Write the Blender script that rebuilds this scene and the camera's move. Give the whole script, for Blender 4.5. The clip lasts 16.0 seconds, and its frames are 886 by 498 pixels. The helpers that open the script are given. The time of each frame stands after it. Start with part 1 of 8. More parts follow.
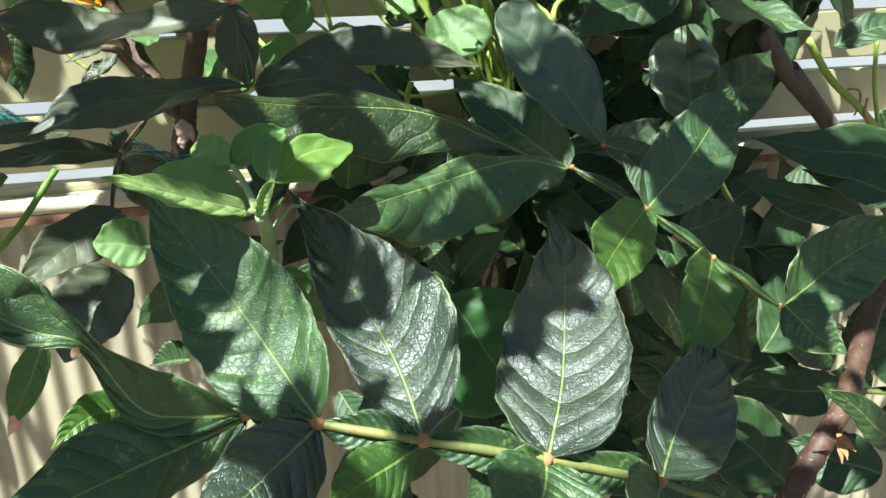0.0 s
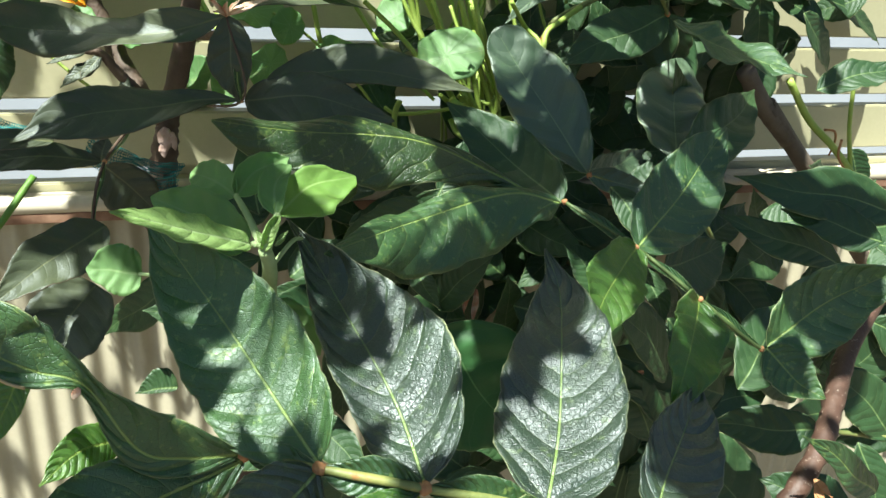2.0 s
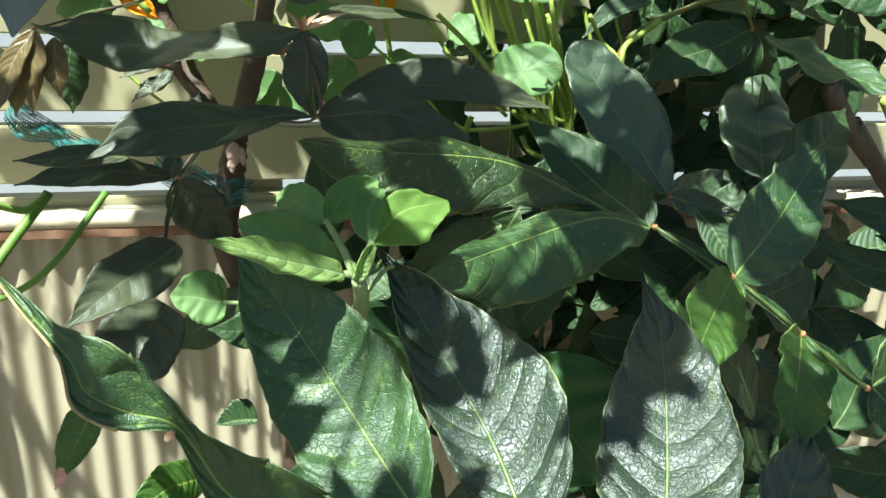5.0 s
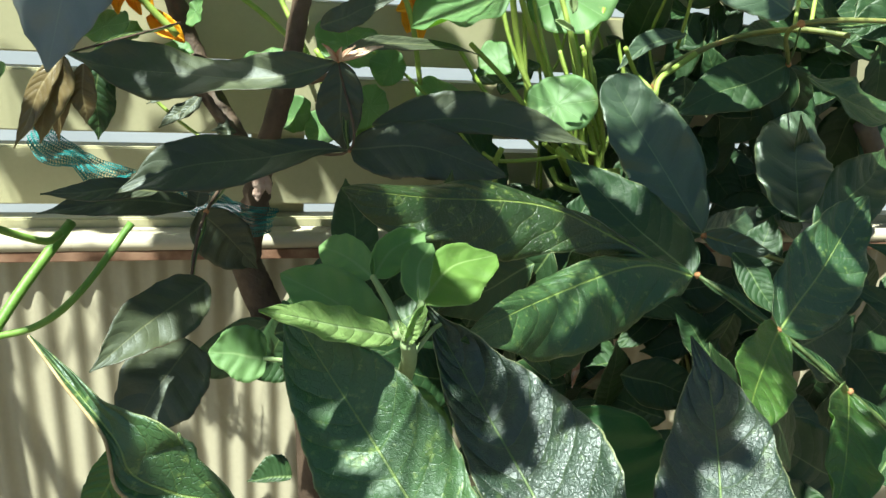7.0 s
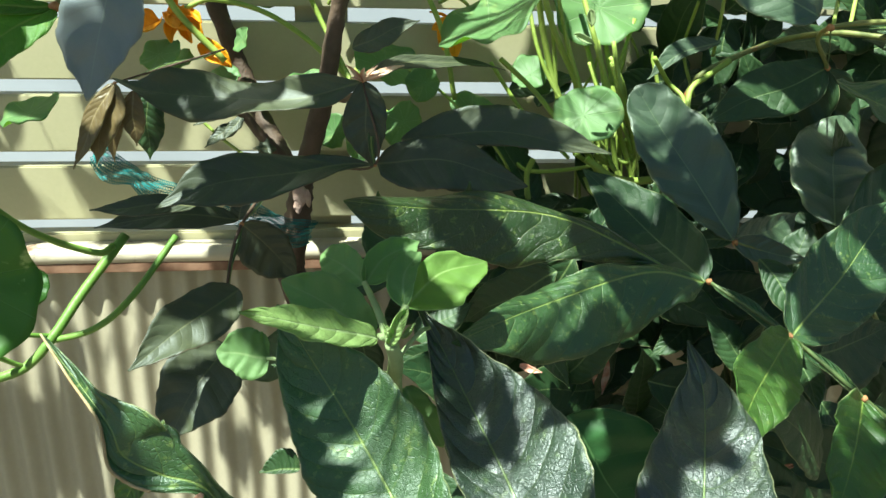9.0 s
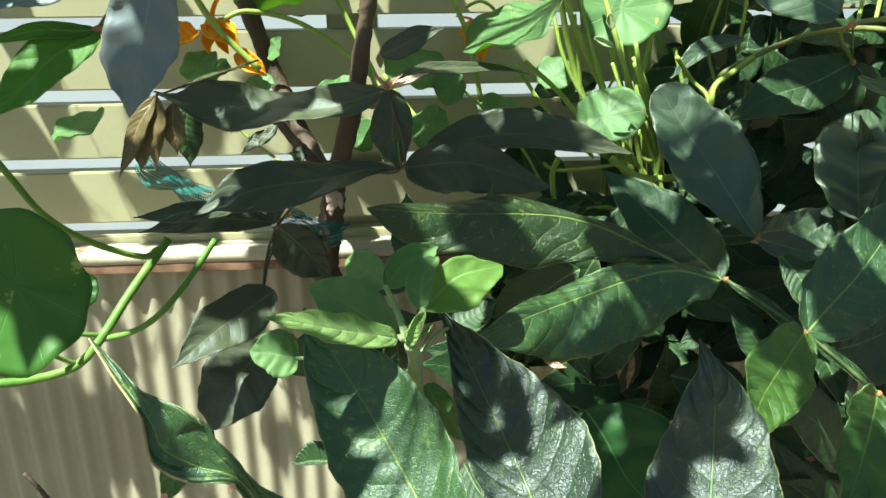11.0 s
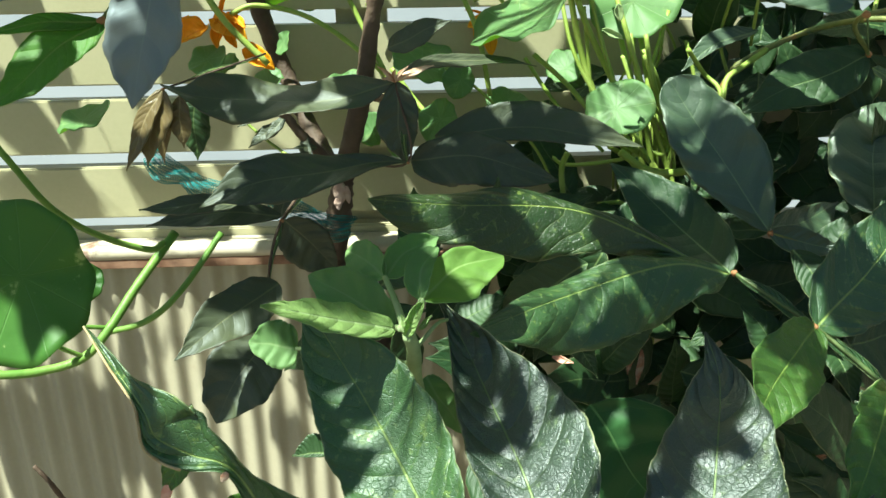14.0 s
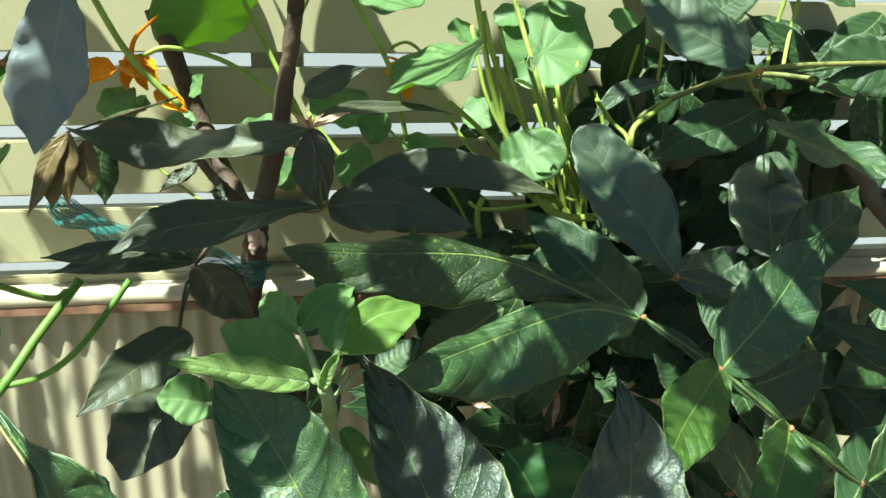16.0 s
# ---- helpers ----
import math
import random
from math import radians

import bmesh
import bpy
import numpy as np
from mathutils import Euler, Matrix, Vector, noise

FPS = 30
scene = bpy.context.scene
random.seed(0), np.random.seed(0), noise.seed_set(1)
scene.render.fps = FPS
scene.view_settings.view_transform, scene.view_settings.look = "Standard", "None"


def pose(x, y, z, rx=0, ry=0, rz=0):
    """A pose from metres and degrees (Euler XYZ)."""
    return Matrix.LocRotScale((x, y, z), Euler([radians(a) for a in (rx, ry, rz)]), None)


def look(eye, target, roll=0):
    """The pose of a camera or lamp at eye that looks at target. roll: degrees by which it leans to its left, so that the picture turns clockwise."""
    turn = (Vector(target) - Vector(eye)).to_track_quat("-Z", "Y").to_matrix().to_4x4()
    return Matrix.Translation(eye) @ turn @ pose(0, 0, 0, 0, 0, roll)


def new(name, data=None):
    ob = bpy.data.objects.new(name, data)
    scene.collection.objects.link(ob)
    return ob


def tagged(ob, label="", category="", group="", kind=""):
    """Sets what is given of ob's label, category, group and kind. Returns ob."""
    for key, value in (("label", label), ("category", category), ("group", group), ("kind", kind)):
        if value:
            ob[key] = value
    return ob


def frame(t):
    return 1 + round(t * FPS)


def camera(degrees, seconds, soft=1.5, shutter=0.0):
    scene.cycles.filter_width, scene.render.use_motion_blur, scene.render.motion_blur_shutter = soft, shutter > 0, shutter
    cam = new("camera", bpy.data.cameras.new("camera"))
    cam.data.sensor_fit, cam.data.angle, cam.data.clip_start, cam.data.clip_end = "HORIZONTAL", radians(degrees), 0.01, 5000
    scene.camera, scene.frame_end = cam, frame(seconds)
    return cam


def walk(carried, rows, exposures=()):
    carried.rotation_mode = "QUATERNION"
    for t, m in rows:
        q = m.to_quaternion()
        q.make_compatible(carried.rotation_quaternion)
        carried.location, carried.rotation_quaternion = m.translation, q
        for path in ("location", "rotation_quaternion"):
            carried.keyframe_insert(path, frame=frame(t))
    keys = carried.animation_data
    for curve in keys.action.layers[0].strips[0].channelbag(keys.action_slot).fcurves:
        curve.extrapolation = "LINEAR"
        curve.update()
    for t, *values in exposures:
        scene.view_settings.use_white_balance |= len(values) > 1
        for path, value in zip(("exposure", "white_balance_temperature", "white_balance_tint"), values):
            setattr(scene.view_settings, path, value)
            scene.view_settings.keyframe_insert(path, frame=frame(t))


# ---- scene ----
EXPOSURES = ((0, 1.80, 6150.0, 0.0), (8, 1.72, 6150.0, -8.0), (16, 1.71, 6250.0, -11.0))
cam = camera(58.31, 16.0)
PATH = [
    (0, (0.0000, -0.0000, 1.0500), (0.2127, 0.9042, 0.6796), -0.88),
    (0.5, (0.0122, 0.0148, 1.0369), (0.2227, 0.9167, 0.6597), -1.47),
    (1, (-0.0011, 0.0186, 1.0470), (0.2351, 0.9077, 0.6551), 0.73),
    (1.5, (-0.0118, 0.0154, 1.0580), (0.2498, 0.9017, 0.6758), 2.36),
    (2, (-0.0179, 0.0136, 1.0648), (0.2510, 0.9019, 0.6927), 3.04),
    (2.5, (-0.0159, 0.0119, 1.0638), (0.2193, 0.9144, 0.7031), 1.88),
    (3, (-0.0154, 0.0116, 1.0599), (0.1888, 0.9217, 0.6992), 0.93),
    (3.5, (-0.0160, 0.0157, 1.0561), (0.1727, 0.9296, 0.6968), 0.72),
    (6, (-0.0502, 0.0483, 1.0699), (0.1944, 0.9467, 0.7054), 4.16),
    (6.5, (-0.0524, 0.0461, 1.0711), (0.1678, 0.9560, 0.7196), 3.38),
    (7, (-0.0508, 0.0625, 1.0767), (0.1743, 0.9688, 0.7191), 4.33),
    (7.5, (-0.0357, 0.0640, 1.0887), (0.2241, 0.9540, 0.7139), 3.53),
    (8, (-0.0235, 0.0481, 1.0749), (0.2229, 0.9529, 0.7274), 2.35),
    (8.5, (-0.0195, 0.0374, 1.0795), (0.1391, 0.9659, 0.7436), 1.31),
    (9, (-0.0162, 0.0384, 1.0843), (0.0997, 0.9678, 0.7338), 1.48),
    (11.5, (-0.0055, 0.0161, 1.0998), (0.0526, 0.9463, 0.7374), -0.53),
    (12, (-0.0037, 0.0107, 1.1024), (0.0553, 0.9445, 0.7493), -0.46),
    (12.5, (-0.0018, 0.0098, 1.0994), (0.0526, 0.9460, 0.7521), -0.65),
    (13, (-0.0029, 0.0130, 1.1016), (0.0481, 0.9435, 0.7388), -0.50),
    (13.5, (-0.0009, 0.0109, 1.1008), (0.0294, 0.9397, 0.7314), -1.12),
    (14, (0.0008, 0.0241, 1.0912), (0.0388, 0.9557, 0.7296), -0.76),
    (14.5, (0.0009, 0.0334, 1.0891), (0.0708, 0.9623, 0.7254), 0.12),
    (15, (0.0001, 0.0269, 1.0941), (0.0851, 0.9557, 0.7335), 0.26),
    (15.5, (-0.0033, 0.0137, 1.1001), (0.1055, 0.9450, 0.7525), 0.50),
    (16, (0.0022, 0.0251, 1.0963), (0.1429, 0.9631, 0.7792), 1.03),
]
walk(cam, [(t, look(eye, target, roll)) for t, eye, target, roll in PATH], exposures=EXPOSURES)

# ---- light ----
world = bpy.data.worlds.new("sky")
scene.world = world
world.use_nodes = True
wn = world.node_tree
sky = wn.nodes.new("ShaderNodeTexSky")
sky.sky_type = "NISHITA"
sky.sun_disc = False
SUN_DIR = Vector((0.32, 0.27, -0.91)).normalized()
sky.sun_elevation = math.asin(-SUN_DIR.z)
sky.sun_rotation = math.atan2(-SUN_DIR.x, -SUN_DIR.y)
wn.links.new(sky.outputs[0], wn.nodes["Background"].inputs[0])
wn.nodes["Background"].inputs[1].default_value = 0.031
sun_data = bpy.data.lights.new("sun", "SUN")
sun_data.energy, sun_data.angle, sun_data.color = 4.75, radians(0.55), (1.0, 0.965, 0.90)
sun = new("sun", sun_data)
sun.rotation_mode = "QUATERNION"
sun.rotation_quaternion = SUN_DIR.to_track_quat("-Z", "Y")


# ---- materials ----
class Nodes:
    """Short hand for node trees."""

    def __init__(self, name):
        self.mat = bpy.data.materials.new(name)
        self.mat.use_nodes = True
        self.tree = self.mat.node_tree
        self.bsdf = self.tree.nodes["Principled BSDF"]
        self.out = self.tree.nodes["Material Output"]

    def node(self, kind, **props):
        n = self.tree.nodes.new(kind)
        for key, value in props.items():
            setattr(n, key, value)
        return n

    def link(self, a, b):
        self.tree.links.new(a, b)

    def math(self, op, a, b=None, c=None, clamp=False):
        n = self.node("ShaderNodeMath", operation=op, use_clamp=clamp)
        for i, x in enumerate((a, b, c)):
            if x is None:
                continue
            if isinstance(x, (int, float)):
                n.inputs[i].default_value = x
            else:
                self.link(x, n.inputs[i])
        return n.outputs[0]

    def mix(self, fac, a, b):
        n = self.node("ShaderNodeMix", data_type="RGBA")
        for i, x in ((0, fac), (6, a), (7, b)):
            if isinstance(x, (int, float)):
                n.inputs[i].default_value = x
            elif isinstance(x, tuple):
                n.inputs[i].default_value = (*x, 1)
            else:
                self.link(x, n.inputs[i])
        return n.outputs[2]

    def noise(self, coord, scale, detail=4.0, rough=0.55):
        n = self.node("ShaderNodeTexNoise")
        n.inputs["Scale"].default_value, n.inputs["Detail"].default_value, n.inputs["Roughness"].default_value = scale, detail, rough
        self.link(coord, n.inputs["Vector"])
        return n.outputs["Fac"]

    def step(self, x, lo, hi):
        n = self.node("ShaderNodeMapRange", interpolation_type="SMOOTHSTEP")
        self.link(x, n.inputs[0])
        n.inputs[1].default_value, n.inputs[2].default_value = lo, hi
        return n.outputs[0]

    def bump(self, height, strength, distance):
        n = self.node("ShaderNodeBump")
        n.inputs["Strength"].default_value, n.inputs["Distance"].default_value = strength, distance
        self.link(height, n.inputs["Height"])
        self.link(n.outputs[0], self.bsdf.inputs["Normal"])
        return n.outputs[0]

    def object_coord(self):
        return self.node("ShaderNodeTexCoord").outputs["Object"]

    def random(self):
        return self.node("ShaderNodeObjectInfo").outputs["Random"]


def leaf_material(name, dark, light, vein, rough, through_colour, through_share, pairs=11.0, relief=1.0, spots=0.5, edge=(0.40, 0.42, 0.20), spec=0.5, sheen=(1.0, 1.0, 1.0), coat=0.0):
    m = Nodes(name)
    uv = m.node("ShaderNodeUVMap", uv_map="leaf").outputs[0]
    xyz = m.node("ShaderNodeSeparateXYZ")
    m.link(uv, xyz.inputs[0])
    u, across = xyz.outputs[0], m.math("ABSOLUTE", xyz.outputs[1])
    metric = m.node("ShaderNodeUVMap", uv_map="metric").outputs[0]
    my = m.node("ShaderNodeSeparateXYZ")
    m.link(metric, my.inputs[0])
    # midrib, tapering to the tip
    off = m.math("ABSOLUTE", my.outputs[1])
    rib_half = m.math("MULTIPLY_ADD", u, -0.00050, 0.00066)
    rib = m.math("SUBTRACT", 1.0, m.step(m.math("DIVIDE", off, rib_half), 0.6, 1.3))
    # side veins
    wob = m.noise(metric, 60.0, 2.0)
    bow = m.math("MULTIPLY", m.math("POWER", across, 1.5), 0.17)
    phase = m.math("MULTIPLY", m.math("SUBTRACT", u, bow), pairs)
    phase = m.math("ADD", phase, m.math("MULTIPLY", wob, 0.5))
    tri = m.math("ABSOLUTE", m.math("SUBTRACT", m.math("FRACT", phase), 0.5))
    side = m.math("SUBTRACT", 1.0, m.step(tri, 0.004, 0.024))
    # net of small veins
    vor = m.node("ShaderNodeTexVoronoi", feature="DISTANCE_TO_EDGE")
    vor.inputs["Scale"].default_value = 400.0
    net = m.step(vor.outputs["Distance"], 0.0, 0.13)
    warp = m.node("ShaderNodeVectorMath", operation="MULTIPLY_ADD")
    bent = m.node("ShaderNodeTexNoise")
    bent.inputs["Scale"].default_value = 180.0
    m.link(metric, bent.inputs["Vector"])
    m.link(bent.outputs["Color"], warp.inputs[0])
    warp.inputs[1].default_value = (0.002, 0.002, 0.0)
    m.link(metric, warp.inputs[2])
    m.link(warp.outputs[0], vor.inputs["Vector"])
    small = m.node("ShaderNodeTexVoronoi", feature="DISTANCE_TO_EDGE")
    small.inputs["Scale"].default_value = 1050.0
    m.link(metric, small.inputs["Vector"])
    groove = m.math("ADD", m.step(vor.outputs["Distance"], 0.0, 0.09), m.math("MULTIPLY", m.step(small.outputs["Distance"], 0.0, 0.14), 0.35))
    # colour
    oc = m.object_coord()
    blotch = m.noise(oc, 28.0, 5.0, 0.6)
    fine = m.noise(oc, 320.0, 3.0)
    tone = m.math("ADD", m.math("MULTIPLY", m.math("SUBTRACT", blotch, 0.5), 1.3), m.math("MULTIPLY_ADD", m.random(), 0.6, 0.2), clamp=True)
    col = m.mix(tone, dark, light)
    speck = m.math("MULTIPLY", m.step(m.noise(oc, 75.0, 6.0, 0.7), 0.60, 0.74), spots)
    col = m.mix(speck, col, tuple(0.5 * a + 0.5 * b for a, b in zip(light, vein)))
    fleck = m.math("MULTIPLY", m.step(m.noise(oc, 240.0, 4.0, 0.65), 0.585, 0.66), spots)
    col = m.mix(m.math("MULTIPLY", fleck, 0.6), col, tuple(0.35 * a + 0.65 * b for a, b in zip(light, vein)))
    col = m.mix(m.math("MULTIPLY", side, 0.42), col, tuple(0.5 * a + 0.5 * b for a, b in zip(light, vein)))
    col = m.mix(m.math("MULTIPLY", m.math("SUBTRACT", 1.0, net), 0.20 * relief), col, tuple(0.45 * a for a in dark))
    col = m.mix(m.math("MULTIPLY", fine, 0.06), col, (0.10, 0.13, 0.06))
    col = m.mix(m.math("MULTIPLY", rib, m.math("MULTIPLY_ADD", u, -0.35, 0.75)), col, vein)
    # thin yellowish margin, its colour brightened to carry the edge highlight
    rim = m.step(across, 0.972, 0.996)
    col = m.mix(m.math("MULTIPLY", rim, m.math("MULTIPLY", m.step(blotch, 0.35, 0.65), 0.65)), col, edge)
    m.link(col, m.bsdf.inputs["Base Color"])
    r = m.math("MULTIPLY_ADD", fine, 0.10, rough - 0.05)
    m.link(r, m.bsdf.inputs["Roughness"])
    m.bsdf.inputs["Specular IOR Level"].default_value = spec
    # bluish tints here put the sky's sheen into the leaf
    m.bsdf.inputs["Specular Tint"].default_value = (*sheen, 1)
    swell = m.math("SQRT", m.math("MULTIPLY", tri, 2.0))
    h = m.math("ADD", m.math("MULTIPLY", swell, 1.15), m.math("MULTIPLY", groove, 0.17))
    h = m.math("ADD", h, m.math("MULTIPLY", m.noise(oc, 110.0, 7.0, 0.62), 0.5))
    h = m.math("ADD", h, m.math("MULTIPLY", m.noise(oc, 560.0, 4.0, 0.65), 0.48))
    h = m.math("SUBTRACT", h, m.math("MULTIPLY", rib, 0.6))
    normal = m.bump(h, 0.75 * relief, 0.0008)
    m.bsdf.inputs["Coat Weight"].default_value, m.bsdf.inputs["Coat Roughness"].default_value = coat, rough
    m.link(normal, m.bsdf.inputs["Coat Normal"])
    back = m.node("ShaderNodeBsdfTranslucent")
    m.link(m.mix(m.math("MULTIPLY", m.math("MAXIMUM", side, rib), 0.5), through_colour, tuple(0.55 * c for c in through_colour)), back.inputs[0])
    m.link(normal, back.inputs[1])
    mixer = m.node("ShaderNodeMixShader")
    mixer.inputs[0].default_value = through_share
    m.link(m.bsdf.outputs[0], mixer.inputs[1])
    m.link(back.outputs[0], mixer.inputs[2])
    m.link(mixer.outputs[0], m.out.inputs[0])
    return m.mat


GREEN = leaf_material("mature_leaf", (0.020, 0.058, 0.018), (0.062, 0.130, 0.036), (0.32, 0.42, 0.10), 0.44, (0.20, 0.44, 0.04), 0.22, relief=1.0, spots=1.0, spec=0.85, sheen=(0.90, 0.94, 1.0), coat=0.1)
# silvery glare put into the material: darker green, full specular, cool tint
GLOSSY = leaf_material("silver_sheen_leaf", (0.012, 0.025, 0.016), (0.028, 0.052, 0.028), (0.24, 0.34, 0.09), 0.37, (0.14, 0.34, 0.03), 0.12, relief=1.35, spots=0.5, spec=1.0, sheen=(0.92, 0.94, 1.0), coat=0.2)
OLIVE = leaf_material("olive_glossy_leaf", (0.016, 0.036, 0.011), (0.036, 0.074, 0.017), (0.34, 0.44, 0.10), 0.30, (0.24, 0.44, 0.04), 0.20, relief=1.25, spots=1.0, spec=0.75)
# shade put into the colour: a darker green for deep and rear leaves
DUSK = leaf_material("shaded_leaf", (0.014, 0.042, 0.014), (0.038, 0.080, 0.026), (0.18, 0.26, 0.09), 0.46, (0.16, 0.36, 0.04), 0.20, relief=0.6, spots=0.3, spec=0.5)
PLUM = leaf_material("dusky_leaf", (0.034, 0.043, 0.023), (0.078, 0.090, 0.047), (0.15, 0.16, 0.07), 0.50, (0.16, 0.22, 0.04), 0.14, relief=0.38, spots=0.3, edge=(0.20, 0.13, 0.09), spec=0.6, sheen=(0.88, 0.93, 1.0))
# sky reflection painted as a pale grey-blue base and blue specular tint
SKYGREY = leaf_material("sky_grey_leaf", (0.13, 0.15, 0.15), (0.19, 0.21, 0.21), (0.20, 0.24, 0.20), 0.50, (0.10, 0.20, 0.06), 0.10, relief=0.15, spots=0.1, edge=(0.22, 0.22, 0.16), spec=0.9, sheen=(0.75, 0.87, 1.0))
BRONZE = leaf_material("bronze_leaf", (0.12, 0.085, 0.035), (0.22, 0.16, 0.07), (0.34, 0.27, 0.14), 0.33, (0.30, 0.20, 0.05), 0.25, relief=0.4, spots=0.3)
MID = leaf_material("young_leaf", (0.026, 0.076, 0.016), (0.095, 0.185, 0.032), (0.36, 0.48, 0.10), 0.40, (0.34, 0.64, 0.05), 0.36, relief=0.9, spots=0.7, spec=0.8)
FRESH = leaf_material("fresh_leaf", (0.045, 0.14, 0.020), (0.12, 0.25, 0.038), (0.34, 0.42, 0.10), 0.52, (0.34, 0.62, 0.06), 0.36, relief=0.5, spec=0.35)
# soft plant's green, pale as its sunlit front leaf
PALE = leaf_material("soft_leaf", (0.24, 0.355, 0.115), (0.38, 0.51, 0.19), (0.46, 0.58, 0.28), 0.58, (0.42, 0.72, 0.08), 0.32, pairs=7.0, relief=1.1, spots=0.5, edge=(0.40, 0.52, 0.24), spec=0.3)
SMOOTH = leaf_material("smooth_leaf", (0.024, 0.050, 0.024), (0.050, 0.086, 0.040), (0.15, 0.22, 0.09), 0.46, (0.14, 0.34, 0.05), 0.14, relief=0.45, spots=0.15, spec=1.0, sheen=(0.95, 1.0, 0.95), coat=0.4)
# same plant's green, darkened for its leaves in shade
SOFT = leaf_material("shaded_downy_leaf", (0.12, 0.215, 0.080), (0.19, 0.30, 0.115), (0.30, 0.42, 0.18), 0.60, (0.34, 0.62, 0.08), 0.30, pairs=7.0, relief=0.18, spots=0.3, edge=(0.30, 0.42, 0.18), spec=0.3)
# same plant's green again, yellowed and lightened for one sunlit leaf
LIME = leaf_material("lit_lime_leaf", (0.11, 0.20, 0.045), (0.20, 0.32, 0.075), (0.36, 0.48, 0.18), 0.58, (0.46, 0.72, 0.08), 0.36, pairs=7.0, relief=0.2, spots=0.3, edge=(0.30, 0.42, 0.18), spec=0.3)
BROAD = leaf_material("broad_leaf", (0.025, 0.085, 0.025), (0.045, 0.125, 0.035), (0.15, 0.30, 0.10), 0.5, (0.14, 0.42, 0.06), 0.20, pairs=4.0, relief=0.3, spots=0.1, spec=0.35)


def round_leaf_material(name, dark, light, vein_colour, patch, share=0.36, through_colour=(0.46, 0.70, 0.09)):
    m = Nodes(name)
    uv = m.node("ShaderNodeUVMap", uv_map="leaf").outputs[0]
    xyz = m.node("ShaderNodeSeparateXYZ")
    m.link(uv, xyz.inputs[0])
    spoke, rad = xyz.outputs[0], xyz.outputs[1]
    tri = m.math("ABSOLUTE", m.math("SUBTRACT", m.math("FRACT", m.math("MULTIPLY", spoke, 9.0)), 0.5))
    ray_w = m.math("MULTIPLY", tri, m.math("ADD", rad, 0.08))
    vein = m.math("SUBTRACT", 1.0, m.step(ray_w, 0.004, 0.020))
    oc = m.object_coord()
    tone = m.math("MULTIPLY_ADD", m.random(), 0.5, m.math("MULTIPLY", m.noise(oc, 40.0, 5.0), 0.6), clamp=True)
    col = m.mix(tone, dark, light)
    col = m.mix(m.math("MULTIPLY", m.step(m.noise(oc, 55.0, 5.0, 0.7), 0.58, 0.66), patch), col, (0.42, 0.50, 0.18))
    col = m.mix(m.math("MULTIPLY", vein, 0.38), col, vein_colour)
    m.link(col, m.bsdf.inputs["Base Color"])
    m.bsdf.inputs["Roughness"].default_value = 0.5
    m.bsdf.inputs["Specular IOR Level"].default_value = 0.35
    h = m.math("SUBTRACT", m.math("MULTIPLY", m.noise(oc, 140.0, 3.0), 0.6), vein)
    normal = m.bump(h, 0.4, 0.001)
    back = m.node("ShaderNodeBsdfTranslucent")
    back.inputs[0].default_value = (*through_colour, 1)
    m.link(normal, back.inputs[1])
    mixer = m.node("ShaderNodeMixShader")
    mixer.inputs[0].default_value = share
    m.link(m.bsdf.outputs[0], mixer.inputs[1])
    m.link(back.outputs[0], mixer.inputs[2])
    m.link(mixer.outputs[0], m.out.inputs[0])
    return m.mat


ROUND = round_leaf_material("nasturtium_leaf", (0.080, 0.165, 0.060), (0.155, 0.265, 0.105), (0.42, 0.52, 0.30), 0.30)
TRAIL = round_leaf_material("broad_round_leaf", (0.028, 0.095, 0.016), (0.075, 0.18, 0.030), (0.16, 0.28, 0.09), 0.9, 0.30, (0.36, 0.55, 0.09))


def plain_material(name, a, b, scale, rough, relief=0.3, fine=400.0, distance=0.001, dirt=None, spec=0.4):
    m = Nodes(name)
    oc = m.object_coord()
    big = m.noise(oc, scale, 5.0, 0.6)
    small = m.noise(oc, fine, 3.0)
    col = m.mix(m.step(big, 0.35, 0.65), a, b)
    col = m.mix(m.math("MULTIPLY", small, 0.25), col, tuple(0.6 * x for x in a))
    if dirt:
        col = m.mix(m.step(m.noise(oc, dirt[1], 6.0, 0.7), dirt[2], dirt[2] + 0.12), col, dirt[0])
    m.link(col, m.bsdf.inputs["Base Color"])
    m.link(m.math("MULTIPLY_ADD", small, 0.2, rough - 0.1), m.bsdf.inputs["Roughness"])
    m.bsdf.inputs["Specular IOR Level"].default_value = spec
    m.bump(m.math("ADD", small, m.math("MULTIPLY", big, 0.8)), relief, distance)
    return m.mat


STALK = plain_material("green_stalk", (0.24, 0.33, 0.055), (0.34, 0.43, 0.095), 30.0, 0.5)
VINE = plain_material("green_vine", (0.11, 0.225, 0.035), (0.19, 0.31, 0.060), 30.0, 0.5)
RACHIS = plain_material("leaf_stalk", (0.13, 0.16, 0.05), (0.23, 0.23, 0.07), 60.0, 0.5, dirt=((0.30, 0.14, 0.05), 55.0, 0.58))
GREENSTALK = plain_material("shaded_leaf_stalk", (0.060, 0.095, 0.030), (0.11, 0.145, 0.045), 60.0, 0.5, dirt=((0.20, 0.10, 0.04), 55.0, 0.60))
NODE_RUST = plain_material("rusty_joint", (0.34, 0.15, 0.06), (0.42, 0.22, 0.10), 300.0, 0.7)
DOWN = plain_material("downy_stalk", (0.22, 0.30, 0.12), (0.30, 0.38, 0.18), 60.0, 0.7)
BARK = plain_material("speckled_bark", (0.060, 0.031, 0.021), (0.10, 0.054, 0.036), 35.0, 0.6, 0.5, 250.0, 0.0015, dirt=((0.50, 0.42, 0.34), 300.0, 0.595))
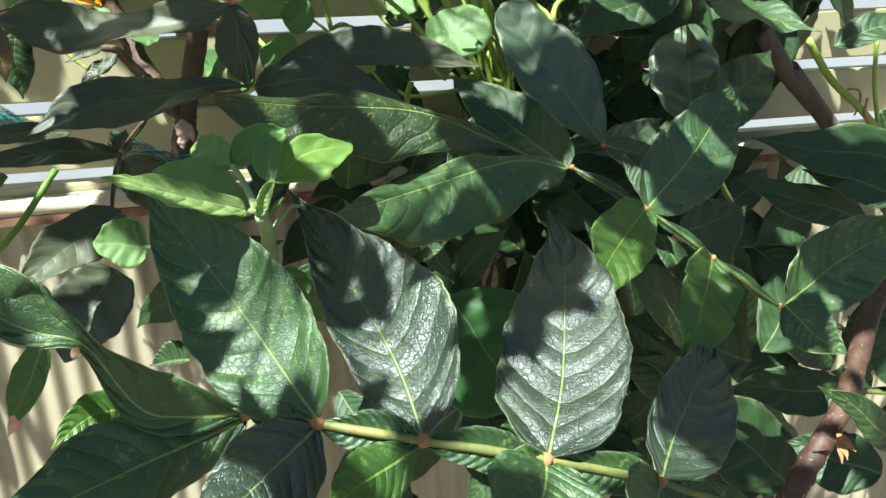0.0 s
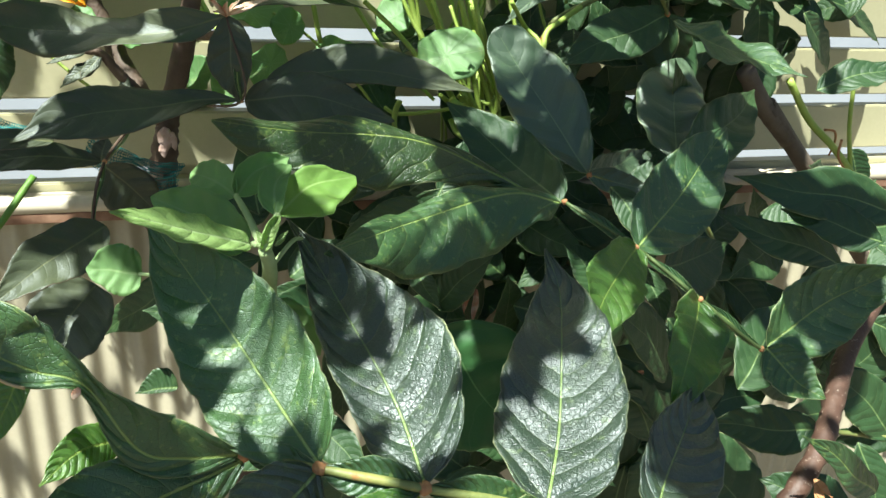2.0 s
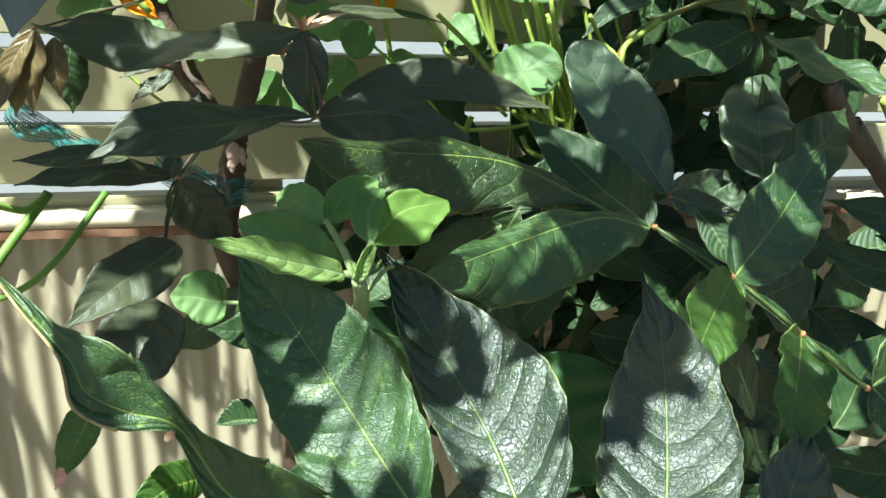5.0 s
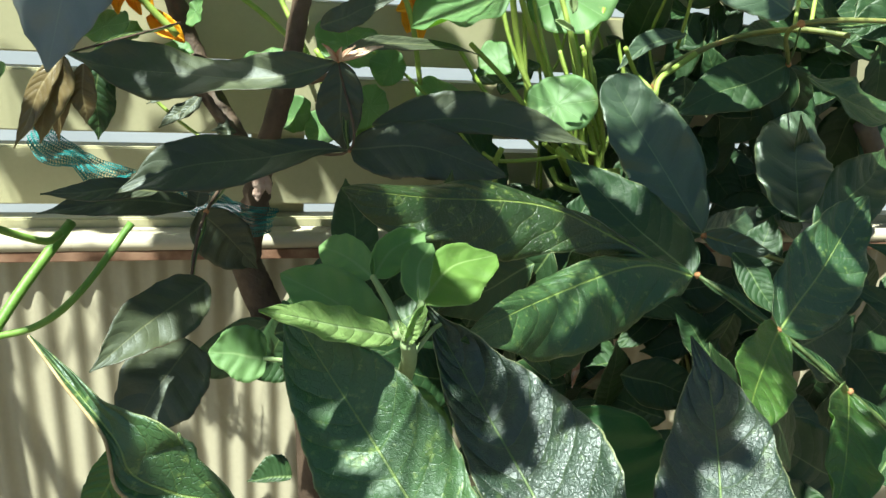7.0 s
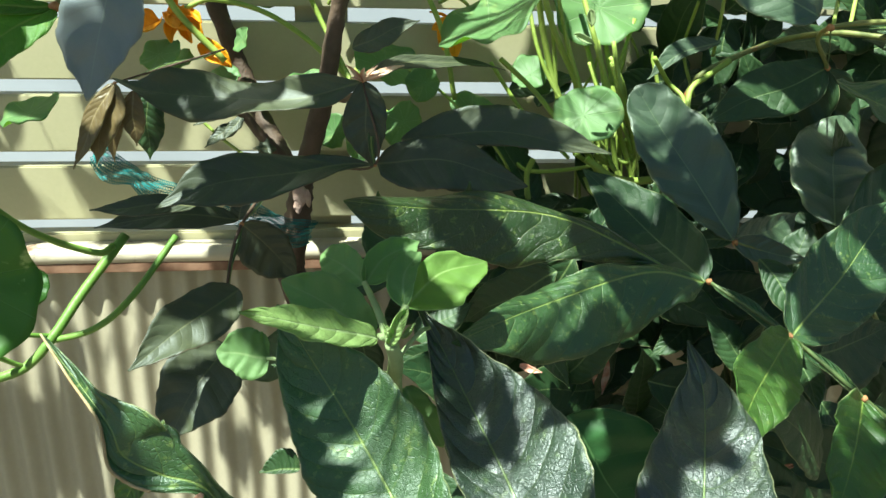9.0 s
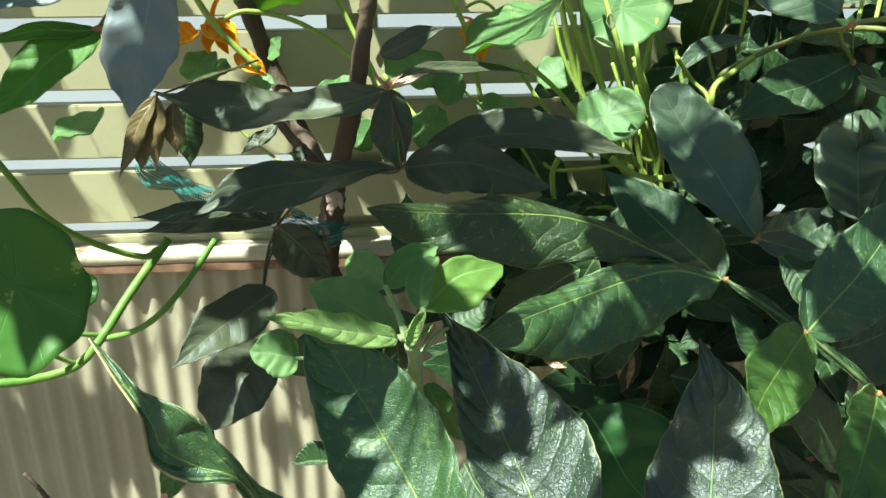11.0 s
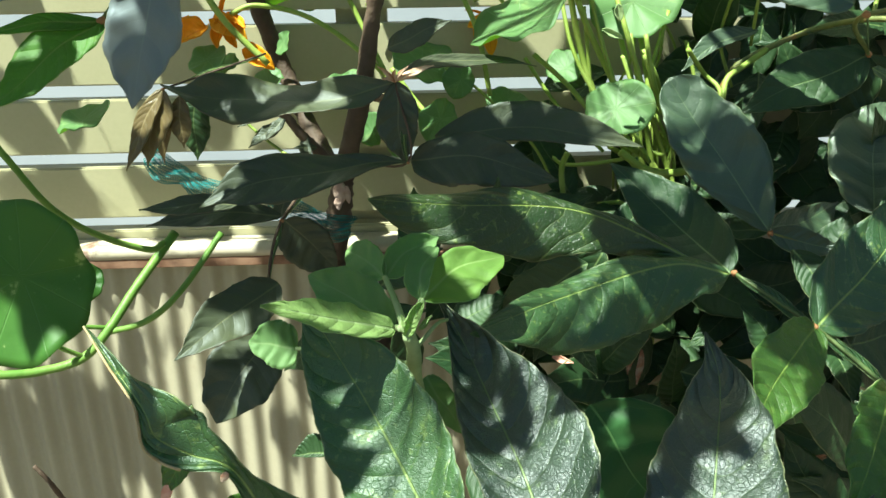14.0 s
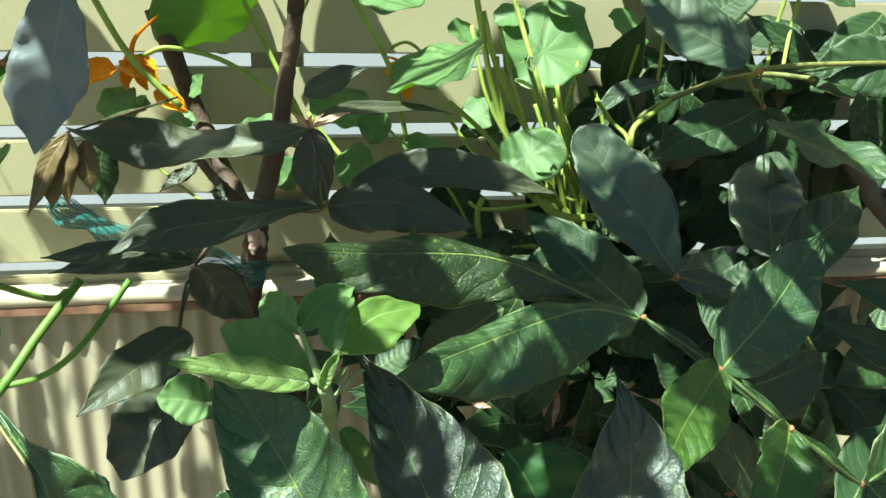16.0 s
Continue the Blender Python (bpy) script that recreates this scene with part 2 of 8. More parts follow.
DARKBARK = plain_material("dark_bark", (0.070, 0.045, 0.030), (0.12, 0.080, 0.055), 30.0, 0.7, 0.6, 220.0, 0.002, dirt=((0.40, 0.27, 0.22), 22.0, 0.66))
SLAT = plain_material("slat_paint", (0.43, 0.40, 0.245), (0.475, 0.44, 0.28), 5.0, 0.55, 0.08, 300.0, 0.0005)
SHEET = plain_material("sheet_paint", (0.395, 0.35, 0.25), (0.445, 0.40, 0.29), 6.0, 0.45, 0.08, 260.0, 0.0005, dirt=((0.36, 0.31, 0.22), 14.0, 0.62))
CAP = plain_material("weathered_cap", (0.48, 0.42, 0.31), (0.56, 0.49, 0.375), 12.0, 0.5, 0.2, 200.0, 0.001, dirt=((0.20, 0.12, 0.08), 26.0, 0.56))
WHITE = plain_material("pale_backdrop", (0.40, 0.43, 0.48), (0.46, 0.49, 0.54), 2.0, 0.8, 0.2)
SOIL = plain_material("soil", (0.10, 0.08, 0.055), (0.17, 0.14, 0.10), 9.0, 0.95, 0.8, 90.0, 0.01)
RUSTY = plain_material("rusty_lip", (0.20, 0.10, 0.06), (0.34, 0.20, 0.13), 40.0, 0.7, 0.3, 200.0, 0.001)
NET = plain_material("teal_net", (0.008, 0.12, 0.12), (0.03, 0.22, 0.21), 90.0, 0.6)
PETAL = leaf_material("orange_petal", (0.88, 0.36, 0.01), (0.92, 0.52, 0.03), (0.75, 0.20, 0.01), 0.5, (0.95, 0.45, 0.02), 0.35, pairs=5.0, relief=0.4, spots=0.0, edge=(0.85, 0.40, 0.03), spec=0.3)
TIP = plain_material("withered_tip", (0.58, 0.25, 0.17), (0.70, 0.40, 0.30), 160.0, 0.6)
RIM = plain_material("withered_rim", (0.30, 0.21, 0.10), (0.46, 0.36, 0.20), 120.0, 0.7, 0.5)
DRY = plain_material("dry_scale", (0.46, 0.20, 0.11), (0.62, 0.48, 0.36), 160.0, 0.7)
SCAR = plain_material("peeled_bark", (0.42, 0.27, 0.22), (0.55, 0.40, 0.34), 120.0, 0.7, 0.5)
STAKE = plain_material("weathered_stake", (0.10, 0.075, 0.053), (0.15, 0.115, 0.085), 25.0, 0.75, 0.5, 180.0, 0.002)


# ---- builders ----
def thing(name, label, category, place=(0, 0, 0), group="", kind=""):
    ob = new(name)
    ob.location = place
    ob.empty_display_size = 0.02
    return tagged(ob, label, category, group, kind)


def mesh_object(name, verts, faces, material, parent=None, label="", smooth=True, uvs=None):
    """A mesh in world places, put under its thing or part."""
    data = bpy.data.meshes.new(name)
    verts = np.asarray(verts, float)
    origin = np.zeros(3)
    if parent is not None:
        origin = np.array(parent.location)
        above = parent.parent
        while above:
            origin = origin + np.array(above.location)
            above = above.parent
    centre = verts.mean(0)
    data.from_pydata((verts - centre).tolist(), [], faces)
    data.materials.append(material)
    if uvs:
        for title, co in uvs:
            layer = data.uv_layers.new(name=title)
            index = np.empty(len(data.loops), np.int32)
            data.loops.foreach_get("vertex_index", index)
            layer.data.foreach_set("uv", np.asarray(co, np.float32)[index].ravel())
    if smooth:
        data.polygons.foreach_set("use_smooth", [True] * len(data.polygons))
    data.update()
    ob = new(name, data)
    ob.parent = parent
    ob.location = (centre - origin).tolist()
    if label:
        tagged(ob, label)
    return ob


def unit(a):
    return a / (np.linalg.norm(a) + 1e-12)


VIEWERS_SIDE = unit(np.array((-0.12, -0.90, 0.42)))


def smooth_line(knots, u):
    """Points at the shares u of the length of a smooth line through the knots."""
    ext = np.vstack([2 * knots[0] - knots[1], knots, 2 * knots[-1] - knots[-2]])
    line = []
    for i in range(len(knots) - 1):
        a, b, c, d = ext[i : i + 4]
        for s in np.linspace(0, 1, 16, endpoint=i == len(knots) - 2):
            line.append(0.5 * (2 * b + (c - a) * s + (2 * a - 5 * b + 4 * c - d) * s * s + (3 * b - a - 3 * c + d) * s**3))
    line = np.array(line)
    far = np.concatenate([[0], np.cumsum(np.linalg.norm(np.diff(line, axis=0), axis=1))])
    return np.stack([np.interp(u * far[-1], far, line[:, k]) for k in range(3)], 1)


# half widths of the curled leaf along its midrib, as shares: lower side, upper side
CURL = np.array([(0, 0.02, 0.02), (0.1, 0.25, 0.50), (0.2, 0.34, 0.78), (0.28, 0.30, 0.85), (0.38, 0.22, 0.50), (0.44, 0.14, 0.22), (0.48, 0.12, 0.20), (0.54, 0.20, 0.55), (0.6, 0.28, 0.85), (0.66, 0.26, 0.95), (0.71, 0.16, 0.80), (0.75, 0.10, 0.45), (0.80, 0.08, 0.22), (0.88, 0.07, 0.16), (1, 0.01, 0.01)])


def leaf(parent, material, base, tip, width, mid=None, roll=0.0, cup=0.05, wave=0.02, waves=2.5, twist=0.0, twist_from=0.25, bend=0.05, seed=0, name="leaflet", nu=30, nv=12, point=1.0, base_full=0.74, peak=0.42, skew=0.0, outline=None):
    """A pointed leaf blade on a bowed midrib, with cupped, waving halves and real thickness."""
    rng = np.random.default_rng(seed + 7)
    b, t = np.array(base), np.array(tip)
    axis = unit(t - b)
    length = np.linalg.norm(t - b)
    side0 = unit(np.cross(axis, VIEWERS_SIDE))
    up0 = np.cross(side0, axis)
    c, s = math.cos(radians(roll)), math.sin(radians(roll)) * (-1 if side0[2] > 0 else 1)
    side0, up0 = c * side0 + s * up0, c * up0 - s * side0
    if mid is None:
        m = (b + t) / 2 + up0 * bend * length
    else:
        m = np.array(mid)
    width = width / math.cos(radians(min(abs(roll), 60)))
    u = np.linspace(0, 1, nu + 1)
    v = np.linspace(-1, 1, nv + 1)
    if m.ndim == 1:
        ctrl = 2 * m - (b + t) / 2
        spine = ((1 - u) ** 2)[:, None] * b + (2 * u * (1 - u))[:, None] * ctrl + (u**2)[:, None] * t
    else:
        spine = smooth_line(np.vstack([b, m, t]), u)
    sway = (0.022 if m.ndim == 1 else 0.006) * np.sin(np.pi * u) * np.sin(2.2 * np.pi * u + rng.uniform(0, 6.28)) * length
    spine = spine + sway[:, None] * side0
    tang = np.gradient(spine, axis=0)
    tang /= np.linalg.norm(tang, axis=1)[:, None]
    peak = peak + rng.uniform(-0.03, 0.04)
    warped = u ** (math.log(0.5) / math.log(peak))
    half = width / 2 * np.sin(np.pi * warped) ** np.where(u < peak, base_full, 0.72 + 0.33 * point)
    drip = np.clip((u - 0.86) / 0.14, 0, 1)
    half = half * (1 - 0.45 * point * drip * (1 - drip) * 4 * 0.6)
    half = np.maximum(half, 0.0004)
    half[0] = 0.0006
    ph = rng.uniform(0, 6.28, 4)
    pts, uv1, uv2 = [], [], []
    run = np.concatenate([[0], np.cumsum(np.linalg.norm(np.diff(spine, axis=0), axis=1))])
    for i in range(nu + 1):
        a = radians(twist) * (u[i] - twist_from)
        sd = side0 - tang[i] * (side0 @ tang[i])
        sd = unit(sd)
        nn = np.cross(sd, tang[i])
        sd, nn = math.cos(a) * sd + math.sin(a) * nn, math.cos(a) * nn - math.sin(a) * sd
        for w in v:
            h = half[i] * (1 + skew * (1 if w > 0 else -1))
            if outline is not None:
                h = width * np.interp(u[i], outline[:, 0], outline[:, 2 if w > 0 else 1])
            edge = 1 + (0.04 * math.sin(9 * u[i] + ph[3] + (2.6 if w > 0 else 0)) + 0.025 * math.sin(21 * u[i] + ph[0] + (2 if w > 0 else 0)) + 0.016 * math.sin(47 * u[i] + ph[1] + (1 if w > 0 else 0)) + 0.010 * math.sin(110 * u[i] + ph[2])) * w * w
            lift = cup * width * (w * w) - 0.012 * width * math.exp(-((w / 0.12) ** 2))
            lift += wave * width * abs(w) ** 1.6 * math.sin(2 * math.pi * waves * u[i] + ph[2] + (1.9 if w > 0 else 0))
            lift += 0.028 * width * math.sin(6.28 * 4.2 * (u[i] - 0.18 * abs(w)) + ph[3]) * (1 - w * w) * abs(w) * 2
            lift += 0.018 * width * abs(w) ** 3 * math.sin(37 * u[i] + ph[1] + 2.2 * w)
            lift *= min(1.0, h / (0.25 * width)) * min(1.0, 0.15 + (1 - u[i]) / 0.2)
            shrink = 1 - 0.35 * min(abs(cup), 0.5) * w * w
            pts.append(spine[i] + sd * (w * h * edge * shrink) + nn * lift)
            uv1.append((u[i], w))
            uv2.append((run[i] + seed * 0.37, w * h))
    k = nv + 1
    faces = [(i * k + j, i * k + j + 1, (i + 1) * k + j + 1, (i + 1) * k + j) for i in range(nu) for j in range(nv)]
    ob = mesh_object(name, pts, faces, material, parent, uvs=(("leaf", uv1), ("metric", uv2)))
    thick = ob.modifiers.new("thickness", "SOLIDIFY")
    thick.thickness, thick.offset = 0.0004, 0.0
    return ob


def crown_shade_leaf(branch, joint, base, tip, width, roll, seed):
    """An unseen overhead leaf placed to cast shade, with its stalk from the branch."""
    verts, faces = tube([joint, [0.5 * (a + b) for a, b in zip(joint, base)], base], 0.0005, 0.0004, 6, 3)
    mesh_object("petiole", verts, faces, STALK, branch)
    leaf(branch, FRESH, base, tip, width * math.cos(radians(roll)), roll=roll, bend=0.02, seed=seed, name="leaf", nu=14, nv=6)


def tube(points, r0, r1, sides=10, per=6, bumpy=0.0, seed=0):
    """A tapering tube through the points: verts and faces."""
    p = np.array(points, float)
    n = len(p)
    ext = np.vstack([2 * p[0] - p[1], p, 2 * p[-1] - p[-2]])
    line = []
    for i in range(n - 1):
        a, b, c, d = ext[i : i + 4]
        for s in np.linspace(0, 1, per, endpoint=False):
            line.append(0.5 * (2 * b + (c - a) * s + (2 * a - 5 * b + 4 * c - d) * s * s + (3 * b - a - 3 * c + d) * s**3))
    line.append(p[-1])
    line = np.array(line)
    tang = np.gradient(line, axis=0)
    rng = np.random.default_rng(seed)
    ref = unit(np.cross(tang[0], (0.3, 0.2, 0.9)))
    verts = []
    for i, q in enumerate(line):
        d = unit(tang[i])
        ref = unit(ref - d * (ref @ d))
        other = np.cross(d, ref)
        r = r0 + (r1 - r0) * i / (len(line) - 1)
        r *= 1 + bumpy * rng.uniform(-1, 1)
        for k in range(sides):
            a = 2 * math.pi * k / sides
            verts.append(q + (ref * math.cos(a) + other * math.sin(a)) * r * (1 + bumpy * 0.6 * rng.uniform(-1, 1)))
    m = len(line)
    faces = [(i * sides + k, i * sides + (k + 1) % sides, (i + 1) * sides + (k + 1) % sides, (i + 1) * sides + k) for i in range(m - 1) for k in range(sides)]
    faces += [tuple(range(sides))[::-1], tuple(range((m - 1) * sides, m * sides))]
    return np.array(verts), faces


def stem(parent, material, points, r0, r1, name="stem"):
    rough = 0.10 if name in ("trunk", "branch", "twig") else 0.03
    verts, faces = tube(points, r0, r1, 12, 8, rough, len(points))
    return mesh_object(name, verts, faces, material, parent)


def rachis(parent, nodes, r, wings=(), skin=None):
    """The common stalk of a compound leaf, with a leafy wing along each stretch and a rusty joint at each node."""
    verts, faces = tube(nodes, r, r * 1.25, 10, 8, 0.06, len(nodes))
    ob = mesh_object("compound_leaf", verts, faces, skin or RACHIS, parent, "compound leaf with paired leaflets on a winged stalk")
    for i, w in enumerate(wings):
        a, b = np.array(nodes[i + 1]), np.array(nodes[i])
        leaf(ob, GREEN, a, b, w, cup=0.12, bend=0.0, seed=i + 100, name="wing", nu=16, nv=8, point=0.0, wave=0.01)
    for i, q in enumerate(nodes[:-1]):
        rng = np.random.default_rng(i)
        bm = bmesh.new()
        bmesh.ops.create_icosphere(bm, subdivisions=2, radius=r * 1.7)
        for w in bm.verts:
            w.co *= 1 + rng.uniform(-0.22, 0.22)
        vs, fs = [x.co[:] for x in bm.verts], [[x.index for x in f.verts] for f in bm.faces]
        bm.free()
        mesh_object("joint", np.array(vs) + np.array(q), fs, NODE_RUST, ob, "rusty brown joint")
    return ob


def round_leaf(parent, material, centre, radius, normal, seed=0, name="leaf"):
    """A shield-shaped leaf: scalloped disc with its stalk joint off the middle, dished and waving."""
    rng = np.random.default_rng(seed + 40)
    n = unit(np.array(normal, float))
    x = unit(np.cross((0.2, 0.1, 1.0), n))
    y = np.cross(n, x)
    a0 = rng.uniform(0, 6.28)
    ph = rng.uniform(0, 6.28, 4)
    rings, spokes = 9, 54
    pts, uv1 = [np.array(centre)], [(0.0, 0.0)]
    for i in range(1, rings + 1):
        rr = i / rings
        for k in range(spokes):
            a = 2 * math.pi * k / spokes
            out = 1 + 0.022 * math.cos(9 * a + ph[0]) * rr + 0.018 * math.sin(5 * a + ph[3]) * rr + 0.05 * math.sin(2 * a + ph[1]) + 0.12 * math.cos(a + a0)
            h = radius * (0.10 * rr**2 + 0.11 * rr**2 * math.sin(3 * a + ph[2]) + 0.05 * rr**3 * math.sin(7 * a + ph[3]) - 0.014 * rr * math.cos(9 * a + ph[0]))
            pts.append(np.array(centre) + (x * math.cos(a) + y * math.sin(a)) * radius * rr * out + n * h)
            uv1.append((k / spokes, rr))
    faces = [(0, 1 + k, 1 + (k + 1) % spokes) for k in range(spokes)]
    for i in range(rings - 1):
        o = 1 + i * spokes
        faces += [(o + k, o + spokes + k, o + spokes + (k + 1) % spokes, o + (k + 1) % spokes) for k in range(spokes)]
    ob = mesh_object(name, pts, faces, material, parent, uvs=(("leaf", uv1),))
    thick = ob.modifiers.new("thickness", "SOLIDIFY")
    thick.thickness, thick.offset = 0.0004, 0.0
    return ob


def box(name, lo, hi, material, parent=None, bevel=0.002, label=""):
    bm = bmesh.new()
    bmesh.ops.create_cube(bm, size=1.0)
    lo, hi = np.array(lo, float), np.array(hi, float)
    for w in bm.verts:
        w.co = Vector((np.array(w.co) + 0.5) * (hi - lo) + lo)
    bmesh.ops.bevel(bm, geom=bm.edges[:], offset=bevel, segments=2, affect="EDGES")
    bm.verts.index_update()
    vs, fs = [x.co[:] for x in bm.verts], [[x.index for x in f.verts] for f in bm.faces]
    bm.free()
    return mesh_object(name, vs, fs, material, parent, label, smooth=False)


# ---- setting ----
def build_ground():
    n, half = 60, 12.0
    xs = np.linspace(-1, 1, n + 1)
    xs = np.sign(xs) * np.abs(xs) ** 2.2 * half
    vs = [(a, b, 0.02 * noise.noise((a * 3, b * 3, 0.0)) + 0.008 * noise.noise((a * 14, b * 14, 2.0))) for a in xs for b in xs]
    k = n + 1
    fs = [(i * k + j, (i + 1) * k + j, (i + 1) * k + j + 1, i * k + j + 1) for i in range(n) for j in range(n)]
    tagged(mesh_object("ground", vs, fs, SOIL), "dry brown garden soil beneath the plants", "ground", kind="structure")


def build_fence():
    fence = thing("wall_north", "slatted fence of beige painted boards with open gaps", "fence", (0, 0.68, 0), kind="structure")
    pitch, gap, z = 0.0555, 0.0112, 0.8705 - 0.0555
    for k in range(20):
        lo, hi = z + gap / 2, z + pitch - gap / 2
        box("slat", (-1.9, 0.672, lo), (2.1, 0.688, hi), SLAT, fence, 0.0012)
        z += pitch
    for x in (-1.23, -0.0355, 1.16):
        box("post", (x - 0.0205, 0.6885, 0.0), (x + 0.0205, 0.73, 2.10), SLAT, fence, 0.002)


def build_sheet():
    sheet = thing("wall_lower", "corrugated cream-painted metal sheet below the slats", "wall", (0, 0.65, 0), kind="structure")
    pitch, amp, top = 0.0205, 0.0027, 0.850
    xs = np.arange(-1.9, 2.1, pitch / 10)
    ys = 0.648 + amp * np.sin(2 * np.pi * xs / pitch)
    rows_z = (0.0, 0.3, 0.6, top)
    vs = [(a, b, c) for c in rows_z for a, b in zip(xs, ys)] + [(a, b + 0.0012, c) for c in rows_z for a, b in zip(xs, ys)]
    n, m = len(xs), len(xs) * len(rows_z)
    fs = [(r * n + i, r * n + i + 1, (r + 1) * n + i + 1, (r + 1) * n + i) for r in range(3) for i in range(n - 1)]
    fs += [tuple(x + m for x in f[::-1]) for f in fs]
    mesh_object("sheet", vs, fs, SHEET, sheet)
    cap = thing("trim", "weathered cream capping along the top of the metal sheet", "trim", (0, 0.65, 0.85), kind="structure")
    bars = [(x, 0.6435 + 0.0006 * math.sin(x * 9), top + 0.006 + 0.0008 * math.sin(x * 5 + 1)) for x in np.arange(-1.9, 2.11, 0.05)]
    vs, fs = tube(bars, 0.0068, 0.0068, 12, 3, 0.03, 5)
    mesh_object("rolled_edge", vs, fs, CAP, cap)
    box("flat_top", (-1.9, 0.6490, top + 0.002), (2.1, 0.6700, top + 0.0085), CAP, cap, 0.001)
    box("lip", (-1.9, 0.6375, top - 0.0065), (2.1, 0.6395, top + 0.0015), RUSTY, cap, 0.0006, "rust-brown lower lip")


def build_beyond():
    # stand-in backdrop that gives the open gaps their pale brightness
    wall = thing("wall_beyond", "pale wall added beyond the fence to brighten its gaps", "wall", (0, 2.4, 0), kind="structure")
    box("render", (-6, 2.4, -0.05), (6, 2.6, 2.6), WHITE, wall, 0.01)


build_ground()
build_fence()
build_sheet()
build_beyond()

def net_strip(parent, points, width):
    """A strip of knotted netting along the points."""
    p = np.array(points, float)
    n, across = 46, 11
    u = np.linspace(0, 1, n)
    line = np.stack([np.interp(u, np.linspace(0, 1, len(p)), p[:, k]) for k in range(3)], 1)
    d = unit(p[-1] - p[0])
    side = unit(np.cross(d, VIEWERS_SIDE))
    front = np.cross(side, d)
    vs = []
    for i in range(n):
        for j in range(across):
            w = j / (across - 1) - 0.5
            squeeze = 0.55 + 0.45 * abs(math.sin(i * 0.11 + 0.6))
            vs.append(line[i] + side * width * (w * squeeze + 0.10 * math.sin(i * 0.21)) + d * (0.0012 if j % 2 else 0) + front * (0.003 * math.sin(i * 0.5 + j * 0.9) + 0.004 * math.cos(w * 5)))
    fs = [(i * across + j, (i + 1) * across + j, (i + 1) * across + j + 1, i * across + j + 1) for i in range(n - 1) for j in range(across - 1)]
    ob = mesh_object("strip", vs, fs, NET, parent, smooth=False)
    wire = ob.modifiers.new("cords", "WIREFRAME")
    wire.thickness = 0.0007
    return ob


# ---- plants ----
tree = thing("young_tree", "young fruit tree with glossy dark green leaves and speckled bark", "tree", (0.2, 0.25, 0.0))
dark_tree = thing("slender_tree", "slender tree with dark bark and dusky grey-green young leaves", "tree", (-0.03, 0.59, 0.0))
shoot = thing("soft_plant", "pale soft-leaved plant with a downy upright stalk", "plant", (0.0, 0.36, 0.0))
nasturtium = thing("nasturtium", "nasturtium with round green leaves, thin stalks and orange flowers", "plant", (0.2, 0.6, 0.0))
net = thing("netting", "torn teal garden netting tied round the slender trunk", "netting", (-0.05, 0.56, 0.88))
stake = thing("garden_stake", "weathered brown wooden garden stake leaning among the leaves", "stake", (0.6, 0.6, 0.0))
trailer = thing("trailing_plant", "trailing plant with a broad round leaf and juicy green stalks", "plant", (-0.3, 0.45, 0.0))

# front compound leaf
front = rachis(tree, [(-0.0139, 0.2565, 0.8887), (0.0106, 0.2428, 0.8887), (0.0463, 0.2326, 0.8822), (0.0912, 0.2271, 0.8696), (0.1356, 0.2220, 0.8543), (0.1700, 0.2120, 0.8419)], 0.0016, wings=(0.012, 0.016, 0.017, 0.017, 0.014))
leaf(front, DRY, (-0.0618, 0.2430, 0.9299), (-0.0641, 0.2430, 0.9263), 0.0026, seed=32, name='withered_spot', nu=8, nv=4, point=0.0)
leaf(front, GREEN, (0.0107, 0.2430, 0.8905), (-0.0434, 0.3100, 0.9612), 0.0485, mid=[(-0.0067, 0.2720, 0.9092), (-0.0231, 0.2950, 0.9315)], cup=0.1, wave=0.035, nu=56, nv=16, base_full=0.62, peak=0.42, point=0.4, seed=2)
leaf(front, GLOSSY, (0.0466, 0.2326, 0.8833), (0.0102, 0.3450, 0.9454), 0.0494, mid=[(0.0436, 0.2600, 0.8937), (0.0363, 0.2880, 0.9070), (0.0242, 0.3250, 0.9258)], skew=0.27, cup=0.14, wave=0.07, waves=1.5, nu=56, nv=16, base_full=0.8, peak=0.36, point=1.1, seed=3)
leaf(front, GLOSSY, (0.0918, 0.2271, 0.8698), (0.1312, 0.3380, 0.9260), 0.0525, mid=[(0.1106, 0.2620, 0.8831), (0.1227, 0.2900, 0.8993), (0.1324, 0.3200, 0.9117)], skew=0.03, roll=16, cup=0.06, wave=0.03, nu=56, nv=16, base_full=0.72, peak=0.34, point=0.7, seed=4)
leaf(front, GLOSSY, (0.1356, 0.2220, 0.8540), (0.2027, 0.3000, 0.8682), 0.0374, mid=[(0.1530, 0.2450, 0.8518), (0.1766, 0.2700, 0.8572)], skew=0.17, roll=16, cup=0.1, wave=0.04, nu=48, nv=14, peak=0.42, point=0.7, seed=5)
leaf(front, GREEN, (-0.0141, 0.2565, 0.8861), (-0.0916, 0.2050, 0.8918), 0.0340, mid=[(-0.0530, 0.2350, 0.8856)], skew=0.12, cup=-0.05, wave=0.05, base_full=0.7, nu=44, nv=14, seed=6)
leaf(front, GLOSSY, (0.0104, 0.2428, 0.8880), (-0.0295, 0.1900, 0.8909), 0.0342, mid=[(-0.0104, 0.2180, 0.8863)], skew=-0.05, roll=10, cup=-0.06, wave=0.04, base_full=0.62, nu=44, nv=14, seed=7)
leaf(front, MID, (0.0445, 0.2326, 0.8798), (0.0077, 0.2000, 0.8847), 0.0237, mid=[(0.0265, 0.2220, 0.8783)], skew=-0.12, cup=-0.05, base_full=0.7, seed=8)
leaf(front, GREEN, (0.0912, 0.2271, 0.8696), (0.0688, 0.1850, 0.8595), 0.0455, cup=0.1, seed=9)
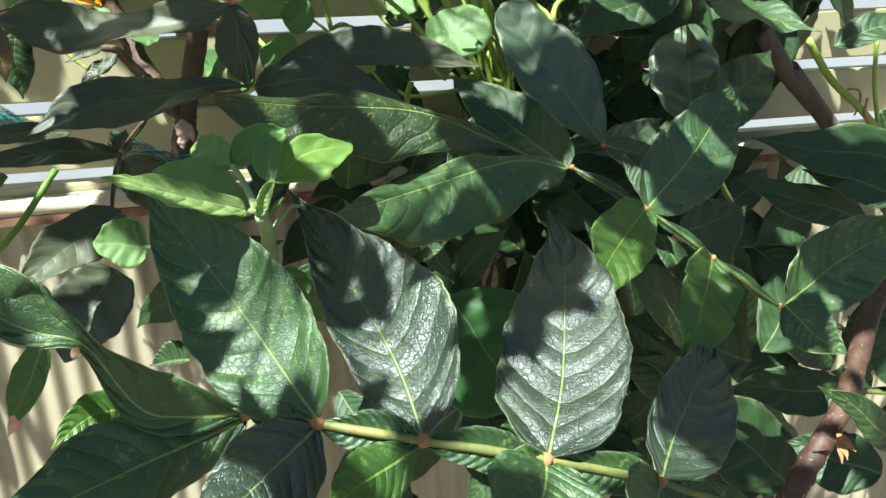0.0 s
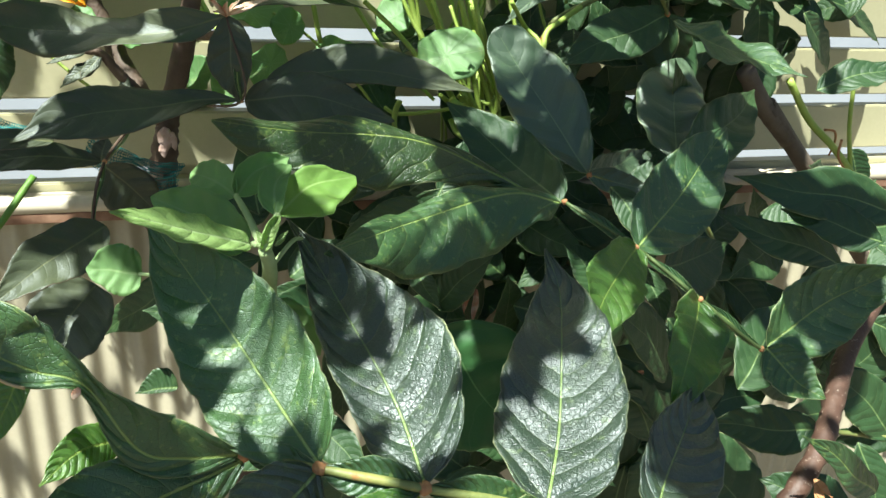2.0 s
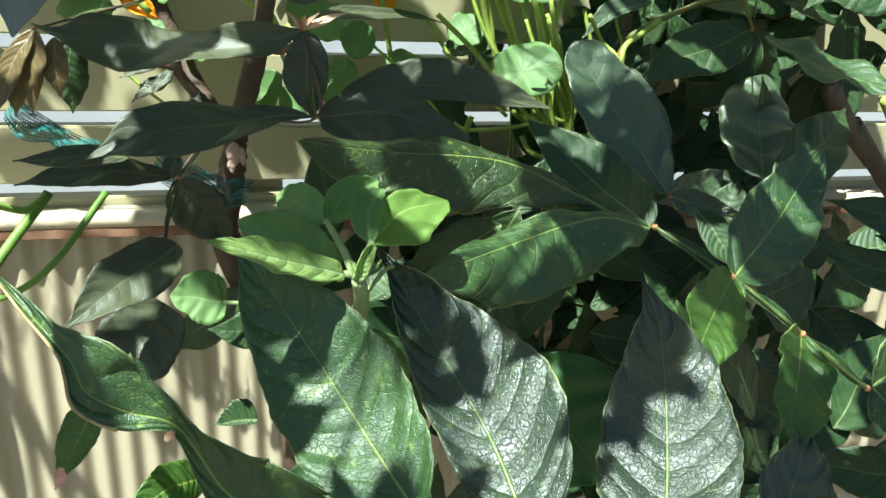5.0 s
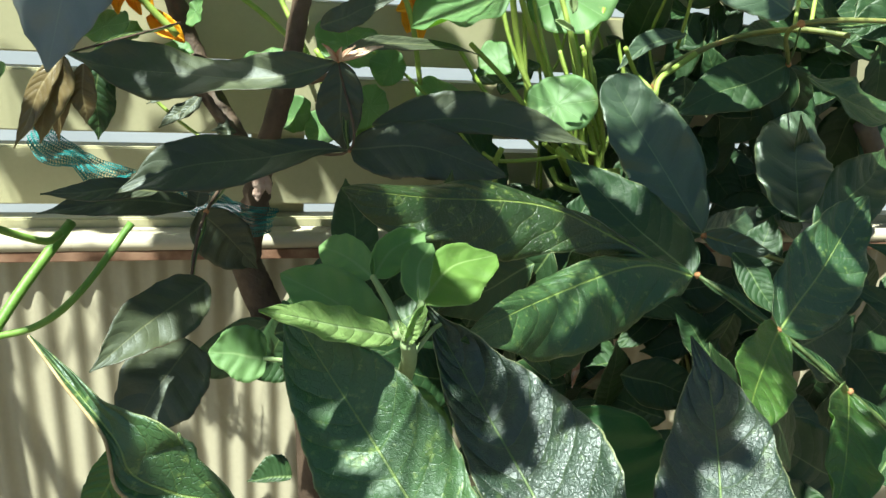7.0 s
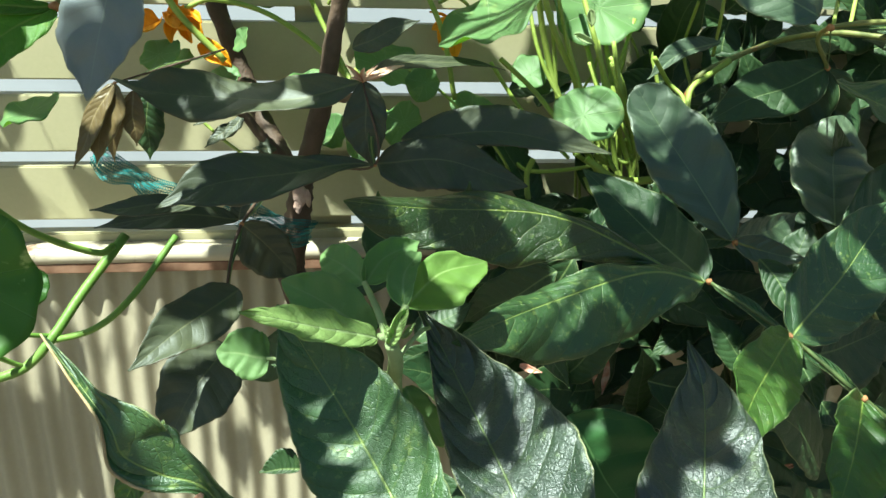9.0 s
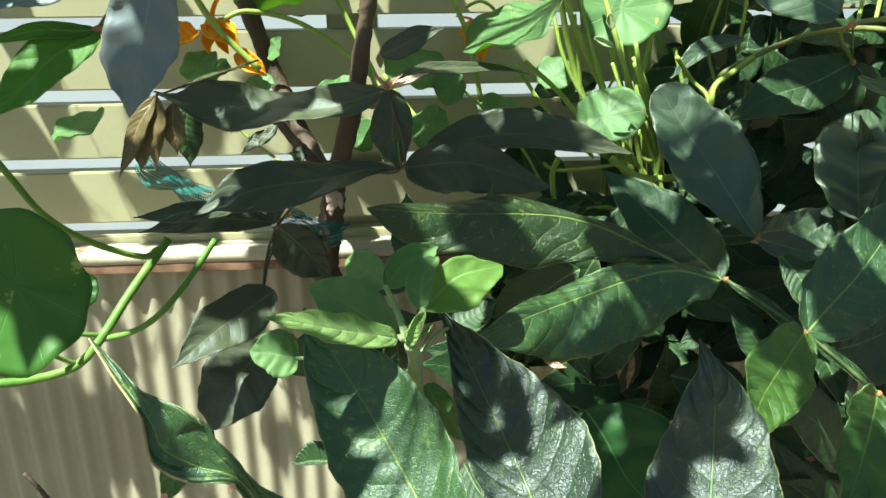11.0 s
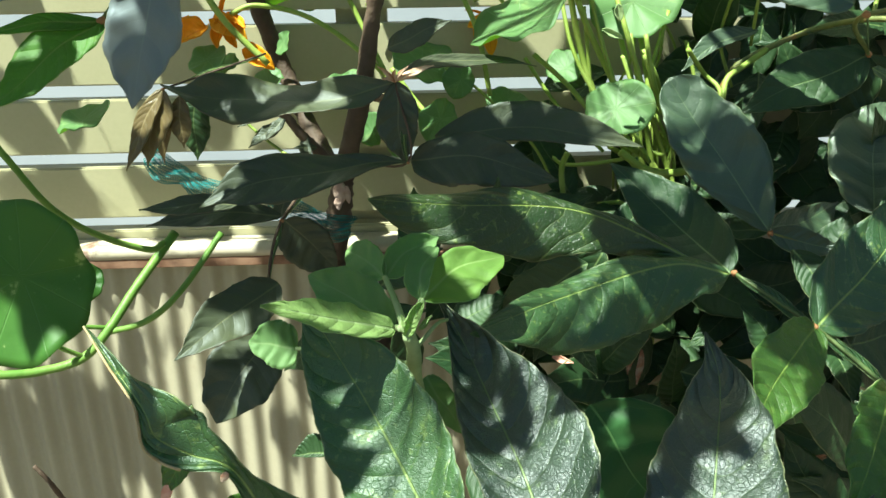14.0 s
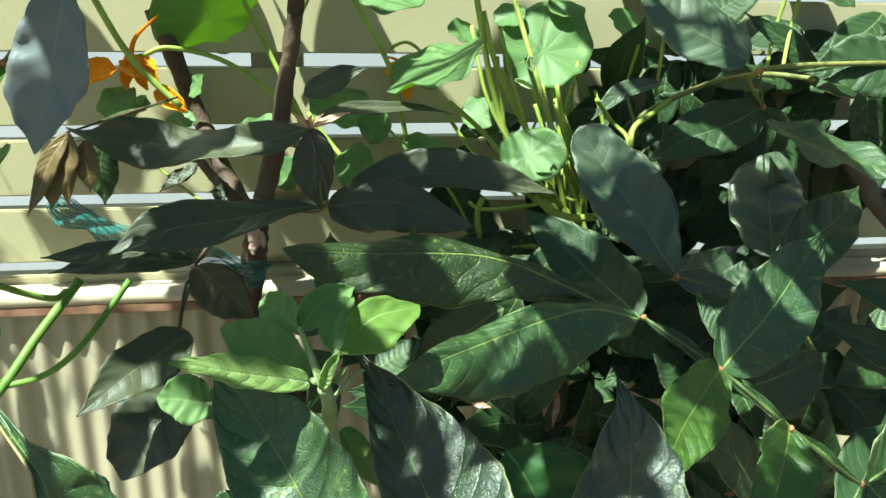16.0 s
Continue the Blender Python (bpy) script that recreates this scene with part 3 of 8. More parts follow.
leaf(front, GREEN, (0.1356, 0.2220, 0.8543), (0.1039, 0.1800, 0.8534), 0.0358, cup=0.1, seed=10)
# second compound leaf
second = rachis(tree, [(0.1685, 0.3999, 0.9273), (0.1993, 0.3692, 0.9100), (0.2278, 0.3447, 0.8880), (0.2633, 0.3322, 0.8610), (0.3031, 0.3250, 0.8446)], 0.0010, wings=(0.007, 0.006, 0.006, 0.005), skin=GREENSTALK)
leaf(second, GREEN, (0.1660, 0.4000, 0.9267), (0.0241, 0.3250, 0.9353), 0.0388, mid=[(0.1396, 0.3980, 0.9344), (0.1101, 0.3880, 0.9345), (0.0724, 0.3650, 0.9323)], skew=-0.47, roll=16, cup=-0.14, wave=0.15, waves=2.6, nu=56, nv=18, base_full=0.5, peak=0.44, point=0.3, seed=11)
leaf(second, OLIVE, (0.1643, 0.4020, 0.9232), (-0.0187, 0.3650, 0.9840), 0.0350, mid=[(0.1263, 0.4120, 0.9437), (0.0833, 0.4050, 0.9634), (0.0249, 0.3850, 0.9726)], skew=-0.45, roll=20, cup=-0.14, wave=0.14, waves=2.6, nu=56, nv=18, base_full=1.0, peak=0.56, point=0.1, seed=12)
leaf(second, DUSK, (0.1676, 0.4020, 0.9261), (0.1176, 0.4700, 0.9691), 0.0386, mid=[(0.1516, 0.4400, 0.9394)], skew=0.07, cup=0.05, point=0.5, base_full=0.6, seed=13)
leaf(second, GREEN, (0.1999, 0.3690, 0.9097), (0.2909, 0.4350, 0.9591), 0.0477, mid=[(0.2408, 0.4000, 0.9272)], cup=0.06, wave=0.03, nu=44, nv=14, base_full=0.55, peak=0.42, point=0.3, seed=14)
leaf(second, MID, (0.1995, 0.3690, 0.9104), (0.1402, 0.3000, 0.8978), 0.0342, mid=[(0.1678, 0.3350, 0.9056)], cup=0.12, wave=0.08, waves=1.6, nu=44, nv=14, base_full=0.5, peak=0.48, point=-0.1, seed=15)
leaf(second, MID, (0.2275, 0.3450, 0.8875), (0.1794, 0.2850, 0.8631), 0.0347, mid=[(0.2023, 0.3100, 0.8772)], cup=0.14, wave=0.07, base_full=0.5, nu=40, point=0.2, seed=16)
leaf(second, DUSK, (0.2390, 0.4000, 0.8823), (0.3189, 0.4500, 0.8747), 0.0411, mid=[(0.2697, 0.4200, 0.8757)], skew=0.27, base_full=0.6, seed=17)
leaf(second, GREEN, (0.2688, 0.3350, 0.8607), (0.3480, 0.3300, 0.9062), 0.0459, mid=[(0.3079, 0.3400, 0.8814)], cup=0.12, nu=40, base_full=0.6, seed=18)
leaf(second, GREEN, (0.2665, 0.3320, 0.8612), (0.2823, 0.3000, 0.8467), 0.0271, mid=[(0.2758, 0.3150, 0.8495)], cup=0.1, base_full=0.6, point=0.4, seed=19)
# third compound leaf, behind
third = rachis(tree, [(0.2377, 0.5081, 0.9079), (0.3090, 0.4900, 0.8902)], 0.0014, wings=(0.006,))
leaf(third, SMOOTH, (0.2362, 0.5080, 0.9096), (0.1770, 0.5600, 1.0027), 0.0546, mid=[(0.2132, 0.5350, 0.9473)], skew=0.07, cup=0.07, wave=0.05, waves=1.7, nu=44, nv=16, base_full=0.6, peak=0.5, point=-0.6, seed=21)
leaf(third, DUSK, (0.2363, 0.5080, 0.9092), (0.2109, 0.5300, 0.9042), 0.0134, seed=22)
leaf(third, SMOOTH, (0.2363, 0.5080, 0.9088), (0.2812, 0.4900, 0.9018), 0.0193, mid=[(0.2605, 0.5000, 0.9027)], cup=0.1, seed=23)
leaf(third, SMOOTH, (0.2385, 0.5100, 0.9113), (0.3041, 0.5500, 0.9147), 0.0308, mid=[(0.2720, 0.5300, 0.9082)], skew=0.26, cup=0.1, seed=24)
fourth = rachis(tree, [(0.2741, 0.4500, 0.9245), (0.3156, 0.4600, 0.8713)], 0.0013, wings=(0.005,))
leaf(fourth, SMOOTH, (0.3009, 0.5000, 0.9218), (0.3343, 0.5650, 0.9821), 0.0604, mid=[(0.3117, 0.5300, 0.9562)], cup=-0.05, wave=0.03, nu=44, nv=14, base_full=0.55, peak=0.47, point=0.1, seed=25)
leaf(fourth, DUSK, (0.2741, 0.4500, 0.9245), (0.3706, 0.5200, 0.9663), 0.0410, seed=26)
# upper compound leaves of the same tree
upper = rachis(tree, [(0.3246, 0.5800, 1.0129), (0.2841, 0.5200, 1.0458), (0.3950, 0.5200, 1.0517)], 0.0014, wings=(0.005, 0.005))
leaf(upper, GREEN, (0.2820, 0.5000, 1.0162), (0.3562, 0.4500, 0.9876), 0.0345, mid=(0.3196, 0.4800, 0.9990), roll=40, wave=0.08, seed=27)
leaf(upper, DUSK, (0.3824, 0.4700, 0.9752), (0.4527, 0.4700, 0.9917), 0.0230, roll=30, wave=0.05, seed=28)
leaf(upper, SMOOTH, (0.2753, 0.5200, 1.0520), (0.2031, 0.5500, 1.1023), 0.0404, mid=[(0.2364, 0.5300, 1.0734)], cup=0.06, nu=40, base_full=0.5, peak=0.45, point=0.2, seed=29)
leaf(upper, SMOOTH, (0.2566, 0.6100, 1.0275), (0.1940, 0.5850, 1.0030), 0.0145, mid=[(0.2224, 0.6000, 1.0193)], skew=0.38, roll=10, seed=30)
leaf(upper, DUSK, (0.3246, 0.5800, 1.0129), (0.2310, 0.5700, 0.9743), 0.0401, wave=0.03, seed=31)
leaf(upper, DUSK, (0.3950, 0.5200, 1.0517), (0.3227, 0.5300, 1.0430), 0.0437, seed=32)
leaf(upper, DUSK, (0.3793, 0.6000, 1.0335), (0.3110, 0.6000, 1.0799), 0.0213, seed=33)
leaf(upper, DUSK, (0.2744, 0.6400, 1.0392), (0.1946, 0.6400, 1.0462), 0.0214, seed=34)
leaf(upper, DUSK, (0.3246, 0.5800, 1.0129), (0.2933, 0.6000, 0.9479), 0.0521, seed=35)
leaf(upper, DUSK, (0.3246, 0.5800, 1.0129), (0.3363, 0.6000, 0.9471), 0.0480, seed=36)
stem(tree, RACHIS, [(0.2274, 0.6000, 0.9793), (0.2358, 0.6000, 0.9996), (0.2491, 0.6000, 1.0102), (0.2877, 0.6000, 1.0271), (0.3073, 0.5600, 1.0390), (0.3296, 0.5300, 1.0393)], 0.0021, 0.0019, 'twig')
# right-hand low leaves
low = rachis(tree, [(0.3205, 0.3350, 0.7982), (0.3731, 0.3300, 0.7890)], 0.0014, wings=(0.005,))
leaf(low, GREEN, (0.2990, 0.2700, 0.8079), (0.2326, 0.2600, 0.8589), 0.0166, seed=41)
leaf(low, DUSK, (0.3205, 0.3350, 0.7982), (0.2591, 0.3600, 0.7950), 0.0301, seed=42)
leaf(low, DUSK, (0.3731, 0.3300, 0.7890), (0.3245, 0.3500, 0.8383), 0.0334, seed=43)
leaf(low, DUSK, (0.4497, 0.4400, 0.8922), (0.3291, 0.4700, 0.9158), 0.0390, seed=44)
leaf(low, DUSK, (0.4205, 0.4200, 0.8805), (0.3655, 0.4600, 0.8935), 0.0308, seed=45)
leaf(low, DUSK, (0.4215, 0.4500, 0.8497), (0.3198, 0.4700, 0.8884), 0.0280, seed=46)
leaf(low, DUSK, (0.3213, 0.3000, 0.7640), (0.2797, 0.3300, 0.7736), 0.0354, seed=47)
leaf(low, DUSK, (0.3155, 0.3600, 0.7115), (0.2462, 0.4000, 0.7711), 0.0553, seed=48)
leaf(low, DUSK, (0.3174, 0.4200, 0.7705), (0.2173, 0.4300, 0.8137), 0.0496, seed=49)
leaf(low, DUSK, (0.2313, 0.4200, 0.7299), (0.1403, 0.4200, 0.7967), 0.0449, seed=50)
# random filler leaves, added to make the space behind dark
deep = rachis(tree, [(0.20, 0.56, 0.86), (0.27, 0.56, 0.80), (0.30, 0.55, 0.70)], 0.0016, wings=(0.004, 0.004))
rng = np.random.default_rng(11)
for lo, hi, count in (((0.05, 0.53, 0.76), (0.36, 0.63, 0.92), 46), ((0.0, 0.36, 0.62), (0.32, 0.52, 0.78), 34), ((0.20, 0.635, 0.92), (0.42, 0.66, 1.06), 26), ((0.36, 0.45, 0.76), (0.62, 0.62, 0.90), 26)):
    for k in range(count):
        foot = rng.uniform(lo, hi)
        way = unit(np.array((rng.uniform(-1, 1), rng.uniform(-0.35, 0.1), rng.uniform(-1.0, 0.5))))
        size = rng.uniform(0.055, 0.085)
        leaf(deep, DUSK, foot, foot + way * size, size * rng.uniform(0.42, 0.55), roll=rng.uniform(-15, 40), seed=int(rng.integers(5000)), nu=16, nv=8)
curled = leaf(front, GREEN, (-0.0127, 0.2565, 0.8886), (-0.1117, 0.2720, 0.9705), 0.0190, mid=[(-0.0338, 0.2490, 0.8952), (-0.0472, 0.2460, 0.9032), (-0.0601, 0.2460, 0.9290), (-0.0737, 0.2460, 0.9354), (-0.0843, 0.2460, 0.9424), (-0.0891, 0.2500, 0.9517)], cup=0.1, wave=0.03, nu=72, nv=14, outline=CURL, seed=1, name='curled_leaflet')
at = np.array(curled.location) + np.array(front.location) + np.array(tree.location)
stem(front, RIM, [tuple(np.array(curled.data.vertices[i * 15].co) + at) for i in range(42, 73, 3)], 0.0005, 0.0004, 'withered_edge')
leaf(upper, MID, (0.2609, 0.6400, 0.9615), (0.3018, 0.6400, 0.9892), 0.0075, mid=[(0.2780, 0.6400, 0.9769)], skew=-0.33, seed=130, name='leaflet')
# second tree with dusky young leaves
dusky = rachis(dark_tree, [(-0.0071, 0.5093, 1.0125), (-0.0008, 0.5015, 0.9639), (-0.0520, 0.5600, 0.9547)], 0.0007, wings=(0.004, 0.004), skin=DARKBARK)
leaf(dusky, PLUM, (-0.0008, 0.5015, 0.9639), (-0.1188, 0.4550, 0.9530), 0.0294, mid=(-0.0583, 0.4700, 0.9686), roll=15, wave=0.1, waves=1.4, peak=0.6, seed=51)
leaf(dusky, PLUM, (-0.0071, 0.5093, 1.0125), (-0.0029, 0.5050, 0.9615), 0.0264, seed=52)
leaf(dusky, PLUM, (0.0013, 0.5150, 0.9615), (0.0906, 0.4900, 0.9532), 0.0345, mid=[(0.0425, 0.5050, 0.9653)], skew=0.15, wave=0.05, nu=36, base_full=0.6, point=0.3, seed=53)
leaf(dusky, PLUM, (0.0174, 0.5400, 0.9706), (0.1514, 0.5200, 0.9654), 0.0270, mid=[(0.0848, 0.5300, 0.9771)], skew=-0.31, wave=0.04, nu=40, point=0.7, seed=54)
leaf(dusky, PLUM, (-0.0071, 0.5093, 1.0125), (-0.1534, 0.5300, 1.0100), 0.0319, mid=(-0.0843, 0.5200, 0.9984), roll=24, wave=0.22, waves=1.6, peak=0.5, seed=55)
leaf(dusky, PLUM, (-0.0071, 0.5093, 1.0125), (0.0854, 0.5500, 1.0137), 0.0114, mid=(0.0328, 0.5400, 1.0207), roll=30, seed=56)
leaf(dusky, PLUM, (-0.0124, 0.5750, 1.0239), (0.0305, 0.5600, 1.0430), 0.0180, wave=0.06, seed=57)
hanging = rachis(dark_tree, [(-0.0875, 0.4600, 0.8967), (-0.0785, 0.4850, 0.9335), (-0.0520, 0.5600, 0.9547)], 0.0008, wings=(0.003, 0.002), skin=DARKBARK)
leaf(hanging, PLUM, (-0.0879, 0.5400, 0.9180), (-0.1705, 0.5150, 0.9222), 0.0190, mid=[(-0.1259, 0.5250, 0.9269)], roll=15, wave=0.06, seed=58)
leaf(hanging, PLUM, (-0.1006, 0.4700, 0.9496), (-0.1521, 0.4550, 0.9525), 0.0123, roll=15, seed=59)
leaf(hanging, PLUM, (-0.0879, 0.5400, 0.9180), (-0.0833, 0.5450, 0.9337), 0.0133, seed=60)
leaf(hanging, PLUM, (-0.0865, 0.5400, 0.9154), (-0.0520, 0.5500, 0.8722), 0.0345, mid=[(-0.0677, 0.5450, 0.8938)], skew=0.19, base_full=0.5, seed=61)
leaf(hanging, PLUM, (-0.0774, 0.4500, 0.9074), (-0.1250, 0.3950, 0.8891), 0.0312, mid=[(-0.1010, 0.4200, 0.9007)], skew=-0.06, cup=0.12, wave=0.05, nu=40, point=0.9, seed=62)
leaf(hanging, PLUM, (-0.0857, 0.4500, 0.8730), (-0.1152, 0.4200, 0.8338), 0.0436, mid=[(-0.1020, 0.4300, 0.8586)], skew=-0.06, cup=0.1, point=0.2, base_full=0.42, seed=63)
leaf(hanging, MID, (-0.1033, 0.3520, 0.8803), (-0.1225, 0.3450, 0.8428), 0.0163, mid=[(-0.1111, 0.3480, 0.8647)], skew=0.10, base_full=0.5, point=0.3, seed=64, name='rust_tipped_leaflet')
leaf(hanging, DUSK, (-0.0394, 0.3300, 0.8743), (-0.0567, 0.3300, 0.8733), 0.0109, mid=[(-0.0482, 0.3300, 0.8746)], skew=0.62, base_full=0.5, seed=65)
leaf(hanging, TIP, (-0.1184, 0.3465, 0.8497), (-0.1242, 0.3440, 0.8389), 0.0055, nu=10, nv=4, seed=166, name='withered_tip')
# bronze young leaves and big leaves at the top
bronze = rachis(dark_tree, [(-0.1524, 0.5300, 1.0072), (-0.0954, 0.5800, 1.0214)], 0.0006, wings=(0.002,), skin=DARKBARK)
leaf(bronze, BRONZE, (-0.1524, 0.5300, 1.0072), (-0.1669, 0.5250, 0.9594), 0.0221, seed=66)
leaf(bronze, BRONZE, (-0.1524, 0.5300, 1.0072), (-0.1791, 0.5200, 0.9577), 0.0128, seed=67)
leaf(bronze, BRONZE, (-0.1524, 0.5300, 1.0072), (-0.1607, 0.5400, 0.9567), 0.0123, seed=68)
leaf(bronze, BRONZE, (-0.1425, 0.5300, 1.0027), (-0.1425, 0.5250, 0.9707), 0.0157, seed=69)
leaf(bronze, DUSK, (-0.1379, 0.5500, 1.0027), (-0.1418, 0.5500, 0.9559), 0.0247, seed=70)
top = rachis(dark_tree, [(-0.1504, 0.4400, 1.0561), (-0.1333, 0.4600, 1.0813)], 0.0014, wings=(0.004,))
leaf(top, SKYGREY, (-0.1140, 0.4300, 1.0958), (-0.1351, 0.4200, 1.0162), 0.0396, mid=[(-0.1243, 0.4250, 1.0561)], cup=0.08, nu=40, base_full=0.6, point=0.7, peak=0.5, seed=71)
leaf(top, FRESH, (-0.1504, 0.4400, 1.0561), (-0.1970, 0.4000, 1.0182), 0.0266, seed=72)
leaf(top, FRESH, (-0.1504, 0.4400, 1.0561), (-0.2017, 0.4200, 1.0531), 0.0093, seed=73)
leaf(top, SKYGREY, (-0.1474, 0.4400, 1.0854), (-0.1975, 0.4200, 1.0654), 0.0212, seed=74)
# trunks and twigs
stem(tree, BARK, [(0.2287, 0.2700, 0.7643), (0.2485, 0.2750, 0.8013), (0.2769, 0.2900, 0.8231), (0.2989, 0.3100, 0.8350), (0.3311, 0.3400, 0.8502), (0.3761, 0.3700, 0.8684)], 0.0057, 0.0056, 'trunk')
stem(tree, BARK, [(0.2287, 0.2700, 0.7643), (0.2174, 0.2700, 0.7302)], 0.0068, 0.0075, 'lower_trunk')
stem(dark_tree, DARKBARK, [(-0.0603, 0.5900, 0.8606), (-0.0550, 0.5900, 0.8926), (-0.0505, 0.5900, 0.9191), (-0.0463, 0.5900, 0.9405), (-0.0321, 0.5850, 0.9905), (-0.0242, 0.5850, 1.0327), (-0.0157, 0.5800, 1.0764)], 0.0100, 0.0050, 'trunk')
stem(dark_tree, DARKBARK, [(-0.0526, 0.5900, 0.9321), (-0.0651, 0.5750, 0.9552), (-0.0753, 0.5700, 0.9687), (-0.0841, 0.5700, 0.9807), (-0.0935, 0.5700, 0.9829)], 0.0046, 0.0023, 'twig')
stem(dark_tree, DARKBARK, [(-0.0319, 0.5850, 0.9945), (-0.0197, 0.5500, 0.9947), (-0.0099, 0.5150, 1.0044)], 0.0032, 0.0016, 'twig')
stem(dark_tree, DARKBARK, [(-0.0558, 0.6000, 0.9337), (-0.0756, 0.6300, 0.9595), (-0.0934, 0.6550, 0.9945), (-0.1073, 0.6600, 1.0326), (-0.1209, 0.6600, 1.0757)], 0.0063, 0.0076, 'branch')
# pale soft shoot
stem(shoot, DOWN, [(0.0127, 0.3600, 0.8216), (0.0036, 0.3300, 0.8909), (0.0001, 0.3150, 0.9210), (0.0001, 0.3050, 0.9390), (-0.0018, 0.3000, 0.9488)], 0.0040, 0.0026, 'stalk')
stem(shoot, DOWN, [(-0.0018, 0.3000, 0.9488), (0.0005, 0.3020, 0.9544), (0.0040, 0.3080, 0.9601)], 0.0026, 0.0014, 'petiole')
stem(shoot, DOWN, [(-0.0029, 0.3020, 0.9494), (-0.0064, 0.3120, 0.9568), (-0.0110, 0.3250, 0.9629)], 0.0018, 0.0011, 'petiole')
stem(shoot, DOWN, [(-0.0047, 0.3020, 0.9505), (-0.0062, 0.3080, 0.9480), (-0.0077, 0.3150, 0.9448)], 0.0015, 0.0010, 'petiole')
stem(shoot, DOWN, [(0.0011, 0.3060, 0.9397), (0.0096, 0.3120, 0.9469), (0.0143, 0.3200, 0.9449)], 0.0010, 0.0007, 'petiole')
stem(shoot, DOWN, [(0.0005, 0.3100, 0.9300), (-0.0200, 0.3180, 0.9300), (-0.0499, 0.3240, 0.9317)], 0.0010, 0.0008, 'petiole')
leaf(shoot, PALE, (-0.0070, 0.3000, 0.9511), (-0.0512, 0.2700, 0.9769), 0.0109, mid=[(-0.0301, 0.2840, 0.9650)], roll=40, cup=0.08, wave=0.06, waves=3.5, nu=44, base_full=0.5, point=0.2, seed=81)
leaf(shoot, PALE, (-0.0020, 0.2990, 0.9493), (0.0044, 0.3040, 0.9609), 0.0057, mid=[(0.0004, 0.2990, 0.9559)], cup=0.5, base_full=0.5, point=0.2, seed=91)
leaf(shoot, PALE, (-0.0015, 0.3000, 0.9503), (-0.0046, 0.3050, 0.9549), 0.0028, seed=92)
leaf(shoot, PALE, (0.0022, 0.3030, 0.9491), (0.0076, 0.3080, 0.9529), 0.0026, seed=93)
leaf(shoot, SOFT, (-0.0072, 0.3150, 0.9448), (-0.0436, 0.3350, 0.9603), 0.0238, mid=[(-0.0241, 0.3250, 0.9527)], skew=0.08, roll=-8, cup=0.1, wave=0.05, base_full=0.5, point=0.0, nu=36, seed=82)
leaf(shoot, SOFT, (0.0031, 0.3080, 0.9596), (0.0113, 0.3300, 0.9732), 0.0119, mid=[(0.0043, 0.3180, 0.9692)], skew=-0.20, cup=0.2, base_full=0.5, point=0.0, seed=83)
leaf(shoot, LIME, (0.0035, 0.3080, 0.9596), (0.0397, 0.3400, 0.9645), 0.0227, mid=[(0.0192, 0.3280, 0.9645)], skew=0.35, roll=20, cup=0.12, wave=0.04, base_full=0.5, peak=0.45, point=0.0, nu=36, seed=95)
leaf(shoot, SOFT, (-0.0110, 0.3250, 0.9624), (-0.0283, 0.3500, 0.9651), 0.0166, mid=[(-0.0190, 0.3360, 0.9660)], cup=0.1, base_full=0.5, point=0.0, seed=84)
leaf(shoot, SOFT, (-0.0489, 0.3240, 0.9317), (-0.0690, 0.3240, 0.9354), 0.0205, skew=0.10, cup=0.08, base_full=0.42, point=0.0, seed=85)
leaf(shoot, SOFT, (0.0050, 0.3250, 0.9155), (0.0206, 0.3150, 0.8924), 0.0141, base_full=0.5, point=0.0, seed=86)
leaf(shoot, MID, (-0.0588, 0.2900, 0.8782), (-0.0823, 0.2620, 0.8817), 0.0172, mid=[(-0.0706, 0.2750, 0.8849)], base_full=0.5, seed=88)
leaf(shoot, BROAD, (0.0865, 0.3600, 0.8758), (0.1284, 0.3350, 0.8139), 0.0697, seed=89)
leaf(shoot, SOFT, (-0.0110, 0.3250, 0.9624), (0.0120, 0.3450, 0.9722), 0.0149, mid=[(-0.0025, 0.3340, 0.9695)], skew=0.13, cup=0.2, base_full=0.5, point=0.3, seed=96, name='leaflet')
leaf(shoot, SOFT, (-0.0197, 0.3150, 0.9358), (-0.0079, 0.3100, 0.9254), 0.0084, skew=-0.18, cup=0.1, base_full=0.5, point=0.2, seed=97, name='leaflet')
# nasturtium
round_leaf(nasturtium, ROUND, (0.1398, 0.5500, 0.9846), 0.0220, (-0.25, -0.72, 0.6), seed=1)
round_leaf(nasturtium, ROUND, (0.1645, 0.6180, 1.0491), 0.0355, (-0.1, -0.8, 0.55), seed=2)
round_leaf(nasturtium, ROUND, (0.0749, 0.5600, 1.0401), 0.0347, (-0.45, -0.22, 0.9), seed=3)
round_leaf(nasturtium, ROUND, (-0.0794, 0.6550, 1.0700), 0.0385, (-0.3, 0.75, 0.6), seed=4)
round_leaf(nasturtium, ROUND, (0.0521, 0.6000, 1.0906), 0.0257, (0, -0.6, 0.7), seed=5)
round_leaf(nasturtium, ROUND, (0.2281, 0.6200, 1.0659), 0.0179, (0.4, -0.6, 0.6), seed=6)
round_leaf(nasturtium, ROUND, (0.0752, 0.6200, 0.9744), 0.0164, (0, -0.5, 0.8), seed=7)
round_leaf(nasturtium, ROUND, (0.0400, 0.6200, 0.9946), 0.0136, (-0.5, -0.7, 0.3), seed=8)
round_leaf(nasturtium, ROUND, (0.0236, 0.6000, 0.9699), 0.0174, (-0.6, -0.5, 0.5), seed=9)
round_leaf(nasturtium, ROUND, (0.0121, 0.6400, 1.0031), 0.0251, (0.1, -0.5, 0.8), seed=10)
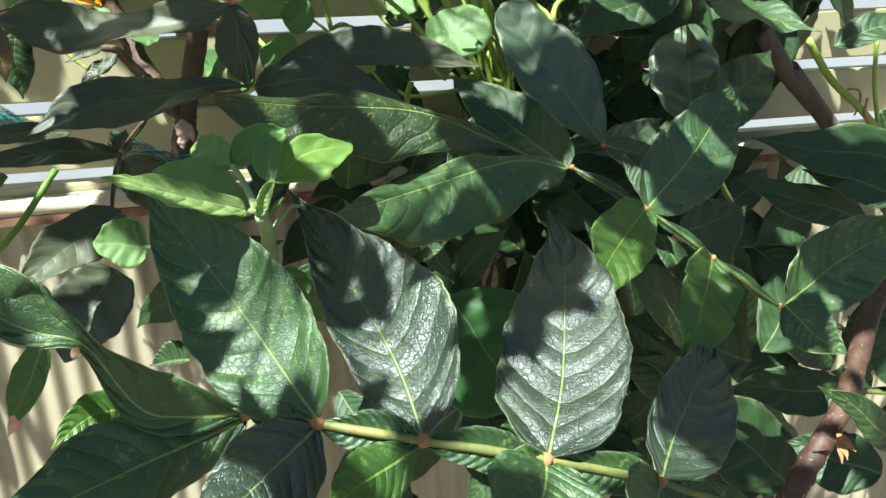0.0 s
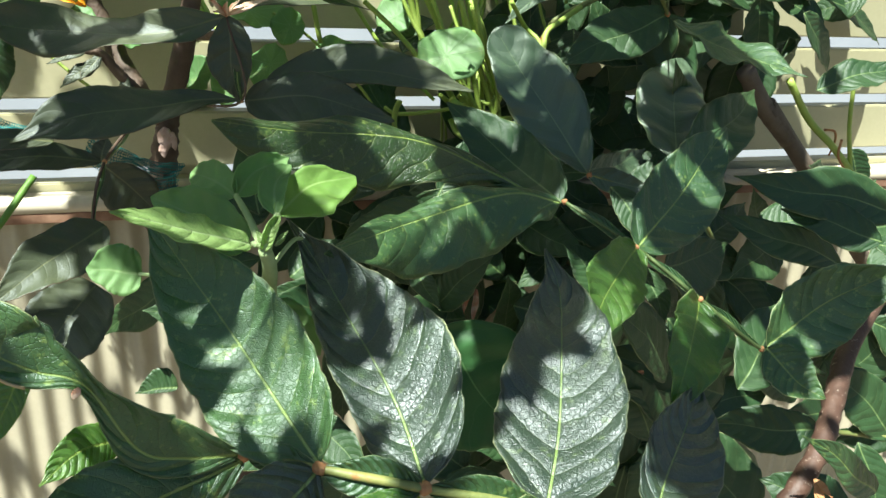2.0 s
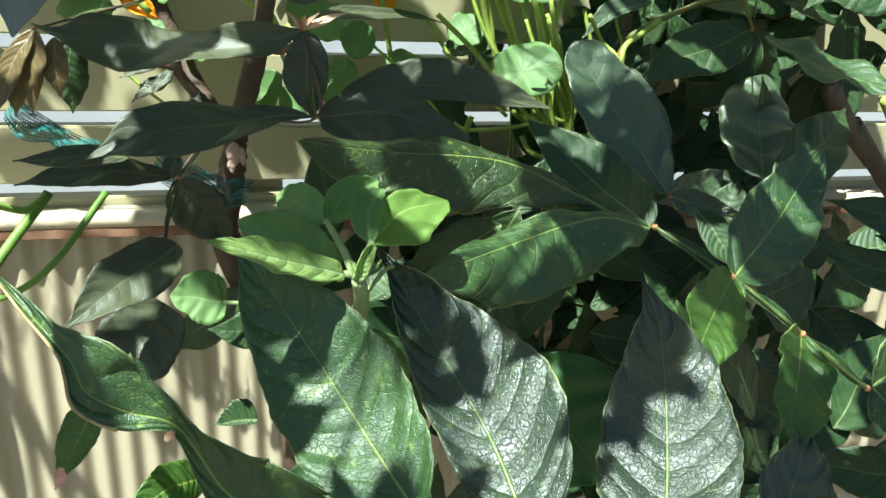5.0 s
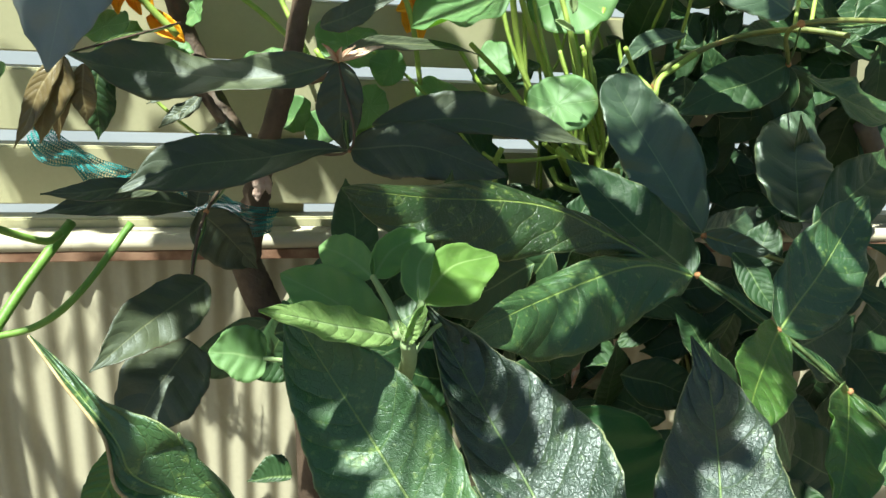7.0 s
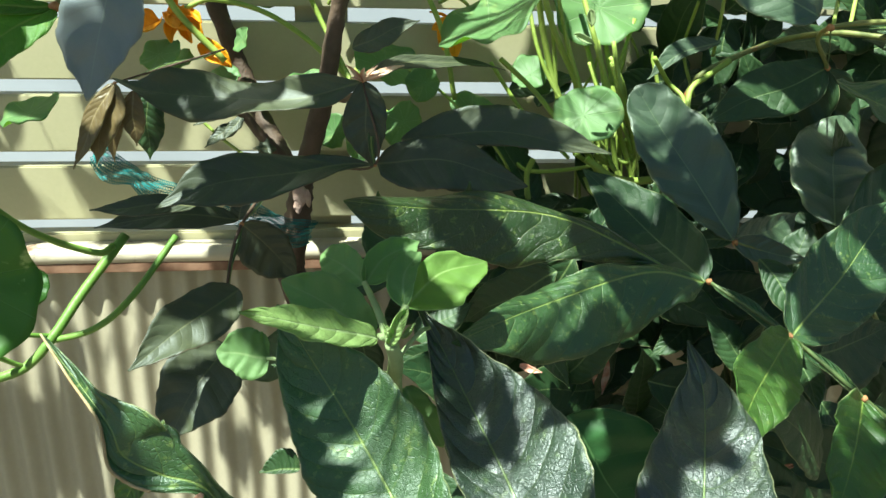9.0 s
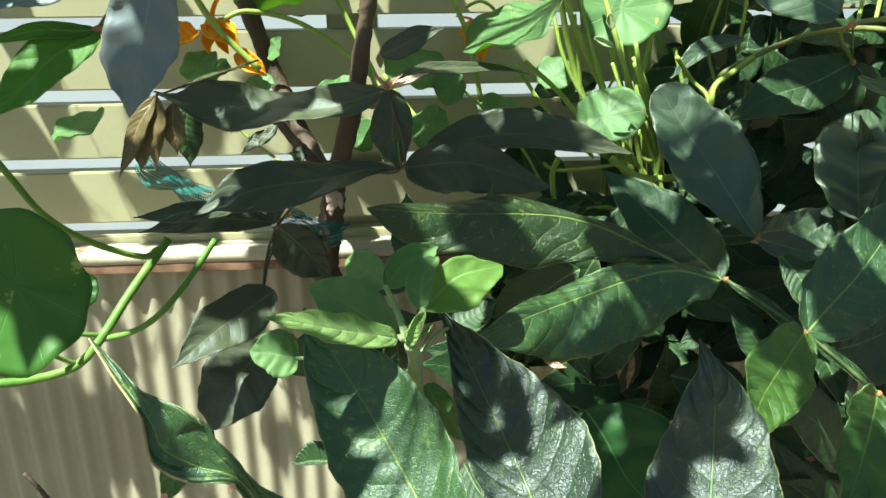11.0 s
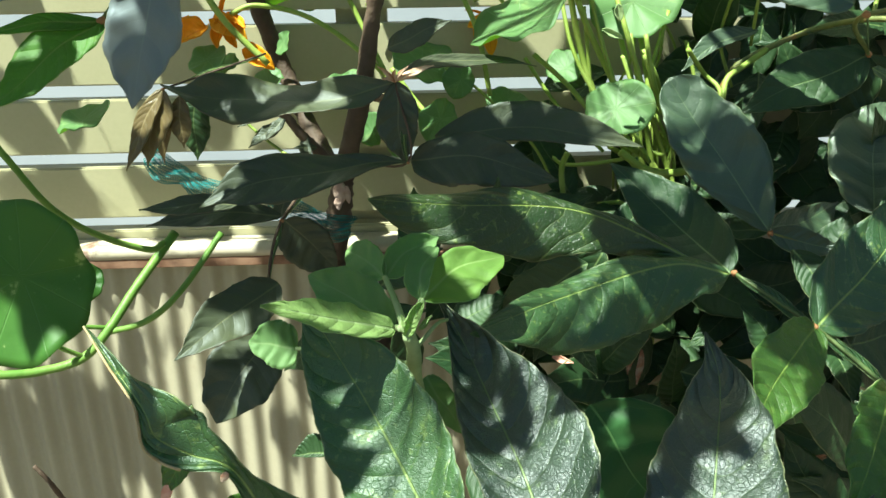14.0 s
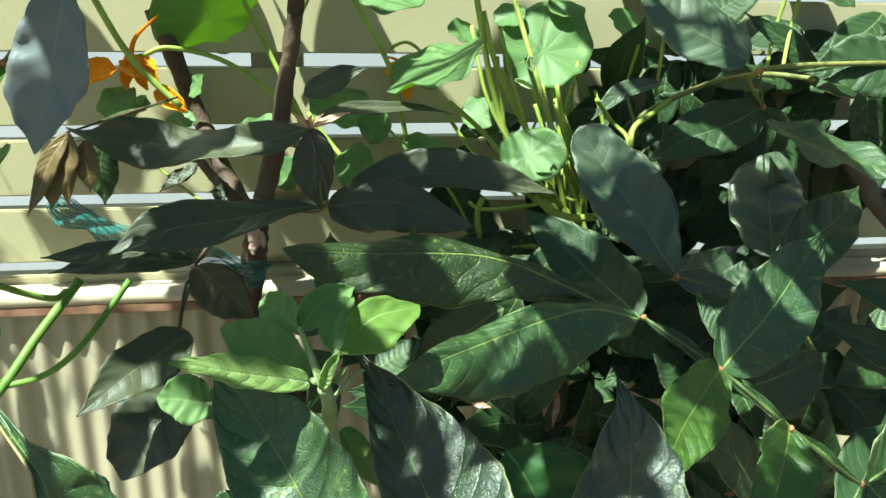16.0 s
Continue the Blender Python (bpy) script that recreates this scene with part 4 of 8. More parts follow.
round_leaf(nasturtium, ROUND, (0.0266, 0.6000, 0.9463), 0.0151, (-0.5, -0.6, 0.4), seed=11)
round_leaf(nasturtium, ROUND, (0.1183, 0.6200, 1.0014), 0.0146, (-0.3, -0.6, 0.6), seed=12)
round_leaf(nasturtium, ROUND, (-0.1453, 0.6200, 1.0128), 0.0160, (-0.3, -0.5, 0.8), seed=13)
round_leaf(nasturtium, ROUND, (-0.0422, 0.6200, 0.9940), 0.0166, (0, -0.4, 0.85), seed=14)
round_leaf(nasturtium, ROUND, (-0.0264, 0.6000, 0.9622), 0.0132, (-0.6, -0.6, 0.3), seed=15)
round_leaf(nasturtium, ROUND, (-0.1805, 0.4700, 1.0006), 0.0157, (-0.3, -0.3, 0.9), seed=16)
stem(nasturtium, STALK, [(0.1807, 0.5800, 0.9220), (0.1689, 0.5800, 0.9680), (0.1591, 0.6000, 1.0064), (0.1564, 0.6300, 1.0363)], 0.0019, 0.0019, 'stem')
stem(nasturtium, STALK, [(0.1896, 0.6000, 0.9133), (0.1816, 0.6000, 0.9632), (0.1751, 0.6100, 1.0048), (0.1714, 0.6320, 1.0404)], 0.0020, 0.0020, 'stem')
stem(nasturtium, STALK, [(0.1824, 0.6000, 0.9181), (0.1538, 0.6000, 0.9853), (0.1236, 0.5900, 1.0402), (0.1121, 0.5900, 1.0786)], 0.0022, 0.0020, 'stem')
stem(nasturtium, STALK, [(0.1752, 0.6000, 0.9229), (0.1388, 0.6000, 0.9812), (0.1220, 0.6000, 1.0271), (0.1028, 0.5800, 1.1006)], 0.0024, 0.0021, 'stem')
stem(nasturtium, STALK, [(0.1872, 0.5800, 0.9240), (0.1893, 0.5800, 0.9548), (0.1703, 0.5700, 0.9990), (0.1635, 0.5750, 1.0301)], 0.0017, 0.0016, 'stem')
stem(nasturtium, STALK, [(0.1475, 0.5600, 0.9522), (0.1650, 0.5600, 0.9400), (0.1801, 0.5600, 0.9363), (0.1950, 0.5600, 0.9368)], 0.0026, 0.0027, 'stem')
stem(nasturtium, STALK, [(0.1592, 0.5800, 0.9510), (0.1774, 0.5800, 0.9376), (0.1853, 0.5800, 0.9196)], 0.0021, 0.0021, 'stem')
stem(nasturtium, STALK, [(0.1068, 0.6200, 0.9395), (0.1167, 0.6000, 0.9334), (0.1494, 0.5900, 0.9376), (0.1724, 0.5800, 0.9464)], 0.0015, 0.0015, 'stem')
stem(nasturtium, STALK, [(0.1137, 0.5800, 0.9083), (0.1107, 0.5800, 0.9348), (0.1145, 0.5800, 0.9476)], 0.0021, 0.0021, 'stem')
stem(nasturtium, STALK, [(0.0622, 0.6200, 0.9824), (0.0495, 0.6200, 1.0370), (0.0184, 0.6400, 1.0955)], 0.0019, 0.0019, 'stem')
stem(nasturtium, STALK, [(0.1461, 0.5800, 0.9556), (0.1191, 0.6000, 0.9899), (0.0910, 0.6000, 1.0149)], 0.0019, 0.0018, 'stem')
stem(nasturtium, STALK, [(0.1378, 0.6000, 0.9552), (0.1313, 0.6000, 1.0065), (0.1254, 0.6000, 1.0472)], 0.0015, 0.0014, 'stem')
stem(nasturtium, STALK, [(0.1967, 0.5800, 0.9148), (0.1806, 0.5800, 0.9549), (0.1523, 0.5700, 1.0229), (0.1337, 0.6000, 1.0937)], 0.0019, 0.0018, 'stem')
stem(nasturtium, STALK, [(0.0154, 0.6400, 0.9612), (-0.0301, 0.6400, 1.0097), (-0.0696, 0.6400, 1.0387), (-0.1070, 0.6300, 1.0494), (-0.1270, 0.6300, 1.0434)], 0.0020, 0.0018, 'stem')
stem(nasturtium, STALK, [(-0.1011, 0.6200, 1.0087), (-0.1324, 0.6200, 1.0442), (-0.1567, 0.6200, 1.0925)], 0.0024, 0.0023, 'stem')
stem(nasturtium, STALK, [(-0.0057, 0.6200, 0.9788), (-0.0342, 0.6600, 1.0327), (-0.0566, 0.6600, 1.0822)], 0.0019, 0.0019, 'stem')
stem(nasturtium, STALK, [(0.0308, 0.6000, 0.9527), (0.0069, 0.6200, 0.9787), (-0.0113, 0.6300, 1.0026)], 0.0019, 0.0019, 'stem')
stem(nasturtium, STALK, [(-0.0294, 0.6600, 1.0455), (-0.0088, 0.6600, 1.0829), (-0.0020, 0.6600, 1.0991)], 0.0013, 0.0013, 'stem')
stem(nasturtium, STALK, [(0.1083, 0.6000, 0.9201), (0.0901, 0.6000, 0.9516), (0.0536, 0.6200, 0.9868), (0.0288, 0.6300, 1.0024)], 0.0011, 0.0011, 'stem')
stem(nasturtium, STALK, [(-0.0743, 0.5600, 0.9489), (-0.0969, 0.5700, 0.9626), (-0.1226, 0.5800, 0.9842)], 0.0011, 0.0011, 'stem')
stem(nasturtium, STALK, [(0.2460, 0.6200, 0.9851), (0.2333, 0.6200, 1.0204), (0.2311, 0.6000, 1.0558)], 0.0013, 0.0012, 'stem')
stem(nasturtium, STALK, [(0.2567, 0.6200, 1.0160), (0.2495, 0.6000, 1.0478), (0.2503, 0.6000, 1.0799)], 0.0013, 0.0012, 'stem')
stem(nasturtium, STALK, [(0.3230, 0.5800, 1.0377), (0.3368, 0.6000, 1.0647), (0.3444, 0.6000, 1.1011)], 0.0015, 0.0015, 'stem')
stem(nasturtium, STALK, [(0.3358, 0.5800, 1.0418), (0.3498, 0.6000, 1.0690), (0.3541, 0.6000, 1.0973)], 0.0015, 0.0015, 'stem')
leaf(nasturtium, DOWN, (0.1286, 0.5200, 1.0544), (0.1306, 0.5200, 1.0440), 0.006, cup=0.4, seed=240, name='flower_bud', nu=12, nv=6)
leaf(nasturtium, DOWN, (0.1200, 0.5200, 1.0393), (0.1335, 0.5200, 1.0334), 0.005, cup=0.4, seed=241, name='flower_bud', nu=12, nv=6)
stem(nasturtium, STALK, [(0.1264, 0.6000, 1.0682), (0.1366, 0.5900, 1.0254), (0.1560, 0.5800, 0.9731), (0.1724, 0.5700, 0.9409)], 0.0015, 0.0014, 'stem')
stem(nasturtium, STALK, [(0.1893, 0.6100, 1.0427), (0.1772, 0.6000, 0.9942), (0.1874, 0.5800, 0.9509)], 0.0015, 0.0014, 'stem')
stem(nasturtium, STALK, [(0.1096, 0.6200, 1.0674), (0.1180, 0.6000, 1.0204), (0.1366, 0.5900, 0.9842), (0.1633, 0.5700, 0.9498)], 0.0015, 0.0014, 'stem')
stem(nasturtium, STALK, [(0.2075, 0.6200, 1.0204), (0.2141, 0.6100, 0.9830), (0.1955, 0.5900, 0.9437)], 0.0015, 0.0014, 'stem')
stem(nasturtium, STALK, [(0.1571, 0.5900, 1.0291), (0.1633, 0.5800, 0.9897), (0.1672, 0.5750, 0.9440)], 0.0015, 0.0014, 'stem')
stem(nasturtium, STALK, [(0.0875, 0.6200, 1.0099), (0.1108, 0.6100, 0.9765), (0.1404, 0.5800, 0.9478)], 0.0015, 0.0014, 'stem')
# trailing plant at the side
round_leaf(trailer, TRAIL, (-0.1958, 0.4000, 0.9367), 0.0403, (0.12, -0.93, 0.35), seed=21)
round_leaf(trailer, TRAIL, (-0.1824, 0.4400, 0.9147), 0.0107, (0.3, -0.8, 0.4), seed=22)
stem(trailer, VINE, [(-0.2593, 0.4400, 0.8648), (-0.2413, 0.4400, 0.8589), (-0.2202, 0.4500, 0.8553), (-0.2002, 0.4600, 0.8582), (-0.1861, 0.4700, 0.8726), (-0.1743, 0.4900, 0.8898), (-0.1542, 0.5200, 0.9155)], 0.0026, 0.0030, 'stem')
stem(trailer, VINE, [(-0.1901, 0.4700, 0.8688), (-0.1632, 0.4700, 0.8764), (-0.1433, 0.4800, 0.8914), (-0.1192, 0.5000, 0.9217)], 0.0019, 0.0020, 'stem')
stem(trailer, VINE, [(-0.2111, 0.4200, 1.0102), (-0.2040, 0.4300, 0.9873), (-0.1979, 0.4500, 0.9568), (-0.1844, 0.4700, 0.9335), (-0.1628, 0.4900, 0.9155), (-0.1559, 0.5000, 0.9160)], 0.0017, 0.0021, 'stem')
stem(trailer, VINE, [(-0.2002, 0.4600, 0.8582), (-0.2092, 0.4500, 0.8705), (-0.2115, 0.4300, 0.8902)], 0.0015, 0.0014, 'stem')
stem(trailer, VINE, [(-0.1878, 0.4700, 0.8726), (-0.2000, 0.4600, 0.8789), (-0.2077, 0.4500, 0.8871)], 0.0014, 0.0013, 'stem')
# dry scales at the tip of the dusky twig
leaf(dusky, DRY, (-0.0071, 0.5093, 1.0125), (-0.0170, 0.5000, 1.0228), 0.0034, roll=20, seed=200, name='scale', nu=10, nv=4)
leaf(dusky, DRY, (-0.0071, 0.5093, 1.0125), (-0.0064, 0.5000, 1.0213), 0.0040, roll=20, seed=201, name='scale', nu=10, nv=4)
leaf(dusky, DRY, (-0.0071, 0.5093, 1.0125), (0.0010, 0.5000, 1.0225), 0.0030, roll=20, seed=202, name='scale', nu=10, nv=4)
leaf(dusky, DRY, (-0.0071, 0.5093, 1.0125), (0.0163, 0.5000, 1.0228), 0.0054, roll=20, seed=203, name='scale', nu=10, nv=4)
leaf(dusky, DRY, (-0.0071, 0.5093, 1.0125), (-0.0146, 0.5000, 1.0155), 0.0027, roll=20, seed=204, name='scale', nu=10, nv=4)
leaf(dusky, DRY, (-0.0071, 0.5093, 1.0125), (0.0052, 0.5000, 1.0191), 0.0027, roll=20, seed=205, name='scale', nu=10, nv=4)
# flowers
flower = stem(nasturtium, PETAL, [(-0.1331, 0.6350, 1.0309), (-0.1348, 0.6350, 1.0449), (-0.1293, 0.6350, 1.0578), (-0.1137, 0.6350, 1.0715)], 0.0026, 0.0009, 'flower')
leaf(flower, PETAL, (-0.1193, 0.6350, 1.0196), (-0.0970, 0.6220, 1.0043), 0.0164, cup=0.3, wave=0.05, waves=1.0, seed=210, name='petal', nu=16, nv=8, point=0.0)
leaf(flower, PETAL, (-0.1407, 0.6350, 1.0405), (-0.1149, 0.6220, 1.0245), 0.0186, roll=10, cup=0.3, wave=0.05, waves=1.0, seed=211, name='petal', nu=16, nv=8, point=0.0)
leaf(flower, PETAL, (-0.1461, 0.6350, 1.0341), (-0.1654, 0.6220, 1.0237), 0.0249, roll=15, cup=0.3, wave=0.05, waves=1.0, seed=212, name='petal', nu=16, nv=8, point=0.0)
leaf(flower, PETAL, (-0.1321, 0.6350, 1.0409), (-0.1155, 0.6220, 1.0343), 0.0097, roll=30, cup=0.3, wave=0.05, waves=1.0, seed=213, name='petal', nu=16, nv=8, point=0.0)
leaf(flower, PETAL, (-0.1339, 0.6350, 1.0389), (-0.1372, 0.6220, 1.0205), 0.0121, cup=0.3, wave=0.05, waves=1.0, seed=214, name='petal', nu=16, nv=8, point=0.0)
leaf(flower, PETAL, (-0.1324, 0.6350, 1.0381), (-0.1230, 0.6220, 1.0205), 0.0105, cup=0.3, wave=0.05, waves=1.0, seed=215, name='petal', nu=16, nv=8, point=0.0)
flower = stem(nasturtium, PETAL, [(0.0638, 0.6600, 1.0330), (0.0572, 0.6600, 1.0395), (0.0462, 0.6600, 1.0416)], 0.0018, 0.0006, 'flower')
leaf(flower, PETAL, (0.0625, 0.6600, 1.0339), (0.0766, 0.6550, 1.0379), 0.0159, cup=0.2, wave=0.05, seed=220, name='petal', nu=16, nv=8, point=0.0)
leaf(flower, PETAL, (0.0625, 0.6600, 1.0339), (0.0567, 0.6550, 1.0139), 0.0151, cup=0.2, wave=0.05, seed=221, name='petal', nu=16, nv=8, point=0.0)
leaf(flower, PETAL, (0.0625, 0.6600, 1.0339), (0.0665, 0.6550, 1.0073), 0.0134, cup=0.2, wave=0.05, seed=222, name='petal', nu=16, nv=8, point=0.0)
leaf(flower, PETAL, (0.0625, 0.6600, 1.0339), (0.0479, 0.6550, 1.0292), 0.0115, cup=0.2, wave=0.05, seed=223, name='petal', nu=16, nv=8, point=0.0)
stem(nasturtium, STALK, [(0.0741, 0.6600, 1.0287), (0.0772, 0.6600, 1.0439), (0.0660, 0.6600, 1.0524), (0.0528, 0.6600, 1.0481)], 0.0013, 0.0013, 'stem')
# netting, stake and tendrils
net_strip(net, [(-0.1856, 0.5850, 0.9527), (-0.1703, 0.5780, 0.9406), (-0.1529, 0.5750, 0.9306), (-0.1317, 0.5750, 0.9237)], 0.020)
net_strip(net, [(-0.0994, 0.5720, 0.9208), (-0.0794, 0.5660, 0.9103), (-0.0631, 0.5600, 0.9043), (-0.0423, 0.5580, 0.9027)], 0.020)
stem(stake, STAKE, [(0.4188, 0.6000, 0.9677), (0.4444, 0.6000, 0.9361), (0.4777, 0.6000, 0.9050), (0.5211, 0.6000, 0.8610), (1.3464, 0.6000, 0.0000)], 0.0080, 0.0080, 'pole')
stem(nasturtium, STALK, [(0.4081, 0.5300, 0.9716), (0.4335, 0.5300, 0.9408), (0.4638, 0.5300, 0.9171), (0.4901, 0.5300, 0.8925), (0.5189, 0.5300, 0.8618)], 0.0028, 0.0030, 'stem')
stem(nasturtium, STALK, [(0.4690, 0.5300, 0.9690), (0.4746, 0.5300, 0.9342), (0.4879, 0.5300, 0.8926)], 0.0017, 0.0018, 'stem')
stem(nasturtium, NODE_RUST, [(0.4504, 0.5300, 0.9321), (0.4566, 0.5250, 0.9317), (0.4639, 0.5300, 0.9215), (0.4610, 0.5300, 0.9105)], 0.0011, 0.0007, 'tendril')
stem(nasturtium, NODE_RUST, [(0.4702, 0.5300, 0.9234), (0.4660, 0.5250, 0.9112), (0.4810, 0.5300, 0.8978), (0.4901, 0.5300, 0.8925)], 0.0011, 0.0007, 'tendril')
stem(dark_tree, DARKBARK, [(-0.2796, 0.5200, 0.7380), (-0.2719, 0.5200, 0.7252), (-0.2675, 0.5300, 0.6966), (-0.2504, 0.5500, 0.6289)], 0.0014, 0.0021, 'twig')
# filler leaves deep in the same tree, added at random to darken the gaps
inner = rachis(tree, [(0.2370, 0.5000, 0.6908), (0.2887, 0.5000, 0.6341)], 0.0014, wings=(0.004,))
# withered scraps and a small round leaf in the shade of the tree
round_leaf(nasturtium, ROUND, (0.1269, 0.5000, 0.8106), 0.0175, (-0.1, -0.55, 0.83), seed=31)
stem(nasturtium, STALK, [(0.1203, 0.4850, 0.8315), (0.1327, 0.4830, 0.8264), (0.1322, 0.4840, 0.8125), (0.1229, 0.4860, 0.8162)], 0.0007, 0.0005, 'tendril')
leaf(inner, DRY, (0.1479, 0.5000, 0.8439), (0.1440, 0.4900, 0.8147), 0.0070, cup=0.3, wave=0.1, seed=500, name='withered_scrap', nu=14, nv=6)
leaf(inner, RIM, (0.1621, 0.5100, 0.8328), (0.1375, 0.4900, 0.8280), 0.0060, cup=0.3, wave=0.1, seed=501, name='withered_scrap', nu=14, nv=6)
leaf(inner, DRY, (0.1555, 0.5000, 0.8284), (0.1509, 0.4900, 0.8071), 0.0050, cup=0.3, wave=0.1, seed=502, name='withered_scrap', nu=14, nv=6)
leaf(inner, TIP, (0.0884, 0.4700, 0.8425), (0.1000, 0.4600, 0.8425), 0.0050, cup=0.3, wave=0.1, seed=503, name='withered_scrap', nu=14, nv=6)
leaf(inner, RIM, (0.1880, 0.5000, 0.8142), (0.1624, 0.5000, 0.8007), 0.0120, cup=0.3, wave=0.1, seed=504, name='withered_scrap', nu=14, nv=6)
leaf(inner, DRY, (0.2365, 0.4000, 0.8097), (0.2185, 0.3900, 0.8170), 0.0040, cup=0.3, wave=0.1, seed=505, name='withered_scrap', nu=14, nv=6)
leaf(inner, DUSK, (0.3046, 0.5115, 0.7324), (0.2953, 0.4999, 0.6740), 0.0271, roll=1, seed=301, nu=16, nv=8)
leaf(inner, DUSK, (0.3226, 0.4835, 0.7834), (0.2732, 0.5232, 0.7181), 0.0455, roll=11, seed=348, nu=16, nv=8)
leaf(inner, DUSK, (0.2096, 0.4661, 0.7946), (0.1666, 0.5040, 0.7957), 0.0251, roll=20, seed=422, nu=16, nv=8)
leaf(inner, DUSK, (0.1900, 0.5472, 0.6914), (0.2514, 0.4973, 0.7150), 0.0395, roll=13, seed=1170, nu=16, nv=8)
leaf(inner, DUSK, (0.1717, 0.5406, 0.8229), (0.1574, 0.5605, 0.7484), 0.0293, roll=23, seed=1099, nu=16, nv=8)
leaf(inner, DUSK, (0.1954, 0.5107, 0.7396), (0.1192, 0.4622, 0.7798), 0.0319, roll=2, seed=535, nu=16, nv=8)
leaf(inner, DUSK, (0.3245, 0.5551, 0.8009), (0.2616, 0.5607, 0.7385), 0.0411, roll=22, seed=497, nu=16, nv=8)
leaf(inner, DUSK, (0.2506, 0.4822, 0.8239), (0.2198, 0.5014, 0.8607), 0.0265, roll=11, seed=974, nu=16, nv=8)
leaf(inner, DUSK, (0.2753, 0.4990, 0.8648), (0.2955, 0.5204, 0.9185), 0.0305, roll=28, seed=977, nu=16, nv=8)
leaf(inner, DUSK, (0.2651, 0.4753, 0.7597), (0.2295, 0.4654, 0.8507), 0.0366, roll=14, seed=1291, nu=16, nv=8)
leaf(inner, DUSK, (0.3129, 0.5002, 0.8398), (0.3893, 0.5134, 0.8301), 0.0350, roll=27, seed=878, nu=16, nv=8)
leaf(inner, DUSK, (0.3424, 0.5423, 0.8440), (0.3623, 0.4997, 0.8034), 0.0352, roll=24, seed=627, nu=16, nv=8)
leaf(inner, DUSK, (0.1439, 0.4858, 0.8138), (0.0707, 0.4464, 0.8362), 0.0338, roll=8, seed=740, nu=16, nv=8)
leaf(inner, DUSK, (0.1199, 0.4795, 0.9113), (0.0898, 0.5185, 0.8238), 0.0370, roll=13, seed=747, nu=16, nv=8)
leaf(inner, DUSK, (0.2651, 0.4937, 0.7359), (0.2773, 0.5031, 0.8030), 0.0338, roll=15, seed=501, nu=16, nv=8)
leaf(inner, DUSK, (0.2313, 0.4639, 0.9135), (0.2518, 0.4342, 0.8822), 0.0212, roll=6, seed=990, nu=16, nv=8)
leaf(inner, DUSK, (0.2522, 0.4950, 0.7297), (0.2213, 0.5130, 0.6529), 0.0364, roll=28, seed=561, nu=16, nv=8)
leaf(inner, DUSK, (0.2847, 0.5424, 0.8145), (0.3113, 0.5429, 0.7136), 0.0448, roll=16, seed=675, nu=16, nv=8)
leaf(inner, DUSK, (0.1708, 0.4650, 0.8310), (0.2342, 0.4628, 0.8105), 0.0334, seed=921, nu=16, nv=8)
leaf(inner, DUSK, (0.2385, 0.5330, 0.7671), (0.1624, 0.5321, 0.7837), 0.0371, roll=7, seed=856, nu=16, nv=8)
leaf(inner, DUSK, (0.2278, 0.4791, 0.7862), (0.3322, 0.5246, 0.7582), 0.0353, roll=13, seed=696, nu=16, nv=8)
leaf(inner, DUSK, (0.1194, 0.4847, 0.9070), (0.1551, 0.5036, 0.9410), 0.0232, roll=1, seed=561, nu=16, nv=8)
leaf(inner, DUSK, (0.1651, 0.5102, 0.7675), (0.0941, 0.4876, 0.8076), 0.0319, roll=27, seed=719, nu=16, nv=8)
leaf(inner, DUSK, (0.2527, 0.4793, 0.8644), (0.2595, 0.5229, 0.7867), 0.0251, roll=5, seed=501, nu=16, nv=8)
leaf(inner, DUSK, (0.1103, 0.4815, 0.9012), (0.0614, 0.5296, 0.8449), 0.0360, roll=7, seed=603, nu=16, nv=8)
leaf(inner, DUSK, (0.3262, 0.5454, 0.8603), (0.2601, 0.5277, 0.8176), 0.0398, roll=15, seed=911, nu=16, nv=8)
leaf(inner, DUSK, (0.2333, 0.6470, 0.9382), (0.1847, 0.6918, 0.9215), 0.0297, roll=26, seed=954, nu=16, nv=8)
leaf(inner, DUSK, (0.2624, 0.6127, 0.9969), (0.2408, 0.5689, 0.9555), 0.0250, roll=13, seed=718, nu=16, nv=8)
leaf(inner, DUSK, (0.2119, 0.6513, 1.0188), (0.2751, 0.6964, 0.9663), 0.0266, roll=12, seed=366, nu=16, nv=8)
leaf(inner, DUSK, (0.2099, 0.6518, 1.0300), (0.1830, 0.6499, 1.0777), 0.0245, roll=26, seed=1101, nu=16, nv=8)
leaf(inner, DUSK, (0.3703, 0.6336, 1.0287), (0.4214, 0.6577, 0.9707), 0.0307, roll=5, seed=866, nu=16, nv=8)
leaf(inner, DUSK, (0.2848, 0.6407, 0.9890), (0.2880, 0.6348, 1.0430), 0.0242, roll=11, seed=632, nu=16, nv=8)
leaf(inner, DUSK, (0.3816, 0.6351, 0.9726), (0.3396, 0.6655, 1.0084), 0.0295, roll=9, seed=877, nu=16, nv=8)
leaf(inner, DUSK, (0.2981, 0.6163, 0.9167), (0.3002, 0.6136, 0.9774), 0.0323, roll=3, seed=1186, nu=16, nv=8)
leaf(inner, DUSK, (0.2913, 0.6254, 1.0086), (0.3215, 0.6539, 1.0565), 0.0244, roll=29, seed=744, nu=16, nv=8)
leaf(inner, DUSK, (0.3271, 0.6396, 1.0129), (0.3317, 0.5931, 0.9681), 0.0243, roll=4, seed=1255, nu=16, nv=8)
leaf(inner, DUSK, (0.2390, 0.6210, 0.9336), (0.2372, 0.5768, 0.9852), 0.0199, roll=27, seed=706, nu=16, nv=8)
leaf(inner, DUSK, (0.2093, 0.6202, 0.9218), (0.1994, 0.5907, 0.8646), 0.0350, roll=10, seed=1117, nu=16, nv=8)
